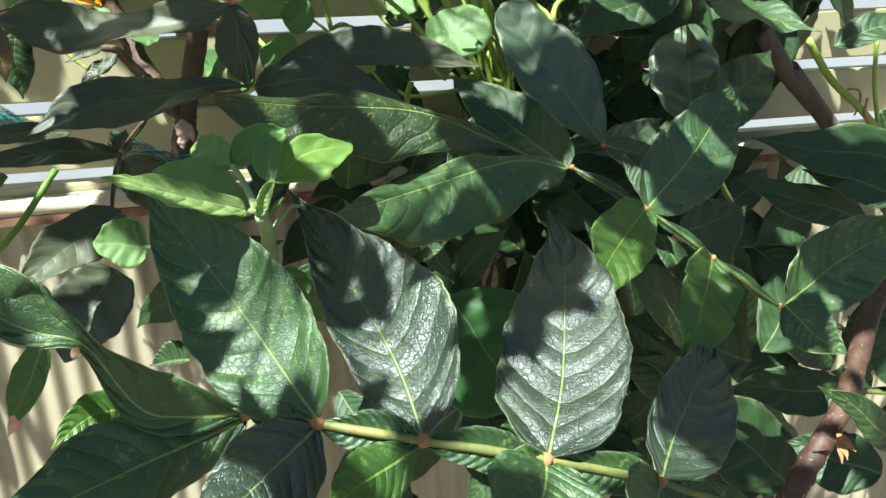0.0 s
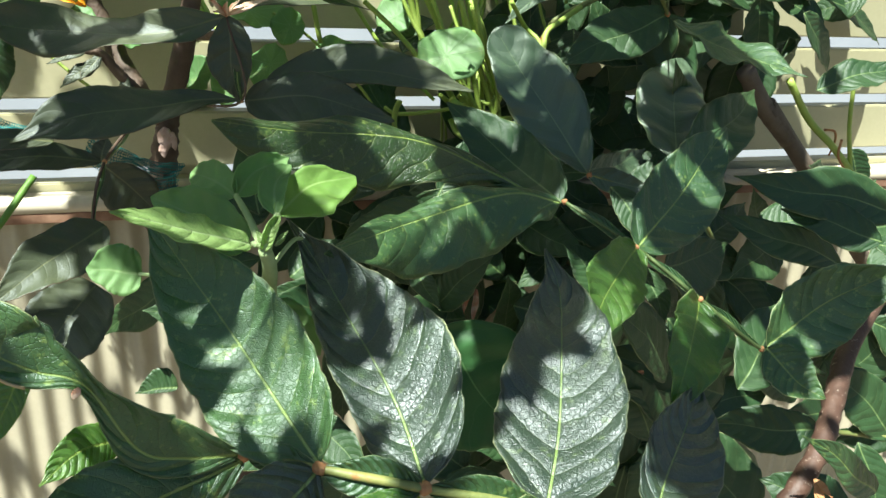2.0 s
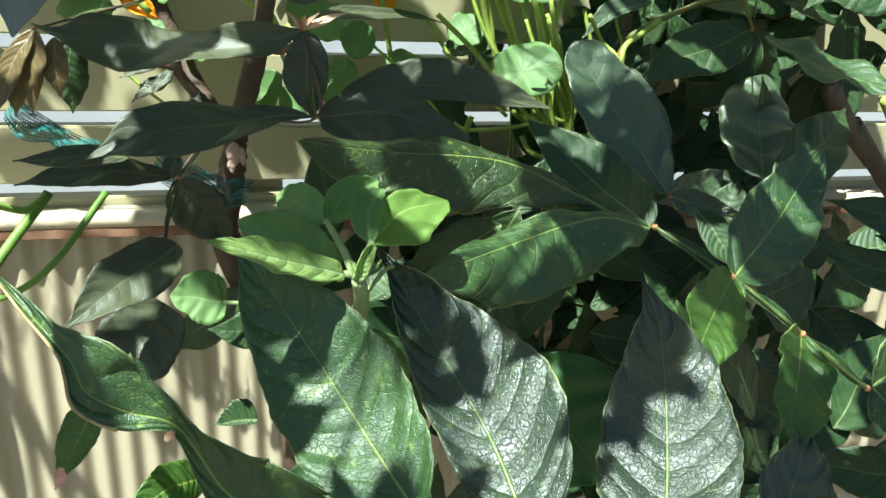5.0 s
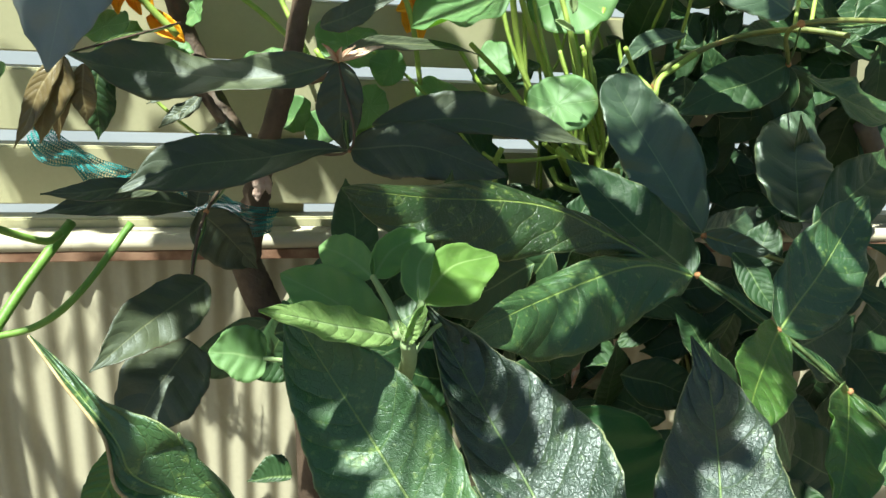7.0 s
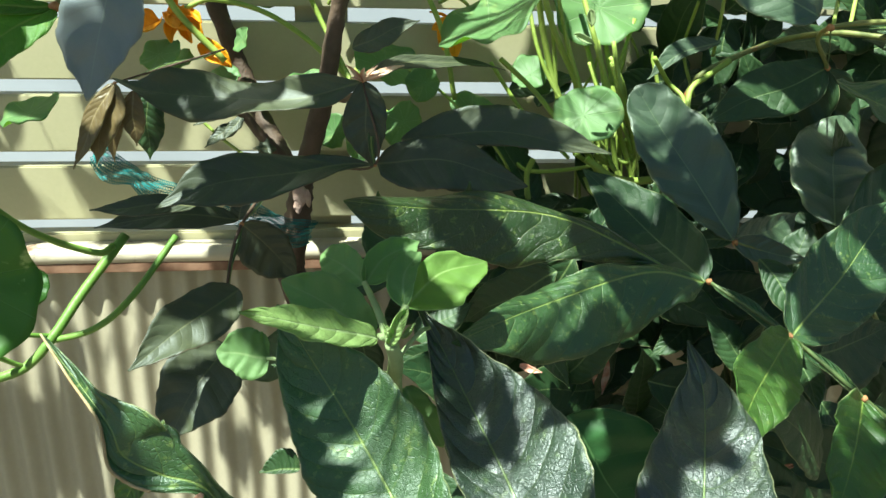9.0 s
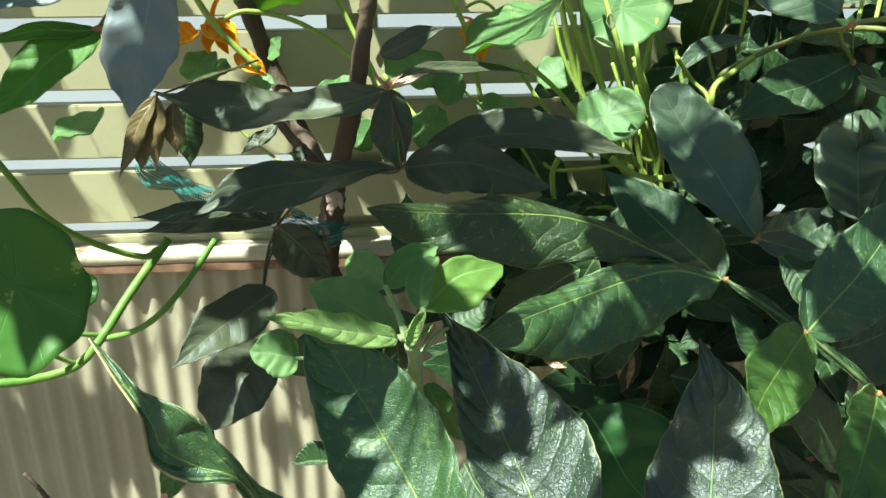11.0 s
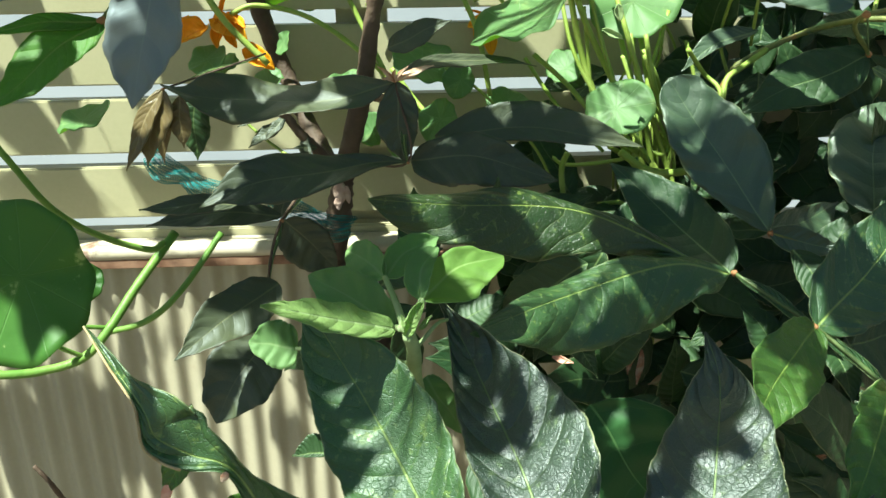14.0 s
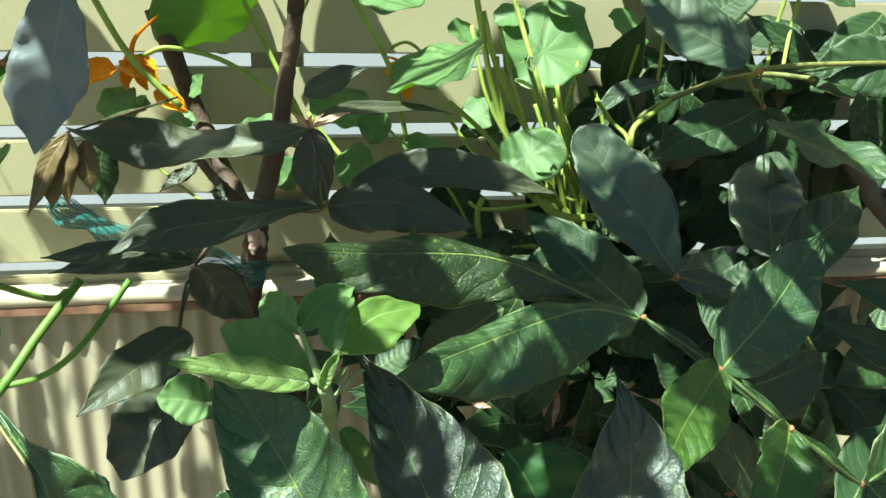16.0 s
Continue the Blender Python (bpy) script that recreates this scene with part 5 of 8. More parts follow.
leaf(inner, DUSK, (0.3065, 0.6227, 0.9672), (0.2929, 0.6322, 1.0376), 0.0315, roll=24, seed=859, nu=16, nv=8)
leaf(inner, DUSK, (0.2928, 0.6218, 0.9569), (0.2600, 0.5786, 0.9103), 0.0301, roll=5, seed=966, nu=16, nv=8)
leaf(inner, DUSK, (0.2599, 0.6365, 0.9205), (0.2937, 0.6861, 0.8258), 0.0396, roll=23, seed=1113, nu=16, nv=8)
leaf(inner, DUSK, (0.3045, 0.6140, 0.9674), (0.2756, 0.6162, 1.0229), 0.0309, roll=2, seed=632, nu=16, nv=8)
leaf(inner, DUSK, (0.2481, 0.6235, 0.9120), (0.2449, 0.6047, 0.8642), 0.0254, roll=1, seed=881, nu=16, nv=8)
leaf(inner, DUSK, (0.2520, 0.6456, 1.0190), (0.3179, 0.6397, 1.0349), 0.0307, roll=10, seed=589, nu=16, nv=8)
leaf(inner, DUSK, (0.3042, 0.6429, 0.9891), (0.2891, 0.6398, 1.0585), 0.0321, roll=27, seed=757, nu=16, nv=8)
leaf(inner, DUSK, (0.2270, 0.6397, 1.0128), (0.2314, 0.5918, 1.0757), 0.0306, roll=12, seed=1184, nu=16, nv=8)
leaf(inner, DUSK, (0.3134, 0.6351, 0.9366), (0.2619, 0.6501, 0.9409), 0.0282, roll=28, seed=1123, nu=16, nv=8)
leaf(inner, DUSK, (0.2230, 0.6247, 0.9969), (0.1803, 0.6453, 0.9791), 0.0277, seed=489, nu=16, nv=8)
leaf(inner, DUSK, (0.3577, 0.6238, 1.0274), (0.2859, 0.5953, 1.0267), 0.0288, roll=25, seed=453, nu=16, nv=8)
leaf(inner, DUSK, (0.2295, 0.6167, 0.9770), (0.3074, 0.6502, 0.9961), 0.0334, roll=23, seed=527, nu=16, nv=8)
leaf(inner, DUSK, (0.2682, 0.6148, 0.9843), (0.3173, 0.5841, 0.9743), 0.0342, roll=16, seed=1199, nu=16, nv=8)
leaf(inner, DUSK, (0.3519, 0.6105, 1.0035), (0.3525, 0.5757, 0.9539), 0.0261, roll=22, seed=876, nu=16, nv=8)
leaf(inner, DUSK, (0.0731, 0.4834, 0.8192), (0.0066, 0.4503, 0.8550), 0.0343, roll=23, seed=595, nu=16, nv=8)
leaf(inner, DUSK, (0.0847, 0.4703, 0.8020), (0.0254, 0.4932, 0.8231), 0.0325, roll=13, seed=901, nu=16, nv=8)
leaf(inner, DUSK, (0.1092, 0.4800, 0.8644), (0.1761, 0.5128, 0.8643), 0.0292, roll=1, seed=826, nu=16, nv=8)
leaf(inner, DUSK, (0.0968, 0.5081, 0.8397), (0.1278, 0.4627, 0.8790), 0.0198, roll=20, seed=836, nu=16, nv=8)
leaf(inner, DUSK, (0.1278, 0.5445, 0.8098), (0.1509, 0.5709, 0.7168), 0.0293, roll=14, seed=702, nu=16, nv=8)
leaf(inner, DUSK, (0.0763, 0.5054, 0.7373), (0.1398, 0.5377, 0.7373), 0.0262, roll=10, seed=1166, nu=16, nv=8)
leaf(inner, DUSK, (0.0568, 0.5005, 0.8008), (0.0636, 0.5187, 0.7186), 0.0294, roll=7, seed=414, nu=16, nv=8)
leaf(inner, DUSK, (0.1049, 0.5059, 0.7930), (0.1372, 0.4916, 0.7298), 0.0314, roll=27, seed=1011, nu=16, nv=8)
leaf(inner, DUSK, (0.0691, 0.4982, 0.8307), (0.0092, 0.4881, 0.8449), 0.0301, seed=547, nu=16, nv=8)
leaf(inner, DUSK, (0.1433, 0.6023, 0.8754), (0.1351, 0.5976, 0.8049), 0.0293, roll=10, seed=1226, nu=16, nv=8)
leaf(inner, DUSK, (0.1420, 0.5851, 0.8895), (0.1854, 0.6080, 0.9153), 0.0242, roll=14, seed=645, nu=16, nv=8)
leaf(inner, DUSK, (0.0783, 0.6030, 0.8734), (0.0314, 0.5541, 0.8722), 0.0226, roll=13, seed=977, nu=16, nv=8)
leaf(inner, DUSK, (0.1225, 0.5982, 0.9065), (0.0943, 0.6246, 0.9596), 0.0275, roll=10, seed=899, nu=16, nv=8)
leaf(inner, DUSK, (0.2026, 0.6201, 0.8564), (0.1932, 0.6682, 0.8927), 0.0264, roll=18, seed=789, nu=16, nv=8)
leaf(inner, DUSK, (0.1207, 0.6299, 0.8224), (0.0805, 0.5862, 0.7873), 0.0324, roll=19, seed=952, nu=16, nv=8)
leaf(inner, DUSK, (0.2070, 0.6264, 0.8555), (0.2152, 0.6002, 0.9135), 0.0274, seed=533, nu=16, nv=8)
leaf(inner, DUSK, (0.0989, 0.6205, 0.8256), (0.0914, 0.5743, 0.7844), 0.0253, seed=1062, nu=16, nv=8)
leaf(inner, DUSK, (0.1690, 0.6217, 0.8954), (0.1086, 0.6379, 0.8864), 0.0286, roll=24, seed=887, nu=16, nv=8)
leaf(inner, DUSK, (0.1471, 0.3726, 0.7663), (0.1627, 0.3950, 0.6597), 0.0305, roll=16, seed=1136, nu=16, nv=8)
leaf(inner, DUSK, (0.1572, 0.4162, 0.7945), (0.2052, 0.4124, 0.8176), 0.0276, roll=14, seed=1056, nu=16, nv=8)
leaf(inner, DUSK, (0.0964, 0.3680, 0.7712), (0.1373, 0.3357, 0.7700), 0.0265, roll=28, seed=415, nu=16, nv=8)
leaf(inner, DUSK, (0.2868, 0.4436, 0.7179), (0.2232, 0.4801, 0.7047), 0.0432, roll=4, seed=515, nu=16, nv=8)
leaf(inner, DUSK, (0.2557, 0.4334, 0.7623), (0.2954, 0.3966, 0.7682), 0.0312, roll=9, seed=846, nu=16, nv=8)
leaf(inner, DUSK, (0.1405, 0.4501, 0.7119), (0.0831, 0.4727, 0.7477), 0.0401, roll=10, seed=866, nu=16, nv=8)
leaf(inner, DUSK, (0.0975, 0.3756, 0.7995), (0.0486, 0.4023, 0.7316), 0.0291, roll=4, seed=469, nu=16, nv=8)
leaf(inner, DUSK, (0.2434, 0.4139, 0.7257), (0.2445, 0.4244, 0.6239), 0.0336, roll=18, seed=660, nu=16, nv=8)
leaf(inner, DUSK, (0.1348, 0.5456, 0.8489), (0.1580, 0.4997, 0.8310), 0.0210, roll=2, seed=326, nu=16, nv=8)
leaf(inner, DUSK, (0.1419, 0.5798, 0.8127), (0.1744, 0.5880, 0.7485), 0.0309, roll=16, seed=1197, nu=16, nv=8)
leaf(inner, DUSK, (0.0544, 0.5035, 0.8934), (0.0517, 0.4680, 0.9629), 0.0284, roll=1, seed=762, nu=16, nv=8)
leaf(inner, DUSK, (0.1296, 0.5477, 0.8383), (0.1404, 0.5249, 0.7781), 0.0296, roll=23, seed=1135, nu=16, nv=8)
leaf(inner, DUSK, (0.1165, 0.5571, 0.8306), (0.1710, 0.6050, 0.7670), 0.0265, roll=18, seed=388, nu=16, nv=8)
leaf(inner, DUSK, (0.0739, 0.5584, 0.8612), (0.1171, 0.5427, 0.8634), 0.0227, roll=27, seed=860, nu=16, nv=8)
leaf(inner, DUSK, (0.1077, 0.5955, 0.8313), (0.0913, 0.5932, 0.7679), 0.0260, roll=3, seed=585, nu=16, nv=8)
leaf(inner, DUSK, (0.1457, 0.5681, 0.8361), (0.0974, 0.6045, 0.7981), 0.0284, roll=3, seed=308, nu=16, nv=8)
leaf(inner, DUSK, (0.1245, 0.5516, 0.8727), (0.0930, 0.5743, 0.8188), 0.0294, roll=28, seed=770, nu=16, nv=8)
leaf(inner, DUSK, (0.1438, 0.5385, 0.8036), (0.1189, 0.5339, 0.7623), 0.0201, roll=6, seed=1079, nu=16, nv=8)
leaf(inner, DUSK, (0.0994, 0.5765, 0.8310), (0.0344, 0.5288, 0.8408), 0.0312, roll=22, seed=1224, nu=16, nv=8)
leaf(inner, DUSK, (0.0817, 0.5137, 0.8434), (0.1062, 0.5421, 0.8942), 0.0313, roll=23, seed=312, nu=16, nv=8)
leaf(inner, DUSK, (0.3745, 0.5900, 0.8083), (0.3551, 0.6315, 0.8415), 0.0249, roll=8, seed=1089, nu=16, nv=8)
leaf(inner, DUSK, (0.2086, 0.5910, 0.8803), (0.1817, 0.6240, 0.9288), 0.0321, roll=21, seed=873, nu=16, nv=8)
leaf(inner, DUSK, (0.1768, 0.6246, 0.8361), (0.2439, 0.6531, 0.7560), 0.0335, roll=18, seed=1064, nu=16, nv=8)
leaf(inner, DUSK, (0.2540, 0.6042, 0.8004), (0.1768, 0.5933, 0.7965), 0.0323, roll=29, seed=611, nu=16, nv=8)
leaf(inner, DUSK, (0.2141, 0.6286, 0.8028), (0.1538, 0.6246, 0.7936), 0.0297, roll=23, seed=1116, nu=16, nv=8)
leaf(inner, DUSK, (0.2225, 0.6289, 0.9146), (0.3198, 0.6682, 0.8998), 0.0423, roll=12, seed=1299, nu=16, nv=8)
leaf(inner, DUSK, (0.2076, 0.5960, 0.8568), (0.1868, 0.5930, 0.9163), 0.0304, roll=17, seed=520, nu=16, nv=8)
leaf(inner, DUSK, (0.3257, 0.6087, 0.9058), (0.3642, 0.6191, 0.8465), 0.0237, roll=1, seed=1228, nu=16, nv=8)
leaf(inner, DUSK, (0.2488, 0.6099, 0.9018), (0.2476, 0.6150, 0.8372), 0.0293, roll=25, seed=836, nu=16, nv=8)
leaf(inner, DUSK, (0.3433, 0.5734, 0.9186), (0.3056, 0.5287, 0.9867), 0.0269, roll=9, seed=1120, nu=16, nv=8)
leaf(inner, DUSK, (0.2180, 0.6141, 0.8407), (0.2107, 0.5866, 0.7761), 0.0378, roll=11, seed=361, nu=16, nv=8)
leaf(inner, DUSK, (0.1958, 0.5866, 0.8771), (0.2032, 0.5900, 0.9314), 0.0256, roll=27, seed=773, nu=16, nv=8)
leaf(inner, DUSK, (0.3449, 0.6066, 0.9050), (0.4305, 0.6486, 0.8484), 0.0269, roll=12, seed=479, nu=16, nv=8)
leaf(inner, DUSK, (0.3072, 0.6208, 0.8961), (0.2473, 0.6331, 0.8861), 0.0296, roll=28, seed=669, nu=16, nv=8)
leaf(inner, DUSK, (0.3660, 0.6055, 0.8933), (0.3140, 0.5841, 0.9375), 0.0227, roll=13, seed=323, nu=16, nv=8)
leaf(inner, DUSK, (0.3471, 0.6202, 0.8931), (0.3535, 0.6600, 0.9378), 0.0288, roll=27, seed=1088, nu=16, nv=8)
leaf(inner, DUSK, (0.3744, 0.6131, 0.8824), (0.4219, 0.6103, 0.9164), 0.0277, roll=29, seed=859, nu=16, nv=8)
leaf(inner, DUSK, (0.3269, 0.6387, 0.8965), (0.3440, 0.6671, 0.8258), 0.0283, roll=17, seed=513, nu=16, nv=8)
leaf(inner, DUSK, (0.3612, 0.6351, 0.8729), (0.3965, 0.6850, 0.7859), 0.0329, roll=16, seed=488, nu=16, nv=8)
leaf(inner, DUSK, (0.2735, 0.5370, 0.8621), (0.2270, 0.5577, 0.8914), 0.0309, roll=6, seed=620, nu=16, nv=8)
leaf(inner, DUSK, (0.2446, 0.5462, 0.8271), (0.3080, 0.5946, 0.8312), 0.0240, roll=8, seed=803, nu=16, nv=8)
leaf(inner, DUSK, (0.2353, 0.5629, 0.8016), (0.2976, 0.5560, 0.8130), 0.0295, roll=16, seed=400, nu=16, nv=8)
leaf(inner, DUSK, (0.2320, 0.5444, 0.8685), (0.1798, 0.5748, 0.8886), 0.0279, roll=5, seed=1249, nu=16, nv=8)
leaf(inner, DUSK, (0.2712, 0.5440, 0.8103), (0.2227, 0.5375, 0.8054), 0.0248, roll=1, seed=858, nu=16, nv=8)
leaf(inner, DUSK, (0.2745, 0.5770, 0.7959), (0.3149, 0.5465, 0.8040), 0.0302, roll=23, seed=421, nu=16, nv=8)
leaf(inner, DUSK, (0.2906, 0.4623, 0.8121), (0.3189, 0.4428, 0.7639), 0.0266, roll=27, seed=568, nu=16, nv=8)
leaf(inner, DUSK, (0.3629, 0.5305, 0.7494), (0.3165, 0.5500, 0.7443), 0.0279, roll=21, seed=1055, nu=16, nv=8)
leaf(inner, DUSK, (0.3138, 0.4748, 0.8561), (0.3758, 0.5116, 0.8804), 0.0249, roll=15, seed=974, nu=16, nv=8)
leaf(inner, DUSK, (0.2620, 0.4642, 0.8550), (0.2614, 0.4215, 0.8304), 0.0234, roll=17, seed=852, nu=16, nv=8)
leaf(inner, DUSK, (0.3342, 0.4819, 0.8328), (0.3371, 0.4973, 0.7546), 0.0328, roll=7, seed=985, nu=16, nv=8)
leaf(inner, DUSK, (0.3214, 0.5413, 0.7828), (0.3440, 0.5616, 0.6858), 0.0333, roll=20, seed=719, nu=16, nv=8)
leaf(inner, DUSK, (0.1091, 0.4890, 0.8518), (0.1329, 0.5122, 0.7879), 0.0248, roll=19, seed=1220, nu=16, nv=8)
leaf(inner, DUSK, (0.1213, 0.4687, 0.8183), (0.1145, 0.5123, 0.8427), 0.0201, roll=7, seed=936, nu=16, nv=8)
leaf(inner, DUSK, (0.1192, 0.4792, 0.8280), (0.1503, 0.4563, 0.8733), 0.0251, roll=19, seed=414, nu=16, nv=8)
leaf(inner, DUSK, (0.1123, 0.5126, 0.8121), (0.1312, 0.4763, 0.8661), 0.0214, roll=25, seed=1122, nu=16, nv=8)
leaf(inner, DUSK, (0.1222, 0.5487, 0.8327), (0.1306, 0.5835, 0.8656), 0.0212, seed=420, nu=16, nv=8)
leaf(inner, DUSK, (0.0946, 0.4539, 0.8709), (0.1048, 0.4180, 0.8561), 0.0149, roll=12, seed=754, nu=16, nv=8)
leaf(inner, DUSK, (0.1327, 0.6366, 0.9505), (0.1580, 0.5878, 0.9735), 0.0206, roll=18, seed=1126, nu=16, nv=8)
leaf(inner, DUSK, (0.1339, 0.6573, 0.9705), (0.1727, 0.7030, 0.9932), 0.0224, roll=25, seed=1180, nu=16, nv=8)
leaf(inner, DUSK, (0.1401, 0.6574, 0.9074), (0.1376, 0.6723, 0.8535), 0.0227, roll=25, seed=779, nu=16, nv=8)
leaf(inner, DUSK, (0.1061, 0.6444, 0.9843), (0.1509, 0.6112, 1.0012), 0.0238, roll=11, seed=543, nu=16, nv=8)
leaf(inner, DUSK, (0.1109, 0.6403, 0.9746), (0.1085, 0.6116, 0.9293), 0.0222, roll=24, seed=1240, nu=16, nv=8)
leaf(inner, DUSK, (0.1236, 0.6414, 0.9434), (0.0682, 0.6176, 0.9213), 0.0284, roll=2, seed=1212, nu=16, nv=8)
leaf(inner, DUSK, (0.3545, 0.4999, 0.6808), (0.4822, 0.5451, 0.5847), 0.0359, roll=24, seed=689, nu=16, nv=8)
leaf(inner, DUSK, (0.3452, 0.4870, 0.7230), (0.3425, 0.4694, 0.8200), 0.0400, roll=3, seed=487, nu=16, nv=8)
leaf(inner, DUSK, (0.4314, 0.4696, 0.7269), (0.3398, 0.4527, 0.7875), 0.0376, roll=4, seed=1293, nu=16, nv=8)
leaf(inner, DUSK, (0.4698, 0.4676, 0.7058), (0.3824, 0.4502, 0.7163), 0.0304, roll=1, seed=1094, nu=16, nv=8)
leaf(inner, DUSK, (0.2991, 0.4404, 0.7415), (0.3949, 0.4623, 0.7399), 0.0321, roll=15, seed=312, nu=16, nv=8)
leaf(inner, DUSK, (0.3483, 0.4613, 0.6903), (0.3748, 0.4436, 0.6125), 0.0328, roll=23, seed=386, nu=16, nv=8)
leaf(inner, DUSK, (0.6030, 0.4862, 0.6246), (0.6030, 0.5319, 0.7096), 0.0415, roll=7, seed=517, nu=16, nv=8)
leaf(inner, DUSK, (0.5956, 0.4921, 0.6627), (0.5418, 0.5254, 0.6248), 0.0367, roll=12, seed=1196, nu=16, nv=8)
leaf(inner, DUSK, (0.4451, 0.4152, 0.7151), (0.4661, 0.3845, 0.6374), 0.0365, seed=1126, nu=16, nv=8)
leaf(inner, DUSK, (0.4470, 0.4616, 0.7302), (0.4895, 0.4471, 0.8000), 0.0414, roll=12, seed=973, nu=16, nv=8)
leaf(inner, DUSK, (0.5569, 0.4743, 0.7061), (0.5721, 0.4584, 0.7806), 0.0322, roll=20, seed=762, nu=16, nv=8)
leaf(inner, DUSK, (0.5059, 0.4276, 0.7015), (0.4934, 0.4580, 0.7575), 0.0357, roll=9, seed=986, nu=16, nv=8)
leaf(inner, DUSK, (0.2849, 0.4491, 0.7419), (0.2783, 0.4745, 0.6358), 0.0350, roll=24, seed=904, nu=16, nv=8)
leaf(inner, DUSK, (0.2454, 0.4045, 0.7717), (0.2103, 0.4300, 0.7149), 0.0289, roll=4, seed=921, nu=16, nv=8)
leaf(inner, DUSK, (0.2358, 0.3773, 0.7741), (0.2051, 0.3909, 0.8316), 0.0327, roll=2, seed=1056, nu=16, nv=8)
leaf(inner, DUSK, (0.2520, 0.3967, 0.8079), (0.1870, 0.3744, 0.8804), 0.0336, roll=27, seed=1033, nu=16, nv=8)
leaf(inner, DUSK, (0.2591, 0.4076, 0.7406), (0.3569, 0.4414, 0.6696), 0.0281, roll=13, seed=1220, nu=16, nv=8)
leaf(inner, DUSK, (0.2928, 0.4184, 0.7519), (0.2033, 0.3723, 0.8164), 0.0258, roll=19, seed=1134, nu=16, nv=8)
leaf(inner, DUSK, (0.2844, 0.3686, 0.8106), (0.3513, 0.4156, 0.8458), 0.0368, roll=11, seed=857, nu=16, nv=8)
leaf(inner, DUSK, (0.2824, 0.4171, 0.7293), (0.2316, 0.4442, 0.6717), 0.0324, roll=27, seed=1181, nu=16, nv=8)
leaf(inner, DUSK, (0.2025, 0.5151, 0.7629), (0.1994, 0.5081, 0.6943), 0.0282, roll=4, seed=721, nu=16, nv=8)
leaf(inner, DUSK, (0.1927, 0.4939, 0.8151), (0.1618, 0.5066, 0.7590), 0.0313, roll=9, seed=740, nu=16, nv=8)
leaf(inner, DUSK, (0.1898, 0.5361, 0.8210), (0.1404, 0.5379, 0.8639), 0.0287, roll=12, seed=902, nu=16, nv=8)
leaf(inner, DUSK, (0.1748, 0.4877, 0.7913), (0.1665, 0.4695, 0.8526), 0.0243, roll=19, seed=411, nu=16, nv=8)
leaf(inner, DUSK, (0.1788, 0.5315, 0.7978), (0.2185, 0.5117, 0.7653), 0.0258, roll=21, seed=396, nu=16, nv=8)
leaf(inner, DUSK, (0.1605, 0.4729, 0.8079), (0.1209, 0.4663, 0.7648), 0.0286, roll=12, seed=1157, nu=16, nv=8)
leaf(inner, DUSK, (0.0064, 0.4990, 0.8927), (0.0026, 0.5460, 0.9345), 0.0286, roll=11, seed=394, nu=16, nv=8)
leaf(inner, DUSK, (-0.0222, 0.5105, 0.8768), (0.0206, 0.5132, 0.9021), 0.0240, roll=3, seed=934, nu=16, nv=8)
leaf(inner, DUSK, (-0.0425, 0.5077, 0.8464), (0.0101, 0.5074, 0.8600), 0.0235, roll=8, seed=905, nu=16, nv=8)
leaf(inner, DUSK, (-0.0184, 0.5419, 0.8035), (-0.0712, 0.5273, 0.8178), 0.0277, roll=14, seed=858, nu=16, nv=8)
leaf(inner, DUSK, (0.0249, 0.5012, 0.8467), (0.0633, 0.5076, 0.8693), 0.0243, roll=29, seed=861, nu=16, nv=8)
leaf(inner, DUSK, (-0.0098, 0.5578, 0.8267), (-0.0062, 0.5682, 0.7569), 0.0254, roll=22, seed=1191, nu=16, nv=8)
leaf(inner, DUSK, (-0.0470, 0.5388, 0.8008), (-0.0298, 0.5355, 0.8609), 0.0235, roll=8, seed=1296, nu=16, nv=8)
leaf(inner, DUSK, (-0.0431, 0.5592, 0.8284), (-0.1080, 0.6046, 0.7619), 0.0311, roll=9, seed=857, nu=16, nv=8)
leaf(inner, DUSK, (0.3824, 0.6421, 1.0159), (0.4486, 0.6326, 1.0306), 0.0383, roll=1, seed=499, nu=16, nv=8)
leaf(inner, DUSK, (0.4207, 0.6402, 1.0628), (0.4298, 0.6855, 1.0049), 0.0336, roll=27, seed=758, nu=16, nv=8)
leaf(inner, DUSK, (0.3800, 0.6224, 1.0542), (0.3242, 0.6721, 1.0623), 0.0402, roll=22, seed=461, nu=16, nv=8)
leaf(inner, DUSK, (0.4211, 0.6535, 1.0621), (0.3725, 0.6779, 1.0078), 0.0396, roll=6, seed=1019, nu=16, nv=8)
leaf(inner, DUSK, (0.4426, 0.6298, 1.0300), (0.4453, 0.6307, 0.9482), 0.0445, roll=24, seed=1019, nu=16, nv=8)
leaf(inner, DUSK, (0.4284, 0.6077, 1.0799), (0.3585, 0.5708, 1.0281), 0.0322, roll=5, seed=659, nu=16, nv=8)
leaf(inner, DUSK, (0.4281, 0.6418, 1.0837), (0.3751, 0.6743, 1.1166), 0.0334, roll=28, seed=553, nu=16, nv=8)
leaf(inner, DUSK, (0.4212, 0.6434, 1.0183), (0.3427, 0.5976, 0.9712), 0.0380, roll=15, seed=1056, nu=16, nv=8)
leaf(inner, DUSK, (0.4431, 0.6380, 0.9775), (0.4402, 0.6660, 0.8987), 0.0403, roll=22, seed=388, nu=16, nv=8)
leaf(inner, DUSK, (0.4680, 0.6411, 1.0503), (0.3940, 0.6355, 1.0458), 0.0357, roll=21, seed=558, nu=16, nv=8)
leaf(inner, DUSK, (0.4959, 0.6312, 1.0208), (0.4079, 0.5854, 1.0756), 0.0309, roll=7, seed=794, nu=16, nv=8)
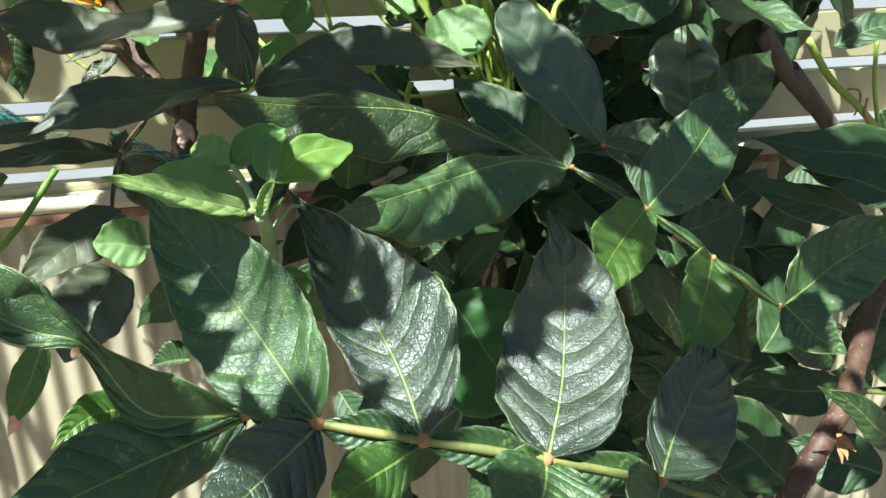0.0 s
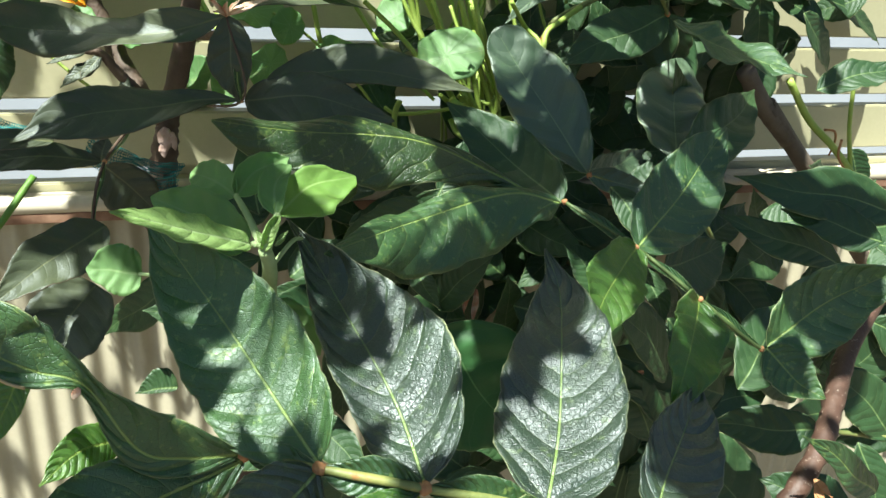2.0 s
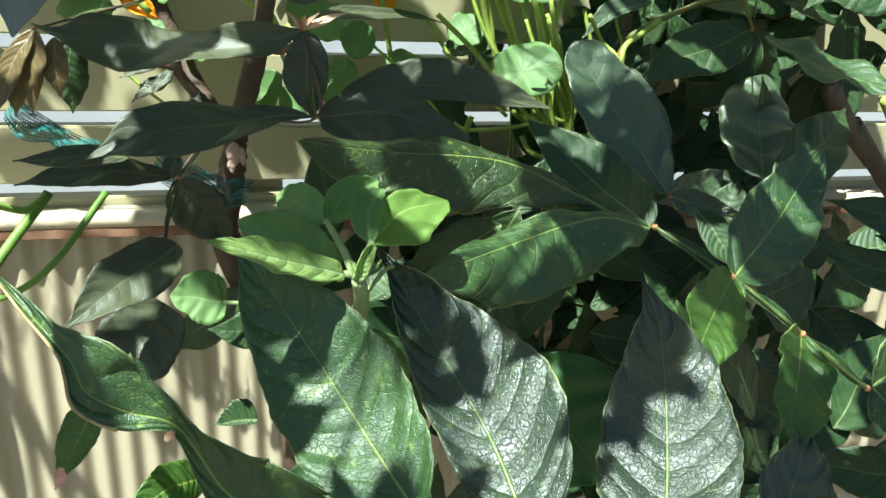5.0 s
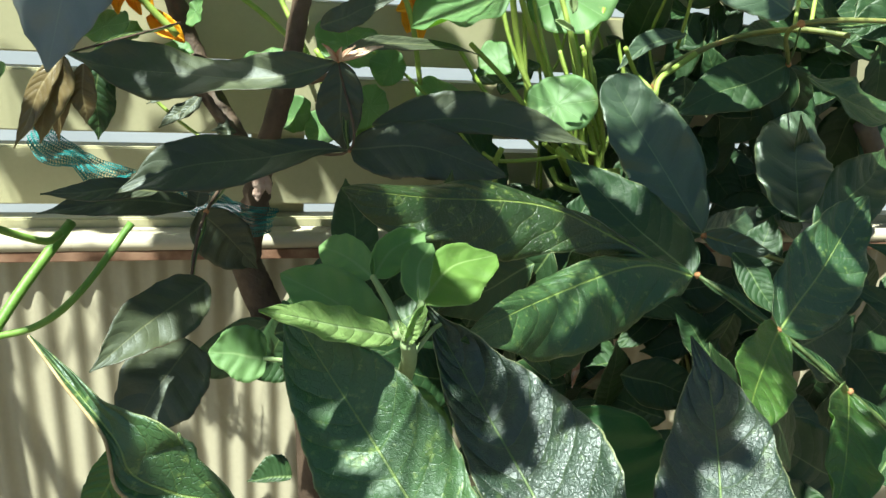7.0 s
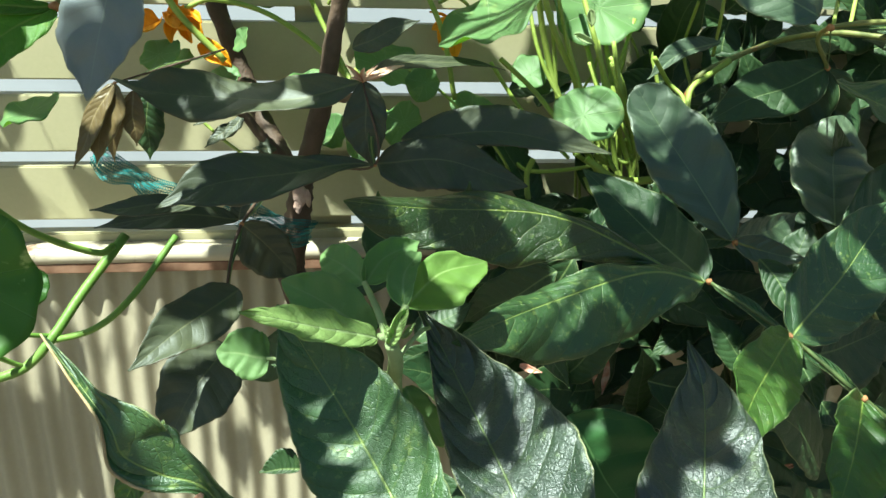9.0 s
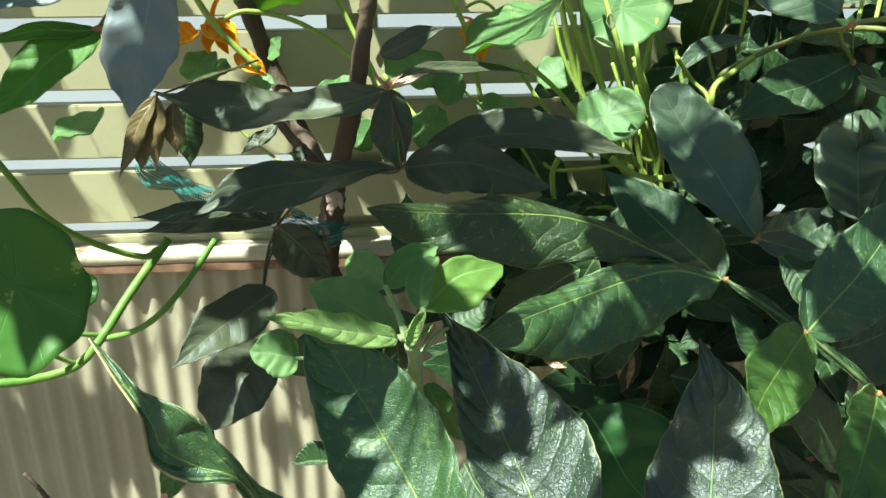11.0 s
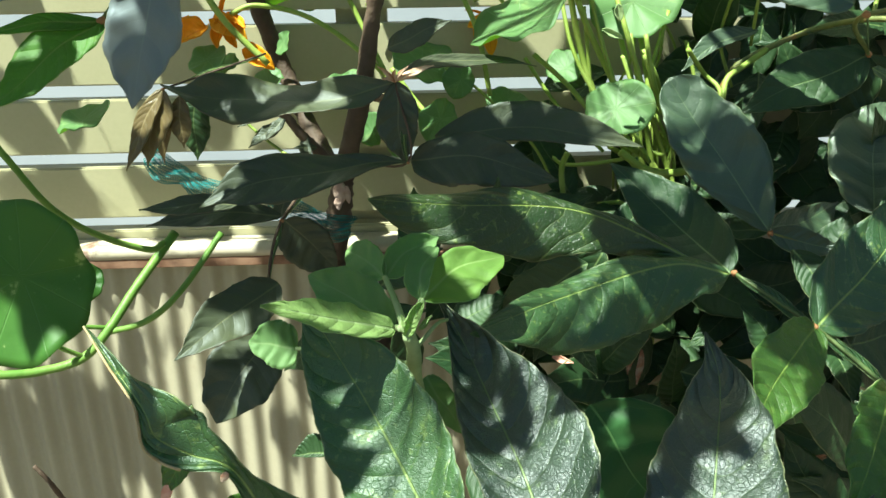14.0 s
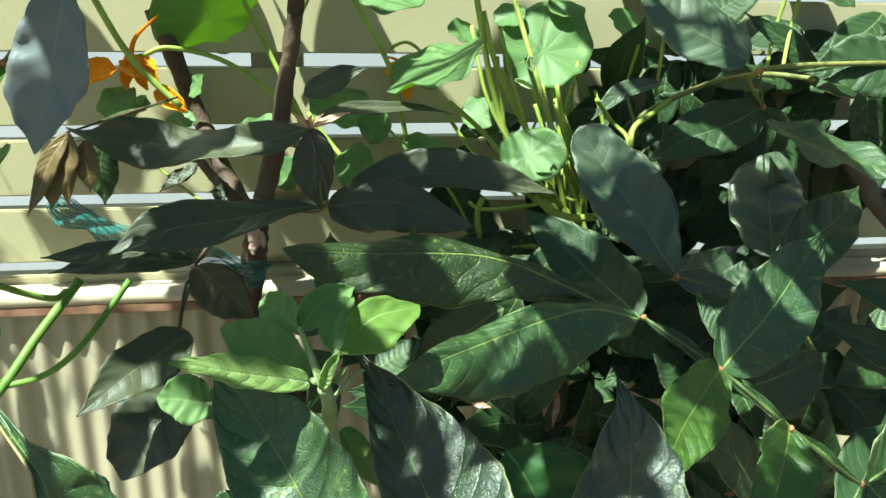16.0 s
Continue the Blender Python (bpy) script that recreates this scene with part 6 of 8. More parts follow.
leaf(inner, DUSK, (0.4714, 0.6065, 1.0145), (0.5356, 0.6357, 0.9562), 0.0299, roll=9, seed=1250, nu=16, nv=8)
leaf(inner, DUSK, (0.3659, 0.6074, 1.0305), (0.4701, 0.6573, 1.0106), 0.0279, roll=20, seed=470, nu=16, nv=8)
leaf(inner, DUSK, (0.4982, 0.6355, 0.9898), (0.4427, 0.6729, 0.9667), 0.0381, roll=16, seed=903, nu=16, nv=8)
leaf(inner, DUSK, (0.2762, 0.6496, 1.0457), (0.2979, 0.6232, 1.0830), 0.0251, roll=8, seed=833, nu=16, nv=8)
leaf(inner, DUSK, (0.2714, 0.6260, 1.0872), (0.3266, 0.6653, 1.0358), 0.0251, roll=1, seed=711, nu=16, nv=8)
leaf(inner, DUSK, (0.2710, 0.6461, 1.0780), (0.2358, 0.6917, 1.1077), 0.0251, roll=17, seed=1274, nu=16, nv=8)
leaf(inner, DUSK, (0.3227, 0.6233, 1.0468), (0.2636, 0.6093, 1.0691), 0.0225, roll=2, seed=962, nu=16, nv=8)
leaf(inner, DUSK, (0.2956, 0.6439, 1.0654), (0.3534, 0.6559, 1.1012), 0.0352, roll=8, seed=1281, nu=16, nv=8)
leaf(inner, DUSK, (0.5283, 0.6367, 1.0643), (0.5261, 0.6521, 1.1330), 0.0403, roll=5, seed=315, nu=16, nv=8)
leaf(inner, DUSK, (0.4627, 0.6381, 1.0271), (0.4365, 0.5971, 1.0875), 0.0288, roll=18, seed=797, nu=16, nv=8)
leaf(inner, DUSK, (0.5059, 0.6191, 1.0001), (0.4556, 0.6439, 1.0324), 0.0281, roll=12, seed=310, nu=16, nv=8)
leaf(inner, DUSK, (0.5071, 0.6245, 1.0254), (0.6125, 0.6627, 0.9818), 0.0277, roll=17, seed=1187, nu=16, nv=8)
leaf(inner, DUSK, (0.4522, 0.6281, 0.9833), (0.4433, 0.6127, 0.9138), 0.0325, roll=3, seed=651, nu=16, nv=8)
leaf(inner, DUSK, (0.5472, 0.6208, 1.0301), (0.5188, 0.6584, 1.0063), 0.0307, roll=10, seed=618, nu=16, nv=8)
leaf(inner, DUSK, (0.4807, 0.6300, 0.9915), (0.4998, 0.6784, 0.9253), 0.0319, roll=20, seed=1059, nu=16, nv=8)
leaf(inner, DUSK, (0.4554, 0.6249, 1.0499), (0.4822, 0.6300, 1.0960), 0.0277, roll=4, seed=712, nu=16, nv=8)
# more nasturtium leaves low against the fence
round_leaf(nasturtium, ROUND, (-0.1347, 0.6300, 1.0053), 0.0140, (-0.4, -0.4, 0.8), seed=50)
round_leaf(nasturtium, ROUND, (-0.1246, 0.6300, 0.9866), 0.0158, (0.1, -0.5, 0.8), seed=51)
round_leaf(nasturtium, ROUND, (-0.1039, 0.6300, 0.9948), 0.0125, (-0.2, -0.5, 0.8), seed=52)
round_leaf(nasturtium, ROUND, (-0.1462, 0.6300, 0.9889), 0.0149, (0, -0.6, 0.7), seed=53)
round_leaf(nasturtium, ROUND, (-0.0896, 0.6300, 1.0235), 0.0090, (-0.7, -0.5, 0.4), seed=54)
round_leaf(nasturtium, ROUND, (-0.0724, 0.6300, 0.9819), 0.0110, (0.2, -0.4, 0.8), seed=55)
round_leaf(nasturtium, ROUND, (0.0500, 0.6300, 0.9449), 0.0115, (-0.4, -0.6, 0.5), seed=56)
round_leaf(nasturtium, ROUND, (-0.0068, 0.6300, 0.9460), 0.0131, (-0.5, -0.7, 0.3), seed=57)
round_leaf(nasturtium, ROUND, (0.1054, 0.6300, 1.0609), 0.0143, (0.3, -0.5, 0.7), seed=58)
round_leaf(nasturtium, ROUND, (0.1415, 0.6300, 1.0735), 0.0127, (-0.3, -0.5, 0.7), seed=59)
round_leaf(nasturtium, ROUND, (0.1827, 0.6300, 1.0781), 0.0145, (0.2, -0.5, 0.8), seed=60)
round_leaf(nasturtium, ROUND, (0.2697, 0.6300, 1.0624), 0.0114, (0, -0.5, 0.8), seed=61)
# small leaves and scars on the slender tree
leaf(hanging, PLUM, (-0.0863, 0.5700, 0.9769), (-0.1092, 0.5600, 0.9612), 0.0101, wave=0.12, seed=230, nu=14, nv=6)
leaf(hanging, PLUM, (-0.0841, 0.5700, 0.9807), (-0.0973, 0.5600, 0.9656), 0.0077, wave=0.12, seed=231, nu=14, nv=6)
leaf(hanging, PLUM, (-0.0716, 0.5700, 0.9667), (-0.0701, 0.5600, 0.9451), 0.0086, wave=0.12, seed=232, nu=14, nv=6)
leaf(hanging, PLUM, (-0.0935, 0.5700, 0.9829), (-0.1153, 0.5600, 0.9758), 0.0069, wave=0.12, seed=233, nu=14, nv=6)
leaf(hanging, PLUM, (-0.0644, 0.5700, 0.9577), (-0.0786, 0.5600, 0.9605), 0.0062, wave=0.12, seed=234, nu=14, nv=6)
leaf(hanging, SCAR, (-0.0503, 0.5710, 0.9324), (-0.0497, 0.5710, 0.9155), 0.0105, cup=-0.2, wave=0.15, seed=240, name='bark_scar', nu=12, nv=6, point=0.0)
leaf(hanging, SCAR, (-0.0457, 0.5710, 0.9290), (-0.0440, 0.5710, 0.9162), 0.0057, cup=-0.2, wave=0.15, seed=241, name='bark_scar', nu=12, nv=6, point=0.0)
leaf(hanging, SCAR, (-0.0526, 0.5710, 0.9207), (-0.0515, 0.5710, 0.9113), 0.0057, cup=-0.2, wave=0.15, seed=242, name='bark_scar', nu=12, nv=6, point=0.0)
leaf(low, NODE_RUST, (0.2595, 0.2720, 0.8209), (0.2588, 0.2620, 0.8127), 0.0044, seed=250, name='bud_scale', nu=10, nv=4)
leaf(low, NODE_RUST, (0.2595, 0.2720, 0.8209), (0.2627, 0.2620, 0.8168), 0.0038, seed=251, name='bud_scale', nu=10, nv=4)
leaf(low, NODE_RUST, (0.2595, 0.2720, 0.8209), (0.2561, 0.2620, 0.8109), 0.0033, seed=252, name='bud_scale', nu=10, nv=4)
# thin stalks in the nasturtium clump
stem(nasturtium, STALK, [(0.1659, 0.6406, 0.9003), (0.1617, 0.6406, 0.9669), (0.1542, 0.6406, 1.0046), (0.1362, 0.6406, 1.0602)], 0.0011, 0.0011, 'stem')
stem(nasturtium, STALK, [(0.1978, 0.6505, 0.9182), (0.1887, 0.6505, 0.9552), (0.2116, 0.6505, 1.0029), (0.1873, 0.6505, 1.0486)], 0.0012, 0.0011, 'stem')
stem(nasturtium, STALK, [(0.1902, 0.6407, 0.8909), (0.1758, 0.6407, 0.9498), (0.1947, 0.6407, 1.0044), (0.1949, 0.6407, 1.0518)], 0.0012, 0.0011, 'stem')
stem(nasturtium, STALK, [(0.1714, 0.6445, 0.8923), (0.1648, 0.6445, 0.9755), (0.1741, 0.6445, 1.0039), (0.1778, 0.6445, 1.0500)], 0.0011, 0.0010, 'stem')
stem(nasturtium, STALK, [(0.1445, 0.5790, 0.9515), (0.1606, 0.5970, 0.9402), (0.1680, 0.5910, 0.9363), (0.1776, 0.5850, 0.9316), (0.1889, 0.5790, 0.9304), (0.2111, 0.5970, 0.9250)], 0.0019, 0.0017, 'stem')
stem(nasturtium, STALK, [(0.1592, 0.5970, 0.9290), (0.1636, 0.5910, 0.9193), (0.1746, 0.5850, 0.9155), (0.1855, 0.5790, 0.9198), (0.1950, 0.5970, 0.9258), (0.1898, 0.5910, 0.9434), (0.1838, 0.5850, 0.9603)], 0.0021, 0.0019, 'stem')
stem(nasturtium, STALK, [(0.1526, 0.5910, 1.0140), (0.1575, 0.5850, 0.9986), (0.1634, 0.5790, 0.9811), (0.1676, 0.5970, 0.9578), (0.1646, 0.5910, 0.9409)], 0.0013, 0.0012, 'stem')
stem(nasturtium, STALK, [(0.1655, 0.5850, 1.0187), (0.1753, 0.5790, 0.9993), (0.1843, 0.5970, 0.9769), (0.1761, 0.5910, 0.9612), (0.1753, 0.5850, 0.9497), (0.1834, 0.5790, 0.9445), (0.1955, 0.5970, 0.9492), (0.1893, 0.5910, 0.9674)], 0.0015, 0.0014, 'stem')
stem(nasturtium, STALK, [(0.1953, 0.5790, 1.0190), (0.2148, 0.5970, 0.9996), (0.2234, 0.5910, 0.9913), (0.2260, 0.5850, 0.9824)], 0.0017, 0.0015, 'stem')
stem(nasturtium, STALK, [(0.2591, 0.5970, 1.0155), (0.2409, 0.5910, 1.0051), (0.2276, 0.5850, 0.9973), (0.2236, 0.5790, 0.9836)], 0.0022, 0.0020, 'stem')
stem(nasturtium, STALK, [(0.1416, 0.5910, 0.9034), (0.1554, 0.5850, 0.9069), (0.1651, 0.5790, 0.9031), (0.1809, 0.5970, 0.8899)], 0.0019, 0.0017, 'stem')
stem(nasturtium, STALK, [(0.1407, 0.5850, 0.8944), (0.1589, 0.5790, 0.8974), (0.1842, 0.5970, 0.8936), (0.1963, 0.5910, 0.8907)], 0.0016, 0.0014, 'stem')
stem(nasturtium, STALK, [(0.1929, 0.5790, 0.9200), (0.1986, 0.5970, 0.9348), (0.1889, 0.5910, 0.9631), (0.1753, 0.5850, 0.9900), (0.1649, 0.5790, 1.0156)], 0.0016, 0.0014, 'stem')

# trunks and stalks down to the soil
stem(tree, BARK, [(0.2174, 0.2700, 0.7302), (0.2024, 0.2790, 0.3601), (0.1614, 0.3000, -0.0100)], 0.0085, 0.013, 'lower_trunk')
stem(dark_tree, DARKBARK, [(-0.0603, 0.5900, 0.8606), (-0.0517, 0.5850, 0.8389), (-0.0328, 0.5800, 0.7917), (-0.0128, 0.5750, 0.7210), (0.0072, 0.5850, -0.0100)], 0.0105, 0.015, 'lower_trunk')
stem(nasturtium, STALK, [(0.1896, 0.6000, 0.9133), (0.1996, 0.5840, 0.4517), (0.1896, 0.5800, -0.0100)], 0.003, 0.004, 'main_stem')
stem(trailer, VINE, [(-0.2593, 0.4400, 0.8648), (-0.3400, 0.4550, 0.8300), (-0.4200, 0.4650, 0.5500), (-0.4300, 0.4700, -0.0100)], 0.003, 0.004, 'main_stem')

# ---- unseen crown overhead, added leaves placed to cast the dappled shade ----
stem(dark_tree, DARKBARK, [(-0.016, 0.580, 1.076), (0.010, 0.570, 1.30), (0.020, 0.500, 1.52), (0.020, 0.360, 1.660)], 0.0050, 0.0040, 'branch')
crown = stem(dark_tree, DARKBARK, [(0.020, 0.360, 1.660), (-0.074, 0.251, 1.588), (-0.168, 0.142, 1.437)], 0.003, 0.0015, 'branch')
crown_shade_leaf(crown, (-0.168, 0.142, 1.437), (-0.124, 0.140, 1.474), (-0.089, 0.176, 1.497), 0.026, 30, 833)
crown_shade_leaf(crown, (-0.168, 0.142, 1.437), (-0.111, 0.192, 1.391), (-0.070, 0.170, 1.399), 0.019, 30, 836)
crown_shade_leaf(crown, (-0.168, 0.142, 1.437), (-0.218, 0.096, 1.390), (-0.252, 0.093, 1.377), 0.014, 30, 685)
crown_shade_leaf(crown, (-0.168, 0.142, 1.437), (-0.191, 0.133, 1.342), (-0.207, 0.081, 1.321), 0.023, 30, 686)
crown_shade_leaf(crown, (-0.168, 0.142, 1.437), (-0.167, 0.128, 1.278), (-0.132, 0.103, 1.283), 0.018, 30, 687)
crown_shade_leaf(crown, (-0.168, 0.142, 1.437), (-0.172, 0.106, 1.372), (-0.154, 0.071, 1.368), 0.019, 30, 688)
crown_shade_leaf(crown, (-0.168, 0.142, 1.437), (-0.141, 0.232, 1.360), (-0.149, 0.275, 1.370), 0.022, 30, 484)
crown_shade_leaf(crown, (-0.168, 0.142, 1.437), (-0.206, 0.142, 1.474), (-0.203, 0.179, 1.486), 0.019, 30, 485)
crown_shade_leaf(crown, (-0.168, 0.142, 1.437), (-0.162, 0.173, 1.431), (-0.189, 0.210, 1.433), 0.019, 30, 486)
crown_shade_leaf(crown, (-0.168, 0.142, 1.437), (-0.206, 0.079, 1.506), (-0.220, 0.032, 1.487), 0.021, 30, 497)
crown_shade_leaf(crown, (-0.168, 0.142, 1.437), (-0.172, 0.106, 1.372), (-0.154, 0.071, 1.368), 0.019, 30, 498)
crown_shade_leaf(crown, (-0.168, 0.142, 1.437), (-0.111, 0.192, 1.391), (-0.070, 0.170, 1.399), 0.019, 30, 502)
crown_shade_leaf(crown, (-0.168, 0.142, 1.437), (-0.141, 0.226, 1.430), (-0.108, 0.245, 1.447), 0.020, 30, 517)
crown_shade_leaf(crown, (-0.168, 0.142, 1.437), (-0.157, 0.194, 1.337), (-0.191, 0.233, 1.337), 0.024, 30, 1026)
crown_shade_leaf(crown, (-0.168, 0.142, 1.437), (-0.162, 0.173, 1.431), (-0.189, 0.210, 1.433), 0.019, 30, 1027)
crown_shade_leaf(crown, (-0.168, 0.142, 1.437), (-0.102, 0.188, 1.455), (-0.079, 0.222, 1.473), 0.018, 30, 1046)
crown_shade_leaf(crown, (-0.168, 0.142, 1.437), (-0.130, 0.193, 1.332), (-0.162, 0.236, 1.333), 0.022, 30, 814)
crown_shade_leaf(crown, (-0.168, 0.142, 1.437), (-0.162, 0.173, 1.431), (-0.189, 0.210, 1.433), 0.019, 30, 815)
crown_shade_leaf(crown, (-0.168, 0.142, 1.437), (-0.218, 0.096, 1.390), (-0.252, 0.093, 1.377), 0.014, 30, 826)
crown_shade_leaf(crown, (-0.168, 0.142, 1.437), (-0.167, 0.128, 1.278), (-0.132, 0.103, 1.283), 0.018, 30, 827)
crown_shade_leaf(crown, (-0.168, 0.142, 1.437), (-0.103, 0.196, 1.383), (-0.075, 0.157, 1.382), 0.019, 30, 830)
crown_shade_leaf(crown, (-0.168, 0.142, 1.437), (-0.157, 0.194, 1.337), (-0.191, 0.233, 1.337), 0.024, 30, 806)
crown_shade_leaf(crown, (-0.168, 0.142, 1.437), (-0.130, 0.193, 1.332), (-0.162, 0.236, 1.333), 0.022, 30, 772)
crown_shade_leaf(crown, (-0.168, 0.142, 1.437), (-0.219, 0.084, 1.347), (-0.256, 0.115, 1.343), 0.024, 30, 776)
crown_shade_leaf(crown, (-0.168, 0.142, 1.437), (-0.103, 0.196, 1.383), (-0.075, 0.157, 1.382), 0.019, 30, 778)
crown_shade_leaf(crown, (-0.168, 0.142, 1.437), (-0.160, 0.246, 1.474), (-0.118, 0.263, 1.493), 0.023, 30, 827)
crown_shade_leaf(crown, (-0.168, 0.142, 1.437), (-0.200, 0.090, 1.309), (-0.228, 0.113, 1.306), 0.017, 30, 831)
crown_shade_leaf(crown, (-0.168, 0.142, 1.437), (-0.262, 0.080, 1.456), (-0.244, 0.054, 1.455), 0.015, 30, 770)
crown_shade_leaf(crown, (-0.168, 0.142, 1.437), (-0.167, 0.128, 1.278), (-0.132, 0.103, 1.283), 0.018, 30, 657)
crown_shade_leaf(crown, (-0.168, 0.142, 1.437), (-0.107, 0.112, 1.489), (-0.063, 0.141, 1.513), 0.023, 30, 660)
crown_shade_leaf(crown, (-0.168, 0.142, 1.437), (-0.146, 0.169, 1.410), (-0.157, 0.132, 1.395), 0.017, 30, 574)
crown_shade_leaf(crown, (-0.168, 0.142, 1.437), (-0.087, 0.133, 1.449), (-0.094, 0.102, 1.437), 0.016, 30, 527)
crown_shade_leaf(crown, (-0.168, 0.142, 1.437), (-0.116, 0.225, 1.463), (-0.158, 0.262, 1.459), 0.022, 30, 862)
crown_shade_leaf(crown, (-0.168, 0.142, 1.437), (-0.157, 0.173, 1.294), (-0.187, 0.167, 1.282), 0.014, 30, 863)
crown_shade_leaf(crown, (-0.168, 0.142, 1.437), (-0.117, 0.168, 1.422), (-0.089, 0.165, 1.430), 0.012, 30, 870)
crown_shade_leaf(crown, (-0.168, 0.142, 1.437), (-0.192, 0.182, 1.460), (-0.222, 0.135, 1.435), 0.037, 35, 790)
crown_shade_leaf(crown, (-0.168, 0.142, 1.437), (-0.225, 0.070, 1.412), (-0.239, 0.106, 1.393), 0.018, 54, 16)
crown_shade_leaf(crown, (-0.168, 0.142, 1.437), (-0.121, 0.152, 1.356), (-0.100, 0.196, 1.333), 0.022, 57, 46)
crown_shade_leaf(crown, (-0.168, 0.142, 1.437), (-0.152, 0.039, 1.436), (-0.149, 0.085, 1.425), 0.021, 41, 47)
crown_shade_leaf(crown, (-0.168, 0.142, 1.437), (-0.147, 0.119, 1.233), (-0.197, 0.116, 1.210), 0.023, 56, 61)
crown_shade_leaf(crown, (-0.168, 0.142, 1.437), (-0.226, 0.104, 1.417), (-0.229, 0.080, 1.407), 0.010, 32, 70)
crown_shade_leaf(crown, (-0.168, 0.142, 1.437), (-0.150, 0.174, 1.318), (-0.169, 0.165, 1.321), 0.008, 46, 80)
crown_shade_leaf(crown, (-0.168, 0.142, 1.437), (-0.177, -0.003, 1.512), (-0.127, 0.038, 1.484), 0.032, 49, 82)
crown_shade_leaf(crown, (-0.168, 0.142, 1.437), (-0.190, 0.179, 1.317), (-0.167, 0.167, 1.324), 0.010, 47, 85)
crown_shade_leaf(crown, (-0.168, 0.142, 1.437), (-0.293, 0.053, 1.487), (-0.259, 0.097, 1.459), 0.028, 51, 86)
crown_shade_leaf(crown, (-0.168, 0.142, 1.437), (-0.168, 0.057, 1.474), (-0.134, 0.068, 1.459), 0.015, 60, 92)
crown_shade_leaf(crown, (-0.168, 0.142, 1.437), (-0.164, 0.138, 1.479), (-0.179, 0.184, 1.482), 0.020, 36, 101)
crown_shade_leaf(crown, (-0.168, 0.142, 1.437), (-0.226, 0.172, 1.435), (-0.235, 0.207, 1.435), 0.017, 38, 106)
crown_shade_leaf(crown, (-0.168, 0.142, 1.437), (-0.126, 0.123, 1.363), (-0.145, 0.102, 1.362), 0.011, 60, 111)
crown_shade_leaf(crown, (-0.168, 0.142, 1.437), (-0.150, 0.240, 1.292), (-0.212, 0.259, 1.271), 0.029, 47, 115)
crown_shade_leaf(crown, (-0.168, 0.142, 1.437), (-0.172, 0.074, 1.397), (-0.146, 0.046, 1.389), 0.015, 37, 124)
crown_shade_leaf(crown, (-0.168, 0.142, 1.437), (-0.210, 0.148, 1.438), (-0.198, 0.172, 1.429), 0.011, 58, 136)
crown_shade_leaf(crown, (-0.168, 0.142, 1.437), (-0.239, 0.088, 1.485), (-0.269, 0.126, 1.470), 0.023, 38, 137)
crown_shade_leaf(crown, (-0.168, 0.142, 1.437), (-0.120, 0.180, 1.483), (-0.107, 0.198, 1.485), 0.009, 50, 140)
crown_shade_leaf(crown, (-0.168, 0.142, 1.437), (-0.116, 0.104, 1.408), (-0.090, 0.115, 1.412), 0.012, 46, 147)
crown_shade_leaf(crown, (-0.168, 0.142, 1.437), (-0.139, 0.125, 1.432), (-0.150, 0.143, 1.424), 0.009, 58, 154)
crown = stem(dark_tree, DARKBARK, [(0.020, 0.360, 1.660), (-0.140, 0.329, 1.583), (-0.301, 0.297, 1.427)], 0.003, 0.0015, 'branch')
crown_shade_leaf(crown, (-0.301, 0.297, 1.427), (-0.340, 0.276, 1.378), (-0.354, 0.240, 1.363), 0.020, 30, 834)
crown_shade_leaf(crown, (-0.301, 0.297, 1.427), (-0.320, 0.304, 1.350), (-0.318, 0.254, 1.336), 0.022, 30, 684)
crown_shade_leaf(crown, (-0.301, 0.297, 1.427), (-0.318, 0.277, 1.495), (-0.361, 0.277, 1.480), 0.018, 30, 492)
crown_shade_leaf(crown, (-0.301, 0.297, 1.427), (-0.257, 0.283, 1.462), (-0.263, 0.332, 1.474), 0.022, 30, 820)
crown_shade_leaf(crown, (-0.301, 0.297, 1.427), (-0.321, 0.301, 1.362), (-0.336, 0.265, 1.346), 0.021, 30, 821)
crown_shade_leaf(crown, (-0.301, 0.297, 1.427), (-0.243, 0.296, 1.441), (-0.262, 0.338, 1.447), 0.021, 30, 808)
crown_shade_leaf(crown, (-0.301, 0.297, 1.427), (-0.288, 0.279, 1.390), (-0.261, 0.285, 1.402), 0.014, 30, 774)
crown_shade_leaf(crown, (-0.301, 0.297, 1.427), (-0.244, 0.335, 1.317), (-0.208, 0.322, 1.325), 0.016, 30, 656)
crown_shade_leaf(crown, (-0.301, 0.297, 1.427), (-0.277, 0.271, 1.447), (-0.274, 0.234, 1.437), 0.019, 30, 996)
crown_shade_leaf(crown, (-0.301, 0.297, 1.427), (-0.392, 0.249, 1.497), (-0.377, 0.212, 1.491), 0.020, 30, 998)
crown_shade_leaf(crown, (-0.301, 0.297, 1.427), (-0.302, 0.290, 1.485), (-0.250, 0.273, 1.498), 0.026, 30, 869)
crown_shade_leaf(crown, (-0.301, 0.297, 1.427), (-0.318, 0.388, 1.469), (-0.263, 0.396, 1.491), 0.034, 35, 794)
crown_shade_leaf(crown, (-0.301, 0.297, 1.427), (-0.207, 0.313, 1.412), (-0.185, 0.354, 1.432), 0.031, 35, 800)
crown_shade_leaf(crown, (-0.301, 0.297, 1.427), (-0.404, 0.277, 1.442), (-0.324, 0.224, 1.458), 0.042, 41, 4)
crown_shade_leaf(crown, (-0.301, 0.297, 1.427), (-0.343, 0.152, 1.423), (-0.286, 0.237, 1.405), 0.046, 59, 38)
crown_shade_leaf(crown, (-0.301, 0.297, 1.427), (-0.215, 0.333, 1.318), (-0.248, 0.310, 1.302), 0.020, 38, 81)
